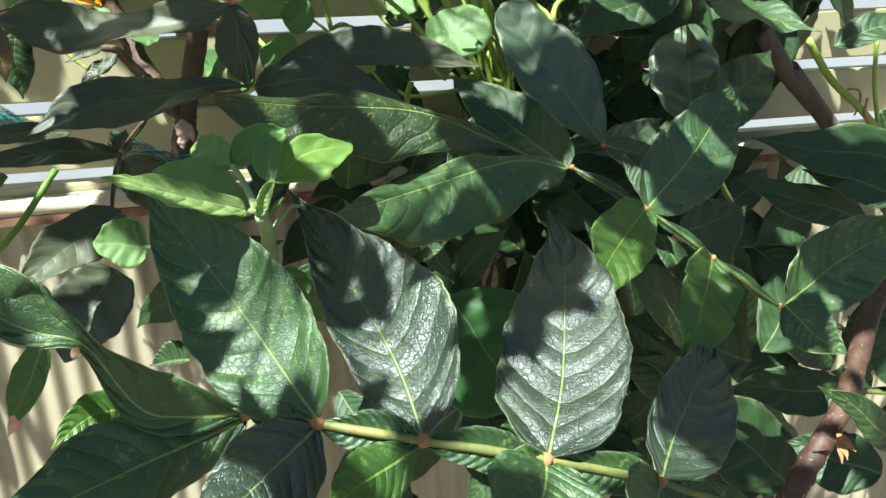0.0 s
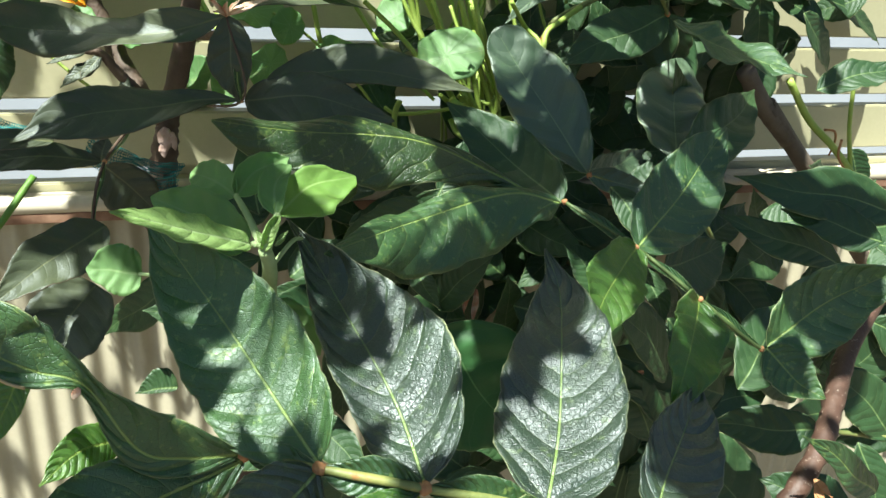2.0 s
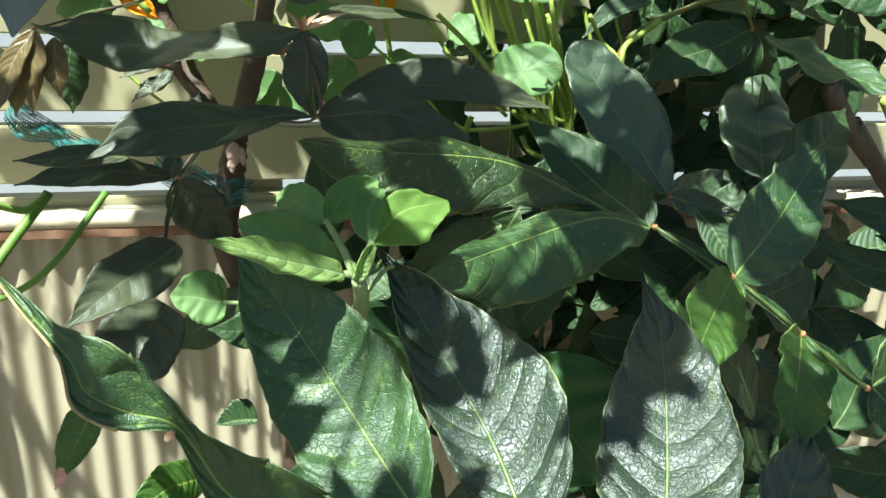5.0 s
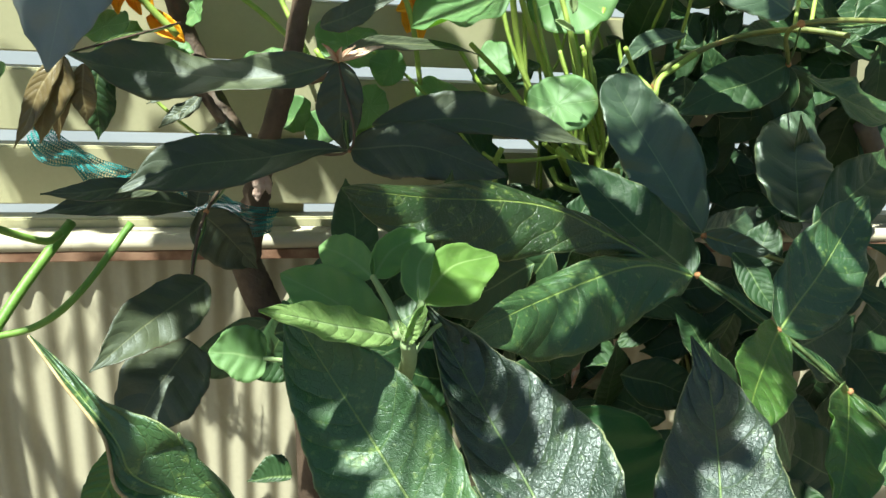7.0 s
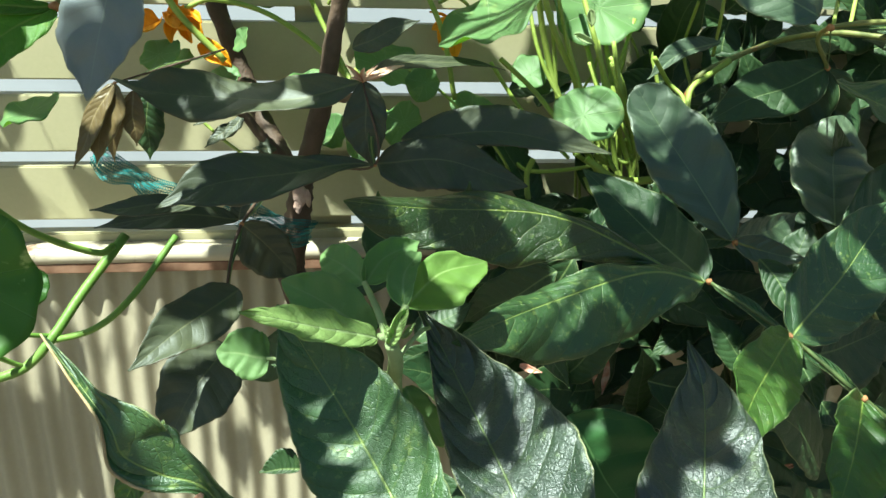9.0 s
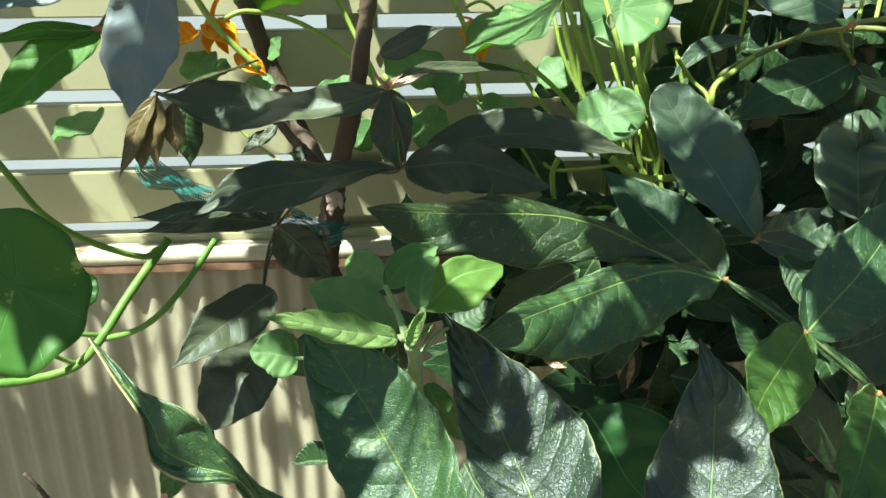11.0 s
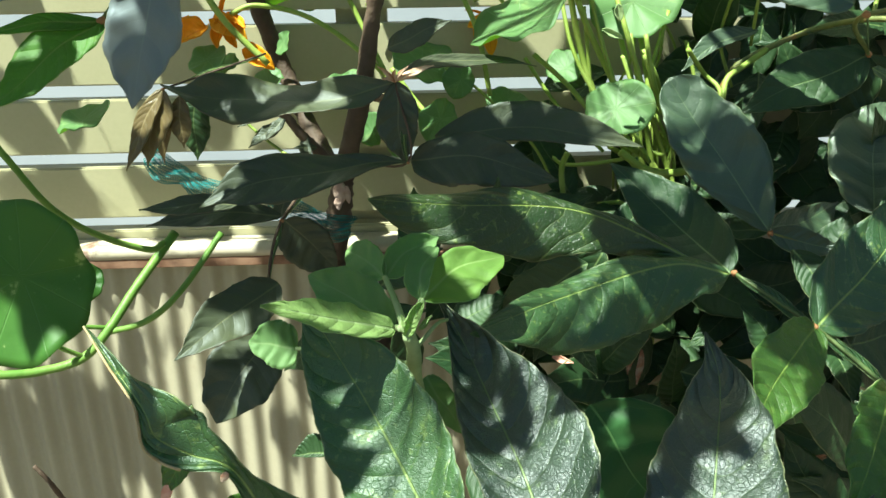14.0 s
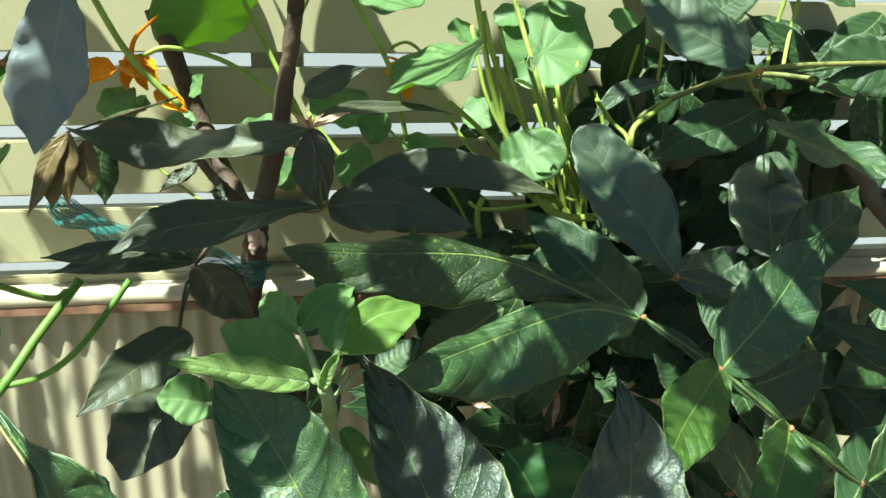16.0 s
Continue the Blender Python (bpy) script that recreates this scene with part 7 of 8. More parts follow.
crown_shade_leaf(crown, (-0.301, 0.297, 1.427), (-0.245, 0.293, 1.431), (-0.272, 0.309, 1.440), 0.013, 35, 84)
crown_shade_leaf(crown, (-0.301, 0.297, 1.427), (-0.288, 0.313, 1.341), (-0.331, 0.242, 1.350), 0.033, 30, 104)
crown_shade_leaf(crown, (-0.301, 0.297, 1.427), (-0.349, 0.410, 1.397), (-0.286, 0.345, 1.361), 0.042, 45, 129)
crown_shade_leaf(crown, (-0.301, 0.297, 1.427), (-0.265, 0.403, 1.451), (-0.300, 0.398, 1.453), 0.015, 30, 133)
crown_shade_leaf(crown, (-0.301, 0.297, 1.427), (-0.348, 0.286, 1.434), (-0.349, 0.339, 1.413), 0.024, 50, 143)
crown = stem(dark_tree, DARKBARK, [(0.020, 0.360, 1.660), (-0.093, 0.415, 1.544), (-0.207, 0.469, 1.348)], 0.003, 0.0015, 'branch')
crown_shade_leaf(crown, (-0.207, 0.469, 1.348), (-0.187, 0.414, 1.340), (-0.238, 0.408, 1.320), 0.024, 30, 830)
crown_shade_leaf(crown, (-0.207, 0.469, 1.348), (-0.133, 0.438, 1.263), (-0.094, 0.459, 1.284), 0.024, 30, 831)
crown_shade_leaf(crown, (-0.207, 0.469, 1.348), (-0.222, 0.371, 1.343), (-0.192, 0.331, 1.342), 0.025, 30, 837)
crown_shade_leaf(crown, (-0.207, 0.469, 1.348), (-0.111, 0.395, 1.360), (-0.096, 0.346, 1.351), 0.025, 30, 682)
crown_shade_leaf(crown, (-0.207, 0.469, 1.348), (-0.187, 0.414, 1.340), (-0.238, 0.408, 1.320), 0.024, 30, 683)
crown_shade_leaf(crown, (-0.207, 0.469, 1.348), (-0.222, 0.371, 1.343), (-0.192, 0.331, 1.342), 0.025, 30, 503)
crown_shade_leaf(crown, (-0.207, 0.469, 1.348), (-0.205, 0.365, 1.296), (-0.196, 0.336, 1.291), 0.013, 30, 677)
crown_shade_leaf(crown, (-0.207, 0.469, 1.348), (-0.259, 0.361, 1.307), (-0.261, 0.310, 1.291), 0.022, 30, 679)
crown_shade_leaf(crown, (-0.207, 0.469, 1.348), (-0.164, 0.402, 1.260), (-0.136, 0.386, 1.266), 0.014, 30, 683)
crown_shade_leaf(crown, (-0.207, 0.469, 1.348), (-0.206, 0.384, 1.326), (-0.210, 0.352, 1.316), 0.015, 30, 571)
crown_shade_leaf(crown, (-0.207, 0.469, 1.348), (-0.226, 0.431, 1.307), (-0.252, 0.452, 1.305), 0.015, 30, 523)
crown_shade_leaf(crown, (-0.207, 0.469, 1.348), (-0.193, 0.433, 1.298), (-0.163, 0.432, 1.309), 0.016, 30, 995)
crown_shade_leaf(crown, (-0.207, 0.469, 1.348), (-0.235, 0.326, 1.243), (-0.255, 0.299, 1.228), 0.017, 30, 867)
crown_shade_leaf(crown, (-0.207, 0.469, 1.348), (-0.134, 0.451, 1.320), (-0.127, 0.383, 1.302), 0.046, 35, 744)
crown_shade_leaf(crown, (-0.207, 0.469, 1.348), (-0.176, 0.388, 1.349), (-0.081, 0.379, 1.363), 0.042, 56, 2)
crown_shade_leaf(crown, (-0.207, 0.469, 1.348), (-0.203, 0.379, 1.273), (-0.102, 0.392, 1.266), 0.046, 45, 8)
crown_shade_leaf(crown, (-0.207, 0.469, 1.348), (-0.160, 0.463, 1.308), (-0.065, 0.494, 1.332), 0.047, 43, 20)
crown_shade_leaf(crown, (-0.207, 0.469, 1.348), (-0.176, 0.522, 1.392), (-0.251, 0.560, 1.413), 0.035, 55, 29)
crown_shade_leaf(crown, (-0.207, 0.469, 1.348), (-0.289, 0.471, 1.384), (-0.243, 0.543, 1.386), 0.036, 33, 31)
crown_shade_leaf(crown, (-0.207, 0.469, 1.348), (-0.243, 0.398, 1.381), (-0.232, 0.426, 1.388), 0.013, 53, 60)
crown_shade_leaf(crown, (-0.207, 0.469, 1.348), (-0.187, 0.515, 1.352), (-0.208, 0.427, 1.374), 0.038, 39, 62)
crown_shade_leaf(crown, (-0.207, 0.469, 1.348), (-0.211, 0.425, 1.254), (-0.214, 0.466, 1.254), 0.018, 39, 68)
crown_shade_leaf(crown, (-0.207, 0.469, 1.348), (-0.232, 0.386, 1.223), (-0.298, 0.369, 1.213), 0.030, 32, 79)
crown_shade_leaf(crown, (-0.207, 0.469, 1.348), (-0.218, 0.416, 1.285), (-0.290, 0.424, 1.258), 0.035, 52, 83)
crown_shade_leaf(crown, (-0.207, 0.469, 1.348), (-0.192, 0.523, 1.437), (-0.139, 0.500, 1.451), 0.026, 39, 95)
crown_shade_leaf(crown, (-0.207, 0.469, 1.348), (-0.251, 0.487, 1.371), (-0.326, 0.541, 1.377), 0.042, 59, 97)
crown_shade_leaf(crown, (-0.207, 0.469, 1.348), (-0.225, 0.527, 1.457), (-0.286, 0.541, 1.438), 0.025, 32, 99)
crown_shade_leaf(crown, (-0.207, 0.469, 1.348), (-0.251, 0.458, 1.280), (-0.233, 0.443, 1.269), 0.010, 51, 105)
crown_shade_leaf(crown, (-0.207, 0.469, 1.348), (-0.215, 0.394, 1.408), (-0.175, 0.477, 1.368), 0.045, 53, 109)
crown_shade_leaf(crown, (-0.207, 0.469, 1.348), (-0.112, 0.586, 1.196), (-0.147, 0.586, 1.191), 0.014, 55, 125)
crown_shade_leaf(crown, (-0.207, 0.469, 1.348), (-0.282, 0.486, 1.233), (-0.255, 0.516, 1.222), 0.017, 35, 144)
crown_shade_leaf(crown, (-0.207, 0.469, 1.348), (-0.166, 0.456, 1.185), (-0.161, 0.477, 1.188), 0.009, 35, 146)
crown_shade_leaf(crown, (-0.207, 0.469, 1.348), (-0.297, 0.529, 1.398), (-0.259, 0.530, 1.399), 0.016, 49, 153)
crown = stem(dark_tree, DARKBARK, [(0.020, 0.360, 1.660), (0.116, 0.386, 1.526), (0.212, 0.412, 1.312)], 0.003, 0.0015, 'branch')
crown_shade_leaf(crown, (0.212, 0.412, 1.312), (0.148, 0.401, 1.427), (0.179, 0.411, 1.441), 0.018, 30, 678)
crown_shade_leaf(crown, (0.212, 0.412, 1.312), (0.129, 0.443, 1.301), (0.086, 0.417, 1.278), 0.023, 30, 697)
crown_shade_leaf(crown, (0.212, 0.412, 1.312), (0.095, 0.453, 1.261), (0.084, 0.429, 1.250), 0.011, 30, 488)
crown_shade_leaf(crown, (0.212, 0.412, 1.312), (0.148, 0.401, 1.427), (0.179, 0.411, 1.441), 0.018, 30, 489)
crown_shade_leaf(crown, (0.212, 0.412, 1.312), (0.170, 0.357, 1.351), (0.156, 0.307, 1.331), 0.022, 30, 511)
crown_shade_leaf(crown, (0.212, 0.412, 1.312), (0.208, 0.485, 1.398), (0.182, 0.516, 1.398), 0.016, 30, 512)
crown_shade_leaf(crown, (0.212, 0.412, 1.312), (0.185, 0.349, 1.385), (0.162, 0.323, 1.369), 0.017, 30, 513)
crown_shade_leaf(crown, (0.212, 0.412, 1.312), (0.133, 0.464, 1.238), (0.096, 0.457, 1.222), 0.019, 30, 514)
crown_shade_leaf(crown, (0.212, 0.412, 1.312), (0.194, 0.394, 1.319), (0.146, 0.428, 1.312), 0.026, 30, 515)
crown_shade_leaf(crown, (0.212, 0.412, 1.312), (0.242, 0.500, 1.307), (0.214, 0.511, 1.301), 0.015, 30, 516)
crown_shade_leaf(crown, (0.212, 0.412, 1.312), (0.148, 0.466, 1.368), (0.114, 0.503, 1.366), 0.023, 30, 1036)
crown_shade_leaf(crown, (0.212, 0.412, 1.312), (0.172, 0.386, 1.385), (0.140, 0.345, 1.361), 0.028, 30, 1040)
crown_shade_leaf(crown, (0.212, 0.412, 1.312), (0.129, 0.383, 1.281), (0.108, 0.408, 1.281), 0.013, 30, 816)
crown_shade_leaf(crown, (0.212, 0.412, 1.312), (0.148, 0.466, 1.368), (0.114, 0.503, 1.366), 0.023, 30, 825)
crown_shade_leaf(crown, (0.212, 0.412, 1.312), (0.172, 0.386, 1.385), (0.140, 0.345, 1.361), 0.028, 30, 829)
crown_shade_leaf(crown, (0.212, 0.412, 1.312), (0.198, 0.470, 1.362), (0.158, 0.479, 1.350), 0.017, 30, 833)
crown_shade_leaf(crown, (0.212, 0.412, 1.312), (0.149, 0.313, 1.338), (0.110, 0.306, 1.322), 0.018, 30, 840)
crown_shade_leaf(crown, (0.212, 0.412, 1.312), (0.188, 0.374, 1.325), (0.146, 0.414, 1.322), 0.028, 30, 811)
crown_shade_leaf(crown, (0.212, 0.412, 1.312), (0.172, 0.386, 1.385), (0.140, 0.345, 1.361), 0.028, 30, 777)
crown_shade_leaf(crown, (0.212, 0.412, 1.312), (0.114, 0.398, 1.319), (0.099, 0.370, 1.305), 0.013, 30, 654)
crown_shade_leaf(crown, (0.212, 0.412, 1.312), (0.163, 0.414, 1.385), (0.131, 0.373, 1.361), 0.028, 30, 658)
crown_shade_leaf(crown, (0.212, 0.412, 1.312), (0.148, 0.466, 1.368), (0.114, 0.503, 1.366), 0.023, 30, 573)
crown_shade_leaf(crown, (0.212, 0.412, 1.312), (0.299, 0.531, 1.229), (0.315, 0.581, 1.249), 0.023, 30, 580)
crown_shade_leaf(crown, (0.212, 0.412, 1.312), (0.330, 0.539, 1.242), (0.297, 0.580, 1.242), 0.024, 30, 581)
crown_shade_leaf(crown, (0.212, 0.412, 1.312), (0.209, 0.426, 1.331), (0.179, 0.410, 1.316), 0.017, 30, 520)
crown_shade_leaf(crown, (0.212, 0.412, 1.312), (0.125, 0.406, 1.340), (0.073, 0.430, 1.328), 0.025, 30, 1006)
crown_shade_leaf(crown, (0.212, 0.412, 1.312), (0.203, 0.468, 1.293), (0.185, 0.512, 1.300), 0.024, 30, 1009)
crown_shade_leaf(crown, (0.212, 0.412, 1.312), (0.172, 0.470, 1.399), (0.184, 0.493, 1.410), 0.014, 30, 871)
crown_shade_leaf(crown, (0.212, 0.412, 1.312), (0.130, 0.322, 1.249), (0.125, 0.291, 1.238), 0.015, 30, 873)
crown_shade_leaf(crown, (0.212, 0.412, 1.312), (0.125, 0.348, 1.346), (0.064, 0.346, 1.324), 0.043, 35, 736)
crown_shade_leaf(crown, (0.212, 0.412, 1.312), (0.138, 0.350, 1.417), (0.130, 0.424, 1.436), 0.042, 35, 737)
crown_shade_leaf(crown, (0.212, 0.412, 1.312), (0.179, 0.379, 1.431), (0.140, 0.402, 1.424), 0.029, 35, 738)
crown_shade_leaf(crown, (0.212, 0.412, 1.312), (0.168, 0.463, 1.396), (0.188, 0.500, 1.413), 0.030, 35, 749)
crown_shade_leaf(crown, (0.212, 0.412, 1.312), (0.157, 0.321, 1.357), (0.248, 0.305, 1.369), 0.039, 31, 18)
crown_shade_leaf(crown, (0.212, 0.412, 1.312), (0.215, 0.384, 1.234), (0.152, 0.396, 1.224), 0.029, 38, 33)
crown_shade_leaf(crown, (0.212, 0.412, 1.312), (0.329, 0.455, 1.376), (0.230, 0.457, 1.396), 0.046, 41, 44)
crown_shade_leaf(crown, (0.212, 0.412, 1.312), (0.339, 0.401, 1.359), (0.245, 0.400, 1.315), 0.043, 30, 67)
crown_shade_leaf(crown, (0.212, 0.412, 1.312), (0.153, 0.348, 1.273), (0.164, 0.246, 1.283), 0.040, 58, 72)
crown_shade_leaf(crown, (0.212, 0.412, 1.312), (0.239, 0.602, 1.174), (0.180, 0.624, 1.173), 0.028, 30, 75)
crown_shade_leaf(crown, (0.212, 0.412, 1.312), (0.235, 0.330, 1.259), (0.320, 0.323, 1.277), 0.039, 35, 78)
crown_shade_leaf(crown, (0.212, 0.412, 1.312), (0.126, 0.490, 1.365), (0.218, 0.467, 1.383), 0.040, 36, 89)
crown_shade_leaf(crown, (0.212, 0.412, 1.312), (0.153, 0.387, 1.434), (0.165, 0.295, 1.430), 0.038, 38, 102)
crown_shade_leaf(crown, (0.212, 0.412, 1.312), (0.451, 0.510, 1.213), (0.408, 0.592, 1.240), 0.043, 58, 107)
crown_shade_leaf(crown, (0.212, 0.412, 1.312), (0.152, 0.529, 1.433), (0.215, 0.481, 1.395), 0.035, 33, 113)
crown_shade_leaf(crown, (0.212, 0.412, 1.312), (0.240, 0.345, 1.446), (0.219, 0.317, 1.445), 0.014, 30, 116)
crown_shade_leaf(crown, (0.212, 0.412, 1.312), (0.193, 0.307, 1.216), (0.145, 0.286, 1.201), 0.024, 37, 118)
crown_shade_leaf(crown, (0.212, 0.412, 1.312), (0.242, 0.256, 1.295), (0.167, 0.303, 1.301), 0.035, 54, 120)
crown_shade_leaf(crown, (0.212, 0.412, 1.312), (0.391, 0.446, 1.173), (0.445, 0.493, 1.192), 0.028, 32, 148)
crown = stem(dark_tree, DARKBARK, [(0.020, 0.360, 1.660), (0.009, 0.412, 1.556), (-0.002, 0.463, 1.372)], 0.003, 0.0015, 'branch')
crown_shade_leaf(crown, (-0.002, 0.463, 1.372), (0.040, 0.386, 1.260), (0.007, 0.380, 1.247), 0.014, 30, 829)
crown_shade_leaf(crown, (-0.002, 0.463, 1.372), (0.059, 0.399, 1.348), (0.086, 0.419, 1.363), 0.015, 30, 840)
crown_shade_leaf(crown, (-0.002, 0.463, 1.372), (0.040, 0.386, 1.260), (0.007, 0.380, 1.247), 0.014, 30, 679)
crown_shade_leaf(crown, (-0.002, 0.463, 1.372), (-0.050, 0.444, 1.286), (-0.081, 0.456, 1.278), 0.015, 30, 680)
crown_shade_leaf(crown, (-0.002, 0.463, 1.372), (-0.043, 0.420, 1.383), (-0.042, 0.385, 1.373), 0.018, 30, 681)
crown_shade_leaf(crown, (-0.002, 0.463, 1.372), (0.090, 0.449, 1.419), (0.113, 0.468, 1.433), 0.016, 30, 692)
crown_shade_leaf(crown, (-0.002, 0.463, 1.372), (0.084, 0.466, 1.453), (0.122, 0.457, 1.464), 0.020, 30, 693)
crown_shade_leaf(crown, (-0.002, 0.463, 1.372), (0.057, 0.362, 1.449), (0.080, 0.330, 1.448), 0.017, 30, 487)
crown_shade_leaf(crown, (-0.002, 0.463, 1.372), (-0.050, 0.589, 1.257), (-0.053, 0.638, 1.271), 0.020, 30, 493)
crown_shade_leaf(crown, (-0.002, 0.463, 1.372), (-0.012, 0.470, 1.270), (-0.029, 0.436, 1.254), 0.020, 30, 505)
crown_shade_leaf(crown, (-0.002, 0.463, 1.372), (-0.001, 0.383, 1.474), (0.028, 0.369, 1.480), 0.013, 30, 506)
crown_shade_leaf(crown, (-0.002, 0.463, 1.372), (0.117, 0.370, 1.500), (0.115, 0.335, 1.489), 0.016, 30, 509)
crown_shade_leaf(crown, (-0.002, 0.463, 1.372), (0.084, 0.466, 1.453), (0.122, 0.457, 1.464), 0.020, 30, 510)
crown_shade_leaf(crown, (-0.002, 0.463, 1.372), (-0.082, 0.423, 1.379), (-0.116, 0.424, 1.367), 0.014, 30, 1032)
crown_shade_leaf(crown, (-0.002, 0.463, 1.372), (-0.112, 0.387, 1.412), (-0.122, 0.362, 1.401), 0.013, 30, 1033)
crown_shade_leaf(crown, (-0.002, 0.463, 1.372), (-0.050, 0.589, 1.257), (-0.053, 0.638, 1.271), 0.020, 30, 1034)
crown_shade_leaf(crown, (-0.002, 0.463, 1.372), (-0.020, 0.409, 1.276), (0.020, 0.366, 1.278), 0.023, 30, 1042)
crown_shade_leaf(crown, (-0.002, 0.463, 1.372), (0.117, 0.370, 1.500), (0.115, 0.335, 1.489), 0.016, 30, 1044)
crown_shade_leaf(crown, (-0.002, 0.463, 1.372), (0.084, 0.466, 1.453), (0.122, 0.457, 1.464), 0.020, 30, 1045)
crown_shade_leaf(crown, (-0.002, 0.463, 1.372), (0.045, 0.392, 1.458), (0.083, 0.384, 1.469), 0.016, 30, 1048)
crown_shade_leaf(crown, (-0.002, 0.463, 1.372), (0.016, 0.362, 1.492), (0.057, 0.373, 1.509), 0.019, 30, 817)
crown_shade_leaf(crown, (-0.002, 0.463, 1.372), (-0.082, 0.403, 1.381), (-0.106, 0.421, 1.377), 0.013, 30, 818)
crown_shade_leaf(crown, (-0.002, 0.463, 1.372), (-0.082, 0.423, 1.379), (-0.116, 0.424, 1.367), 0.014, 30, 819)
crown_shade_leaf(crown, (-0.002, 0.463, 1.372), (-0.042, 0.370, 1.406), (-0.036, 0.335, 1.398), 0.015, 30, 831)
crown_shade_leaf(crown, (-0.002, 0.463, 1.372), (0.125, 0.397, 1.480), (0.152, 0.368, 1.481), 0.018, 30, 828)
crown_shade_leaf(crown, (-0.002, 0.463, 1.372), (-0.071, 0.508, 1.272), (-0.096, 0.477, 1.254), 0.017, 30, 830)
crown_shade_leaf(crown, (-0.002, 0.463, 1.372), (-0.082, 0.403, 1.381), (-0.106, 0.421, 1.377), 0.013, 30, 655)
crown_shade_leaf(crown, (-0.002, 0.463, 1.372), (0.126, 0.430, 1.500), (0.124, 0.395, 1.489), 0.016, 30, 659)
crown_shade_leaf(crown, (-0.002, 0.463, 1.372), (0.040, 0.386, 1.260), (0.007, 0.380, 1.247), 0.014, 30, 569)
crown_shade_leaf(crown, (-0.002, 0.463, 1.372), (-0.047, 0.411, 1.282), (-0.082, 0.420, 1.272), 0.018, 30, 578)
crown_shade_leaf(crown, (-0.002, 0.463, 1.372), (-0.050, 0.448, 1.270), (-0.067, 0.414, 1.254), 0.020, 30, 579)
crown_shade_leaf(crown, (-0.002, 0.463, 1.372), (-0.060, 0.415, 1.287), (-0.097, 0.459, 1.288), 0.026, 30, 522)
crown_shade_leaf(crown, (-0.002, 0.463, 1.372), (-0.071, 0.467, 1.249), (-0.115, 0.438, 1.224), 0.022, 30, 524)
crown_shade_leaf(crown, (-0.002, 0.463, 1.372), (0.079, 0.492, 1.454), (0.125, 0.457, 1.460), 0.029, 30, 531)
crown_shade_leaf(crown, (-0.002, 0.463, 1.372), (-0.027, 0.328, 1.394), (-0.011, 0.302, 1.392), 0.014, 30, 863)
crown_shade_leaf(crown, (-0.002, 0.463, 1.372), (-0.072, 0.392, 1.455), (-0.121, 0.378, 1.433), 0.029, 35, 801)
crown_shade_leaf(crown, (-0.002, 0.463, 1.372), (-0.040, 0.425, 1.274), (-0.085, 0.457, 1.268), 0.036, 35, 741)
crown_shade_leaf(crown, (-0.002, 0.463, 1.372), (-0.044, 0.391, 1.436), (-0.087, 0.388, 1.420), 0.031, 35, 742)
crown_shade_leaf(crown, (-0.002, 0.463, 1.372), (0.007, 0.435, 1.239), (-0.079, 0.387, 1.213), 0.044, 41, 12)
crown_shade_leaf(crown, (-0.002, 0.463, 1.372), (-0.093, 0.507, 1.348), (-0.056, 0.600, 1.356), 0.044, 50, 21)
crown_shade_leaf(crown, (-0.002, 0.463, 1.372), (0.124, 0.368, 1.345), (0.052, 0.426, 1.307), 0.045, 42, 24)
crown_shade_leaf(crown, (-0.002, 0.463, 1.372), (-0.046, 0.548, 1.196), (-0.082, 0.633, 1.216), 0.043, 45, 49)
crown_shade_leaf(crown, (-0.002, 0.463, 1.372), (-0.017, 0.327, 1.396), (-0.089, 0.296, 1.384), 0.033, 41, 54)
crown_shade_leaf(crown, (-0.002, 0.463, 1.372), (0.050, 0.539, 1.467), (-0.033, 0.541, 1.446), 0.039, 60, 58)
crown_shade_leaf(crown, (-0.002, 0.463, 1.372), (-0.016, 0.532, 1.397), (-0.088, 0.567, 1.370), 0.037, 48, 76)
crown_shade_leaf(crown, (-0.002, 0.463, 1.372), (0.044, 0.578, 1.274), (0.059, 0.492, 1.231), 0.040, 59, 87)
crown_shade_leaf(crown, (-0.002, 0.463, 1.372), (0.079, 0.344, 1.338), (0.021, 0.412, 1.350), 0.041, 51, 94)
crown_shade_leaf(crown, (-0.002, 0.463, 1.372), (-0.080, 0.609, 1.232), (0.010, 0.621, 1.197), 0.045, 40, 119)
crown_shade_leaf(crown, (-0.002, 0.463, 1.372), (-0.049, 0.341, 1.304), (-0.070, 0.438, 1.310), 0.044, 38, 123)
crown_shade_leaf(crown, (-0.002, 0.463, 1.372), (-0.139, 0.475, 1.411), (-0.050, 0.484, 1.381), 0.039, 52, 127)
crown_shade_leaf(crown, (-0.002, 0.463, 1.372), (0.028, 0.442, 1.432), (0.005, 0.442, 1.423), 0.011, 43, 134)
crown_shade_leaf(crown, (-0.002, 0.463, 1.372), (0.064, 0.426, 1.314), (0.041, 0.443, 1.312), 0.012, 46, 139)
crown_shade_leaf(crown, (-0.002, 0.463, 1.372), (0.082, 0.568, 1.388), (0.128, 0.492, 1.368), 0.039, 31, 142)
crown = stem(dark_tree, DARKBARK, [(0.020, 0.360, 1.660), (-0.002, 0.299, 1.495), (-0.024, 0.238, 1.250)], 0.003, 0.0015, 'branch')
crown_shade_leaf(crown, (-0.024, 0.238, 1.250), (-0.081, 0.256, 1.371), (-0.103, 0.279, 1.370), 0.014, 30, 827)
crown_shade_leaf(crown, (-0.024, 0.238, 1.250), (-0.035, 0.240, 1.311), (-0.000, 0.261, 1.329), 0.021, 30, 828)
crown_shade_leaf(crown, (-0.024, 0.238, 1.250), (-0.022, 0.262, 1.245), (-0.052, 0.246, 1.229), 0.016, 30, 832)
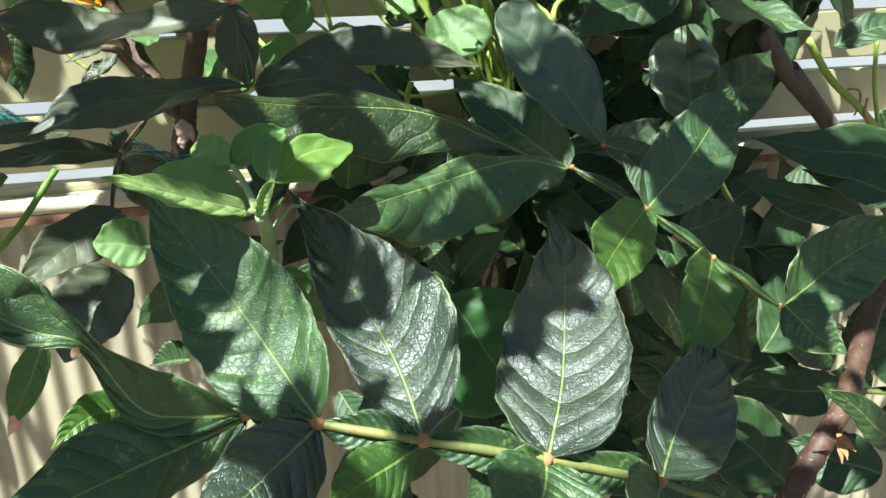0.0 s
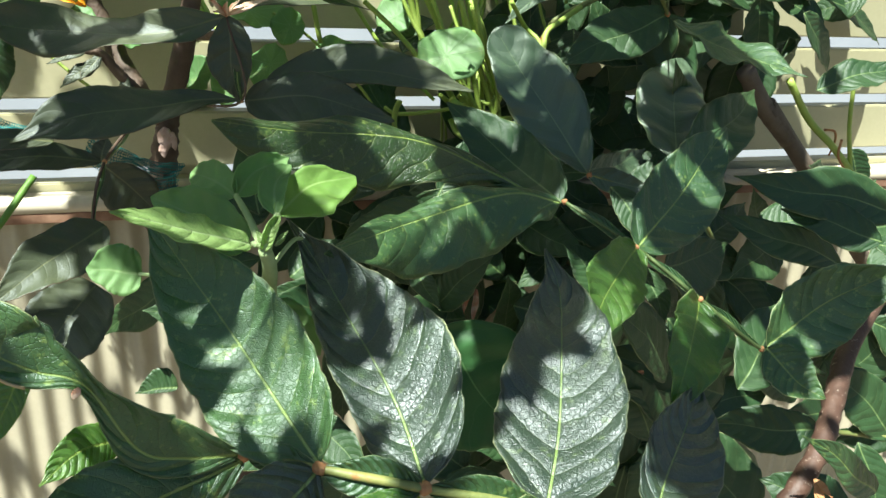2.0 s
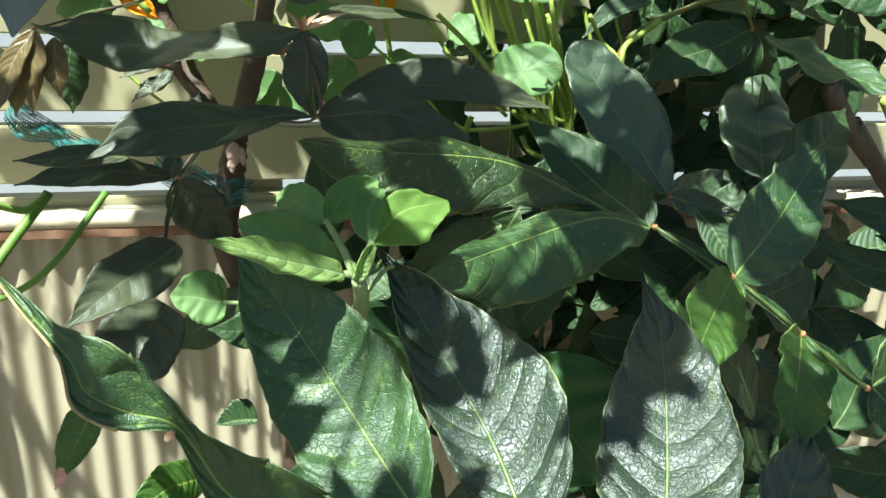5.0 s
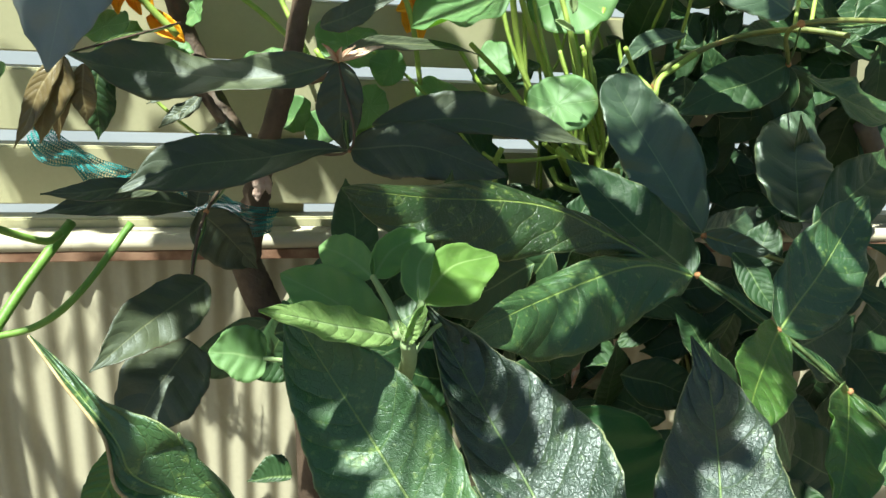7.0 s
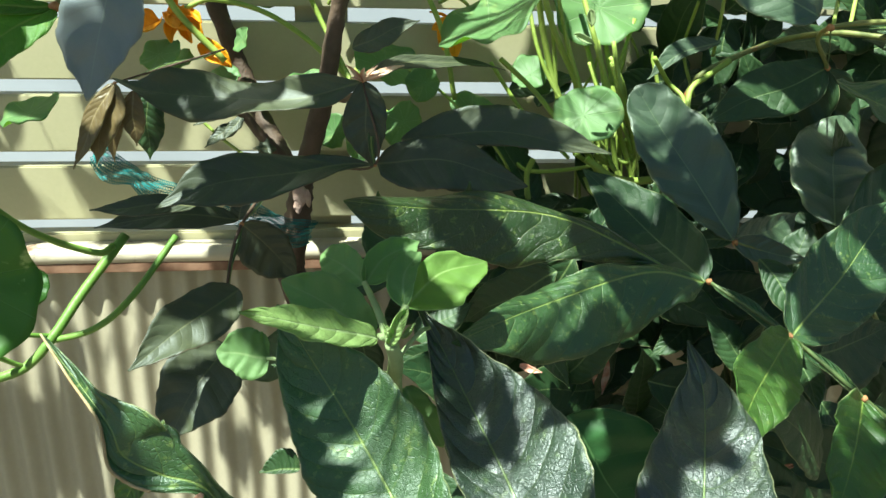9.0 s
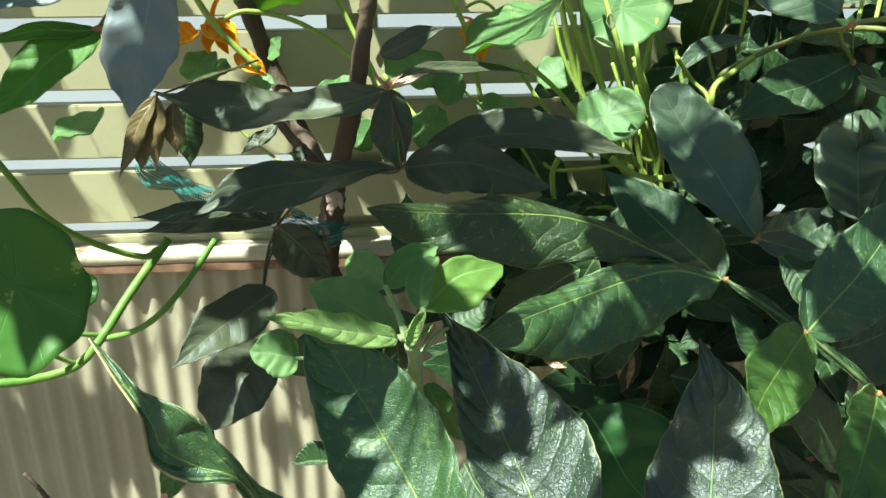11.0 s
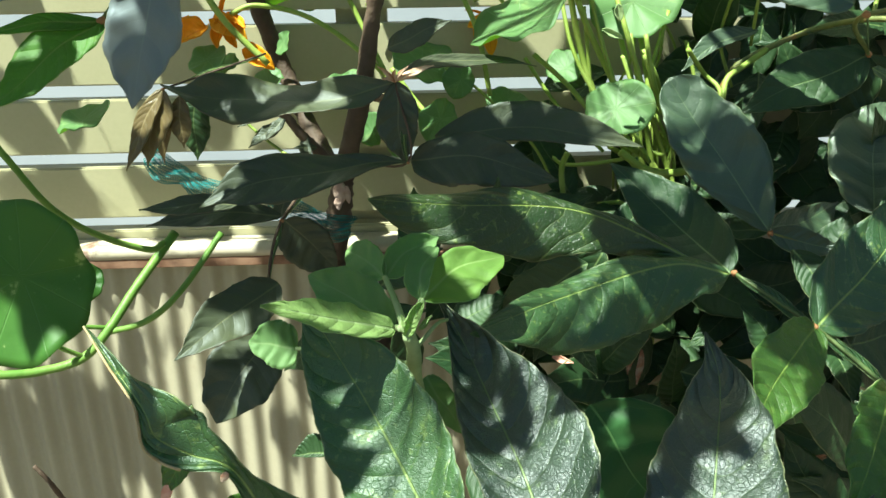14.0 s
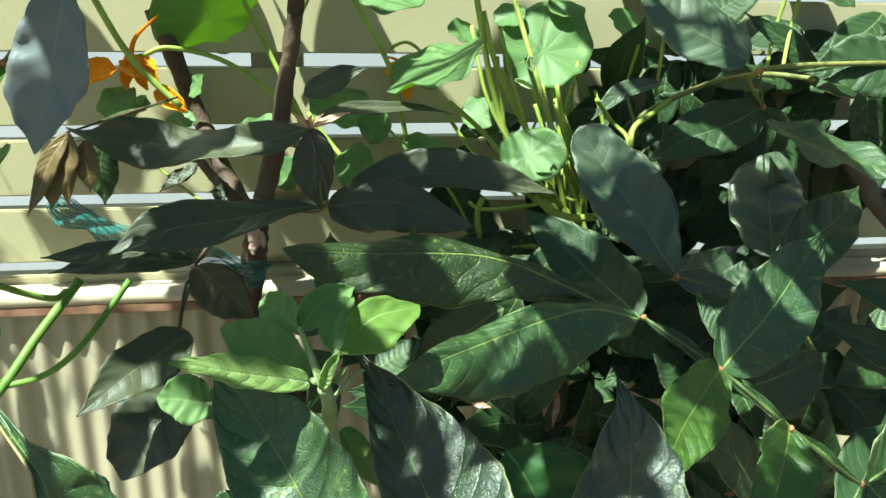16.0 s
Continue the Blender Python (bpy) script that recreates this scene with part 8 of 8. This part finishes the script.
crown_shade_leaf(crown, (-0.024, 0.238, 1.250), (0.105, 0.262, 1.229), (0.121, 0.312, 1.249), 0.023, 30, 839)
crown_shade_leaf(crown, (-0.024, 0.238, 1.250), (0.042, 0.260, 1.235), (0.022, 0.295, 1.238), 0.020, 30, 674)
crown_shade_leaf(crown, (-0.024, 0.238, 1.250), (0.115, 0.306, 1.232), (0.143, 0.271, 1.231), 0.021, 30, 689)
crown_shade_leaf(crown, (-0.024, 0.238, 1.250), (0.006, 0.157, 1.293), (0.042, 0.160, 1.306), 0.018, 30, 696)
crown_shade_leaf(crown, (-0.024, 0.238, 1.250), (0.037, 0.343, 1.273), (0.006, 0.365, 1.269), 0.018, 30, 490)
crown_shade_leaf(crown, (-0.024, 0.238, 1.250), (-0.134, 0.226, 1.265), (-0.167, 0.207, 1.248), 0.017, 30, 507)
crown_shade_leaf(crown, (-0.024, 0.238, 1.250), (0.052, 0.284, 1.313), (0.090, 0.291, 1.329), 0.020, 30, 1030)
crown_shade_leaf(crown, (-0.024, 0.238, 1.250), (0.053, 0.321, 1.303), (0.041, 0.352, 1.308), 0.015, 30, 1031)
crown_shade_leaf(crown, (-0.024, 0.238, 1.250), (0.080, 0.211, 1.250), (0.090, 0.174, 1.243), 0.015, 30, 1038)
crown_shade_leaf(crown, (-0.024, 0.238, 1.250), (0.113, 0.296, 1.218), (0.143, 0.301, 1.229), 0.015, 30, 1039)
crown_shade_leaf(crown, (-0.024, 0.238, 1.250), (-0.038, 0.210, 1.288), (-0.066, 0.217, 1.280), 0.012, 30, 1041)
crown_shade_leaf(crown, (-0.024, 0.238, 1.250), (0.008, 0.258, 1.306), (0.056, 0.229, 1.314), 0.025, 30, 1043)
crown_shade_leaf(crown, (-0.024, 0.238, 1.250), (0.104, 0.277, 1.284), (0.131, 0.269, 1.291), 0.011, 30, 1049)
crown_shade_leaf(crown, (-0.024, 0.238, 1.250), (0.069, 0.241, 1.331), (0.083, 0.292, 1.351), 0.022, 30, 834)
crown_shade_leaf(crown, (-0.024, 0.238, 1.250), (0.037, 0.280, 1.225), (0.003, 0.314, 1.223), 0.021, 30, 835)
crown_shade_leaf(crown, (-0.024, 0.238, 1.250), (0.017, 0.325, 1.284), (0.044, 0.317, 1.291), 0.011, 30, 841)
crown_shade_leaf(crown, (-0.024, 0.238, 1.250), (-0.078, 0.197, 1.299), (-0.056, 0.172, 1.299), 0.016, 30, 807)
crown_shade_leaf(crown, (-0.024, 0.238, 1.250), (-0.068, 0.220, 1.366), (-0.100, 0.208, 1.351), 0.016, 30, 810)
crown_shade_leaf(crown, (-0.024, 0.238, 1.250), (-0.038, 0.210, 1.288), (-0.066, 0.217, 1.280), 0.012, 30, 812)
crown_shade_leaf(crown, (-0.024, 0.238, 1.250), (-0.063, 0.280, 1.311), (-0.095, 0.287, 1.302), 0.016, 30, 771)
crown_shade_leaf(crown, (-0.024, 0.238, 1.250), (0.146, 0.241, 1.311), (0.149, 0.194, 1.298), 0.024, 30, 835)
crown_shade_leaf(crown, (-0.024, 0.238, 1.250), (0.021, 0.185, 1.325), (0.058, 0.149, 1.328), 0.021, 30, 772)
crown_shade_leaf(crown, (-0.024, 0.238, 1.250), (0.044, 0.163, 1.305), (0.025, 0.125, 1.287), 0.023, 30, 687)
crown_shade_leaf(crown, (-0.024, 0.238, 1.250), (-0.076, 0.198, 1.241), (-0.100, 0.183, 1.228), 0.013, 30, 653)
crown_shade_leaf(crown, (-0.024, 0.238, 1.250), (0.163, 0.246, 1.238), (0.179, 0.212, 1.233), 0.019, 30, 582)
crown_shade_leaf(crown, (-0.024, 0.238, 1.250), (-0.015, 0.198, 1.251), (-0.061, 0.193, 1.233), 0.023, 30, 519)
crown_shade_leaf(crown, (-0.024, 0.238, 1.250), (-0.059, 0.164, 1.280), (-0.031, 0.157, 1.288), 0.012, 30, 529)
crown_shade_leaf(crown, (-0.024, 0.238, 1.250), (0.042, 0.261, 1.235), (0.022, 0.295, 1.238), 0.020, 30, 414)
crown_shade_leaf(crown, (-0.024, 0.238, 1.250), (-0.006, 0.298, 1.375), (0.029, 0.328, 1.396), 0.020, 30, 416)
crown_shade_leaf(crown, (-0.024, 0.238, 1.250), (0.010, 0.143, 1.278), (0.045, 0.176, 1.300), 0.026, 30, 423)
crown_shade_leaf(crown, (-0.024, 0.238, 1.250), (0.049, 0.165, 1.255), (0.039, 0.141, 1.244), 0.013, 30, 424)
crown_shade_leaf(crown, (-0.024, 0.238, 1.250), (-0.081, 0.254, 1.371), (-0.103, 0.276, 1.370), 0.014, 30, 988)
crown_shade_leaf(crown, (-0.024, 0.238, 1.250), (-0.119, 0.256, 1.360), (-0.085, 0.297, 1.383), 0.022, 30, 989)
crown_shade_leaf(crown, (-0.024, 0.238, 1.250), (0.071, 0.203, 1.325), (0.109, 0.166, 1.328), 0.021, 30, 1004)
crown_shade_leaf(crown, (-0.024, 0.238, 1.250), (-0.027, 0.263, 1.328), (0.015, 0.277, 1.347), 0.020, 30, 897)
crown_shade_leaf(crown, (-0.024, 0.238, 1.250), (0.058, 0.232, 1.257), (0.052, 0.178, 1.239), 0.022, 30, 899)
crown_shade_leaf(crown, (-0.024, 0.238, 1.250), (0.032, 0.157, 1.303), (0.068, 0.165, 1.318), 0.019, 30, 906)
crown_shade_leaf(crown, (-0.024, 0.238, 1.250), (-0.005, 0.247, 1.342), (-0.035, 0.286, 1.343), 0.025, 30, 867)
crown_shade_leaf(crown, (-0.024, 0.238, 1.250), (-0.138, 0.174, 1.262), (-0.174, 0.161, 1.245), 0.016, 30, 864)
crown_shade_leaf(crown, (-0.024, 0.238, 1.250), (0.087, 0.319, 1.217), (0.133, 0.296, 1.227), 0.022, 30, 866)
crown_shade_leaf(crown, (-0.024, 0.238, 1.250), (0.065, 0.204, 1.312), (0.057, 0.174, 1.300), 0.016, 30, 872)
crown_shade_leaf(crown, (-0.024, 0.238, 1.250), (-0.000, 0.324, 1.213), (0.054, 0.313, 1.229), 0.036, 35, 787)
crown_shade_leaf(crown, (-0.024, 0.238, 1.250), (-0.126, 0.136, 1.264), (-0.133, 0.081, 1.245), 0.036, 35, 750)
crown_shade_leaf(crown, (-0.024, 0.238, 1.250), (-0.033, 0.345, 1.254), (0.063, 0.336, 1.267), 0.039, 51, 19)
crown_shade_leaf(crown, (-0.024, 0.238, 1.250), (0.009, 0.290, 1.217), (-0.004, 0.197, 1.199), 0.037, 51, 43)
crown_shade_leaf(crown, (-0.024, 0.238, 1.250), (0.079, 0.325, 1.219), (0.086, 0.229, 1.184), 0.039, 53, 59)
crown_shade_leaf(crown, (-0.024, 0.238, 1.250), (-0.107, 0.361, 1.215), (-0.006, 0.380, 1.215), 0.041, 35, 98)
crown_shade_leaf(crown, (-0.024, 0.238, 1.250), (-0.096, 0.184, 1.234), (-0.092, 0.207, 1.228), 0.010, 40, 108)
crown_shade_leaf(crown, (-0.024, 0.238, 1.250), (-0.147, 0.186, 1.192), (-0.153, 0.161, 1.197), 0.010, 36, 110)
crown_shade_leaf(crown, (-0.024, 0.238, 1.250), (-0.183, 0.158, 1.217), (-0.177, 0.190, 1.222), 0.013, 58, 131)
crown_shade_leaf(crown, (-0.024, 0.238, 1.250), (0.176, 0.240, 1.187), (0.134, 0.209, 1.166), 0.024, 56, 132)
crown_shade_leaf(crown, (-0.024, 0.238, 1.250), (-0.123, 0.252, 1.193), (-0.058, 0.293, 1.171), 0.035, 56, 141)
crown_shade_leaf(crown, (-0.024, 0.238, 1.250), (-0.115, 0.134, 1.187), (-0.114, 0.180, 1.180), 0.018, 49, 149)
crown = stem(dark_tree, DARKBARK, [(0.020, 0.360, 1.660), (-0.228, 0.401, 1.601), (-0.476, 0.442, 1.462)], 0.003, 0.0015, 'branch')
crown_shade_leaf(crown, (-0.476, 0.442, 1.462), (-0.564, 0.454, 1.338), (-0.591, 0.458, 1.330), 0.014, 30, 823)
crown_shade_leaf(crown, (-0.476, 0.442, 1.462), (-0.573, 0.429, 1.454), (-0.605, 0.452, 1.449), 0.018, 30, 824)
crown_shade_leaf(crown, (-0.476, 0.442, 1.462), (-0.564, 0.454, 1.338), (-0.591, 0.458, 1.330), 0.014, 30, 809)
crown_shade_leaf(crown, (-0.476, 0.442, 1.462), (-0.517, 0.471, 1.354), (-0.509, 0.438, 1.347), 0.015, 30, 572)
crown_shade_leaf(crown, (-0.476, 0.442, 1.462), (-0.496, 0.411, 1.456), (-0.479, 0.385, 1.455), 0.015, 30, 525)
crown_shade_leaf(crown, (-0.476, 0.442, 1.462), (-0.689, 0.365, 1.484), (-0.608, 0.426, 1.495), 0.045, 41, 37)
crown_shade_leaf(crown, (-0.476, 0.442, 1.462), (-0.308, 0.489, 1.427), (-0.335, 0.424, 1.437), 0.027, 45, 51)
crown_shade_leaf(crown, (-0.476, 0.442, 1.462), (-0.507, 0.435, 1.485), (-0.506, 0.384, 1.465), 0.025, 41, 71)
crown_shade_leaf(crown, (-0.476, 0.442, 1.462), (-0.522, 0.413, 1.323), (-0.593, 0.485, 1.304), 0.045, 55, 121)
crown_shade_leaf(crown, (-0.476, 0.442, 1.462), (-0.387, 0.532, 1.461), (-0.369, 0.461, 1.470), 0.028, 30, 128)
crown_shade_leaf(crown, (-0.476, 0.442, 1.462), (-0.489, 0.445, 1.436), (-0.458, 0.464, 1.421), 0.017, 58, 138)
crown = stem(dark_tree, DARKBARK, [(0.020, 0.360, 1.660), (-0.181, 0.445, 1.530), (-0.382, 0.531, 1.320)], 0.003, 0.0015, 'branch')
crown_shade_leaf(crown, (-0.382, 0.531, 1.320), (-0.413, 0.530, 1.236), (-0.401, 0.501, 1.232), 0.014, 30, 494)
crown_shade_leaf(crown, (-0.382, 0.531, 1.320), (-0.429, 0.537, 1.364), (-0.444, 0.563, 1.367), 0.012, 30, 822)
crown_shade_leaf(crown, (-0.382, 0.531, 1.320), (-0.336, 0.476, 1.241), (-0.310, 0.484, 1.253), 0.013, 30, 421)
crown_shade_leaf(crown, (-0.382, 0.531, 1.320), (-0.360, 0.444, 1.385), (-0.378, 0.425, 1.373), 0.014, 30, 1000)
crown_shade_leaf(crown, (-0.382, 0.531, 1.320), (-0.531, 0.479, 1.236), (-0.438, 0.487, 1.250), 0.041, 37, 11)
crown_shade_leaf(crown, (-0.382, 0.531, 1.320), (-0.481, 0.573, 1.354), (-0.426, 0.525, 1.374), 0.031, 56, 23)
crown_shade_leaf(crown, (-0.382, 0.531, 1.320), (-0.242, 0.597, 1.293), (-0.319, 0.566, 1.310), 0.038, 51, 27)
crown_shade_leaf(crown, (-0.382, 0.531, 1.320), (-0.391, 0.521, 1.342), (-0.322, 0.551, 1.329), 0.031, 50, 52)
crown_shade_leaf(crown, (-0.382, 0.531, 1.320), (-0.349, 0.635, 1.252), (-0.392, 0.571, 1.263), 0.035, 45, 69)
crown_shade_leaf(crown, (-0.382, 0.531, 1.320), (-0.475, 0.557, 1.264), (-0.384, 0.553, 1.261), 0.037, 32, 73)
crown_shade_leaf(crown, (-0.382, 0.531, 1.320), (-0.461, 0.463, 1.221), (-0.418, 0.512, 1.233), 0.025, 49, 96)
crown_shade_leaf(crown, (-0.382, 0.531, 1.320), (-0.324, 0.461, 1.312), (-0.358, 0.451, 1.303), 0.015, 47, 103)
crown_shade_leaf(crown, (-0.382, 0.531, 1.320), (-0.327, 0.509, 1.239), (-0.279, 0.514, 1.251), 0.022, 35, 114)
crown_shade_leaf(crown, (-0.382, 0.531, 1.320), (-0.392, 0.542, 1.361), (-0.361, 0.526, 1.345), 0.018, 50, 130)
crown = stem(dark_tree, DARKBARK, [(0.020, 0.360, 1.660), (0.020, 0.257, 1.586), (0.021, 0.155, 1.433)], 0.003, 0.0015, 'branch')
crown_shade_leaf(crown, (0.021, 0.155, 1.433), (-0.031, 0.092, 1.503), (-0.051, 0.044, 1.482), 0.027, 30, 835)
crown_shade_leaf(crown, (0.021, 0.155, 1.433), (0.096, 0.271, 1.487), (0.129, 0.275, 1.500), 0.016, 30, 838)
crown_shade_leaf(crown, (0.021, 0.155, 1.433), (0.013, 0.211, 1.424), (-0.019, 0.197, 1.409), 0.018, 30, 676)
crown_shade_leaf(crown, (0.021, 0.155, 1.433), (0.004, 0.133, 1.436), (-0.015, 0.160, 1.437), 0.014, 30, 677)
crown_shade_leaf(crown, (0.021, 0.155, 1.433), (-0.053, 0.192, 1.385), (-0.090, 0.188, 1.371), 0.016, 30, 690)
crown_shade_leaf(crown, (0.021, 0.155, 1.433), (-0.012, 0.133, 1.387), (-0.012, 0.077, 1.370), 0.029, 30, 500)
crown_shade_leaf(crown, (0.021, 0.155, 1.433), (0.097, 0.137, 1.459), (0.095, 0.185, 1.472), 0.023, 30, 501)
crown_shade_leaf(crown, (0.021, 0.155, 1.433), (-0.028, 0.244, 1.465), (-0.065, 0.247, 1.453), 0.015, 30, 1024)
crown_shade_leaf(crown, (0.021, 0.155, 1.433), (-0.045, 0.209, 1.364), (-0.077, 0.186, 1.346), 0.022, 30, 1035)
crown_shade_leaf(crown, (0.021, 0.155, 1.433), (-0.030, 0.144, 1.364), (-0.047, 0.169, 1.366), 0.014, 30, 1047)
crown_shade_leaf(crown, (0.021, 0.155, 1.433), (0.102, 0.173, 1.425), (0.106, 0.208, 1.437), 0.019, 30, 837)
crown_shade_leaf(crown, (0.021, 0.155, 1.433), (-0.047, 0.185, 1.370), (-0.046, 0.151, 1.360), 0.014, 30, 838)
crown_shade_leaf(crown, (0.021, 0.155, 1.433), (-0.004, 0.116, 1.451), (-0.031, 0.107, 1.438), 0.013, 30, 839)
crown_shade_leaf(crown, (0.021, 0.155, 1.433), (0.008, 0.205, 1.487), (0.041, 0.209, 1.500), 0.016, 30, 813)
crown_shade_leaf(crown, (0.021, 0.155, 1.433), (-0.012, 0.116, 1.513), (-0.056, 0.087, 1.489), 0.023, 30, 814)
crown_shade_leaf(crown, (0.021, 0.155, 1.433), (-0.059, 0.097, 1.460), (-0.021, 0.065, 1.465), 0.021, 30, 781)
crown_shade_leaf(crown, (0.021, 0.155, 1.433), (0.016, 0.101, 1.354), (-0.025, 0.111, 1.342), 0.020, 30, 832)
crown_shade_leaf(crown, (0.021, 0.155, 1.433), (0.039, 0.161, 1.424), (0.022, 0.138, 1.412), 0.014, 30, 766)
crown_shade_leaf(crown, (0.021, 0.155, 1.433), (-0.041, 0.253, 1.446), (0.004, 0.274, 1.468), 0.023, 30, 674)
crown_shade_leaf(crown, (0.021, 0.155, 1.433), (0.097, 0.137, 1.459), (0.095, 0.185, 1.472), 0.023, 30, 681)
crown_shade_leaf(crown, (0.021, 0.155, 1.433), (0.046, 0.236, 1.453), (0.084, 0.227, 1.464), 0.020, 30, 684)
crown_shade_leaf(crown, (0.021, 0.155, 1.433), (0.090, 0.178, 1.482), (0.118, 0.145, 1.482), 0.020, 30, 685)
crown_shade_leaf(crown, (0.021, 0.155, 1.433), (0.026, 0.284, 1.397), (0.005, 0.310, 1.397), 0.013, 30, 521)
crown_shade_leaf(crown, (0.021, 0.155, 1.433), (0.004, 0.135, 1.365), (0.006, 0.084, 1.351), 0.025, 30, 528)
crown_shade_leaf(crown, (0.021, 0.155, 1.433), (0.105, 0.232, 1.332), (0.103, 0.286, 1.347), 0.023, 30, 428)
crown_shade_leaf(crown, (0.021, 0.155, 1.433), (0.128, 0.197, 1.332), (0.136, 0.239, 1.347), 0.022, 30, 430)
crown_shade_leaf(crown, (0.021, 0.155, 1.433), (0.000, 0.270, 1.433), (0.001, 0.323, 1.449), 0.025, 30, 992)
crown_shade_leaf(crown, (0.021, 0.155, 1.433), (0.017, 0.284, 1.419), (-0.033, 0.288, 1.402), 0.024, 30, 993)
crown_shade_leaf(crown, (0.021, 0.155, 1.433), (-0.018, 0.085, 1.469), (-0.054, 0.082, 1.456), 0.015, 30, 1002)
crown_shade_leaf(crown, (0.021, 0.155, 1.433), (0.050, 0.157, 1.339), (0.019, 0.161, 1.330), 0.013, 30, 1003)
crown_shade_leaf(crown, (0.021, 0.155, 1.433), (0.052, 0.219, 1.419), (0.075, 0.238, 1.433), 0.016, 30, 1010)
crown_shade_leaf(crown, (0.021, 0.155, 1.433), (-0.055, 0.229, 1.427), (-0.059, 0.270, 1.437), 0.018, 30, 907)
crown_shade_leaf(crown, (0.021, 0.155, 1.433), (0.044, 0.229, 1.384), (0.071, 0.260, 1.403), 0.022, 30, 866)
crown_shade_leaf(crown, (0.021, 0.155, 1.433), (-0.011, 0.234, 1.422), (-0.030, 0.264, 1.425), 0.015, 30, 875)
crown_shade_leaf(crown, (0.021, 0.155, 1.433), (-0.010, 0.240, 1.359), (-0.031, 0.155, 1.330), 0.042, 51, 7)
crown_shade_leaf(crown, (0.021, 0.155, 1.433), (-0.071, 0.048, 1.509), (-0.013, 0.109, 1.484), 0.037, 52, 15)
crown_shade_leaf(crown, (0.021, 0.155, 1.433), (0.144, 0.188, 1.454), (0.077, 0.135, 1.457), 0.039, 40, 22)
crown_shade_leaf(crown, (0.021, 0.155, 1.433), (0.023, 0.055, 1.293), (-0.034, 0.104, 1.263), 0.035, 42, 40)
crown_shade_leaf(crown, (0.021, 0.155, 1.433), (0.121, 0.107, 1.490), (0.037, 0.062, 1.460), 0.042, 44, 65)
crown_shade_leaf(crown, (0.021, 0.155, 1.433), (-0.062, 0.298, 1.388), (-0.010, 0.255, 1.361), 0.029, 56, 66)
crown_shade_leaf(crown, (0.021, 0.155, 1.433), (0.017, 0.169, 1.287), (0.009, 0.073, 1.301), 0.040, 47, 90)
crown_shade_leaf(crown, (0.021, 0.155, 1.433), (0.057, 0.101, 1.361), (-0.011, 0.108, 1.342), 0.027, 50, 93)
crown_shade_leaf(crown, (0.021, 0.155, 1.433), (-0.017, 0.202, 1.483), (0.017, 0.285, 1.446), 0.041, 50, 100)
crown_shade_leaf(crown, (0.021, 0.155, 1.433), (-0.038, 0.215, 1.418), (0.011, 0.186, 1.433), 0.026, 46, 122)
crown_shade_leaf(crown, (0.021, 0.155, 1.433), (0.068, 0.102, 1.392), (0.047, 0.115, 1.398), 0.011, 56, 135)
crown_shade_leaf(crown, (0.021, 0.155, 1.433), (0.075, 0.150, 1.438), (0.064, 0.125, 1.437), 0.012, 37, 151)
crown_shade_leaf(crown, (0.021, 0.155, 1.433), (0.061, 0.093, 1.468), (0.068, 0.119, 1.460), 0.011, 51, 152)
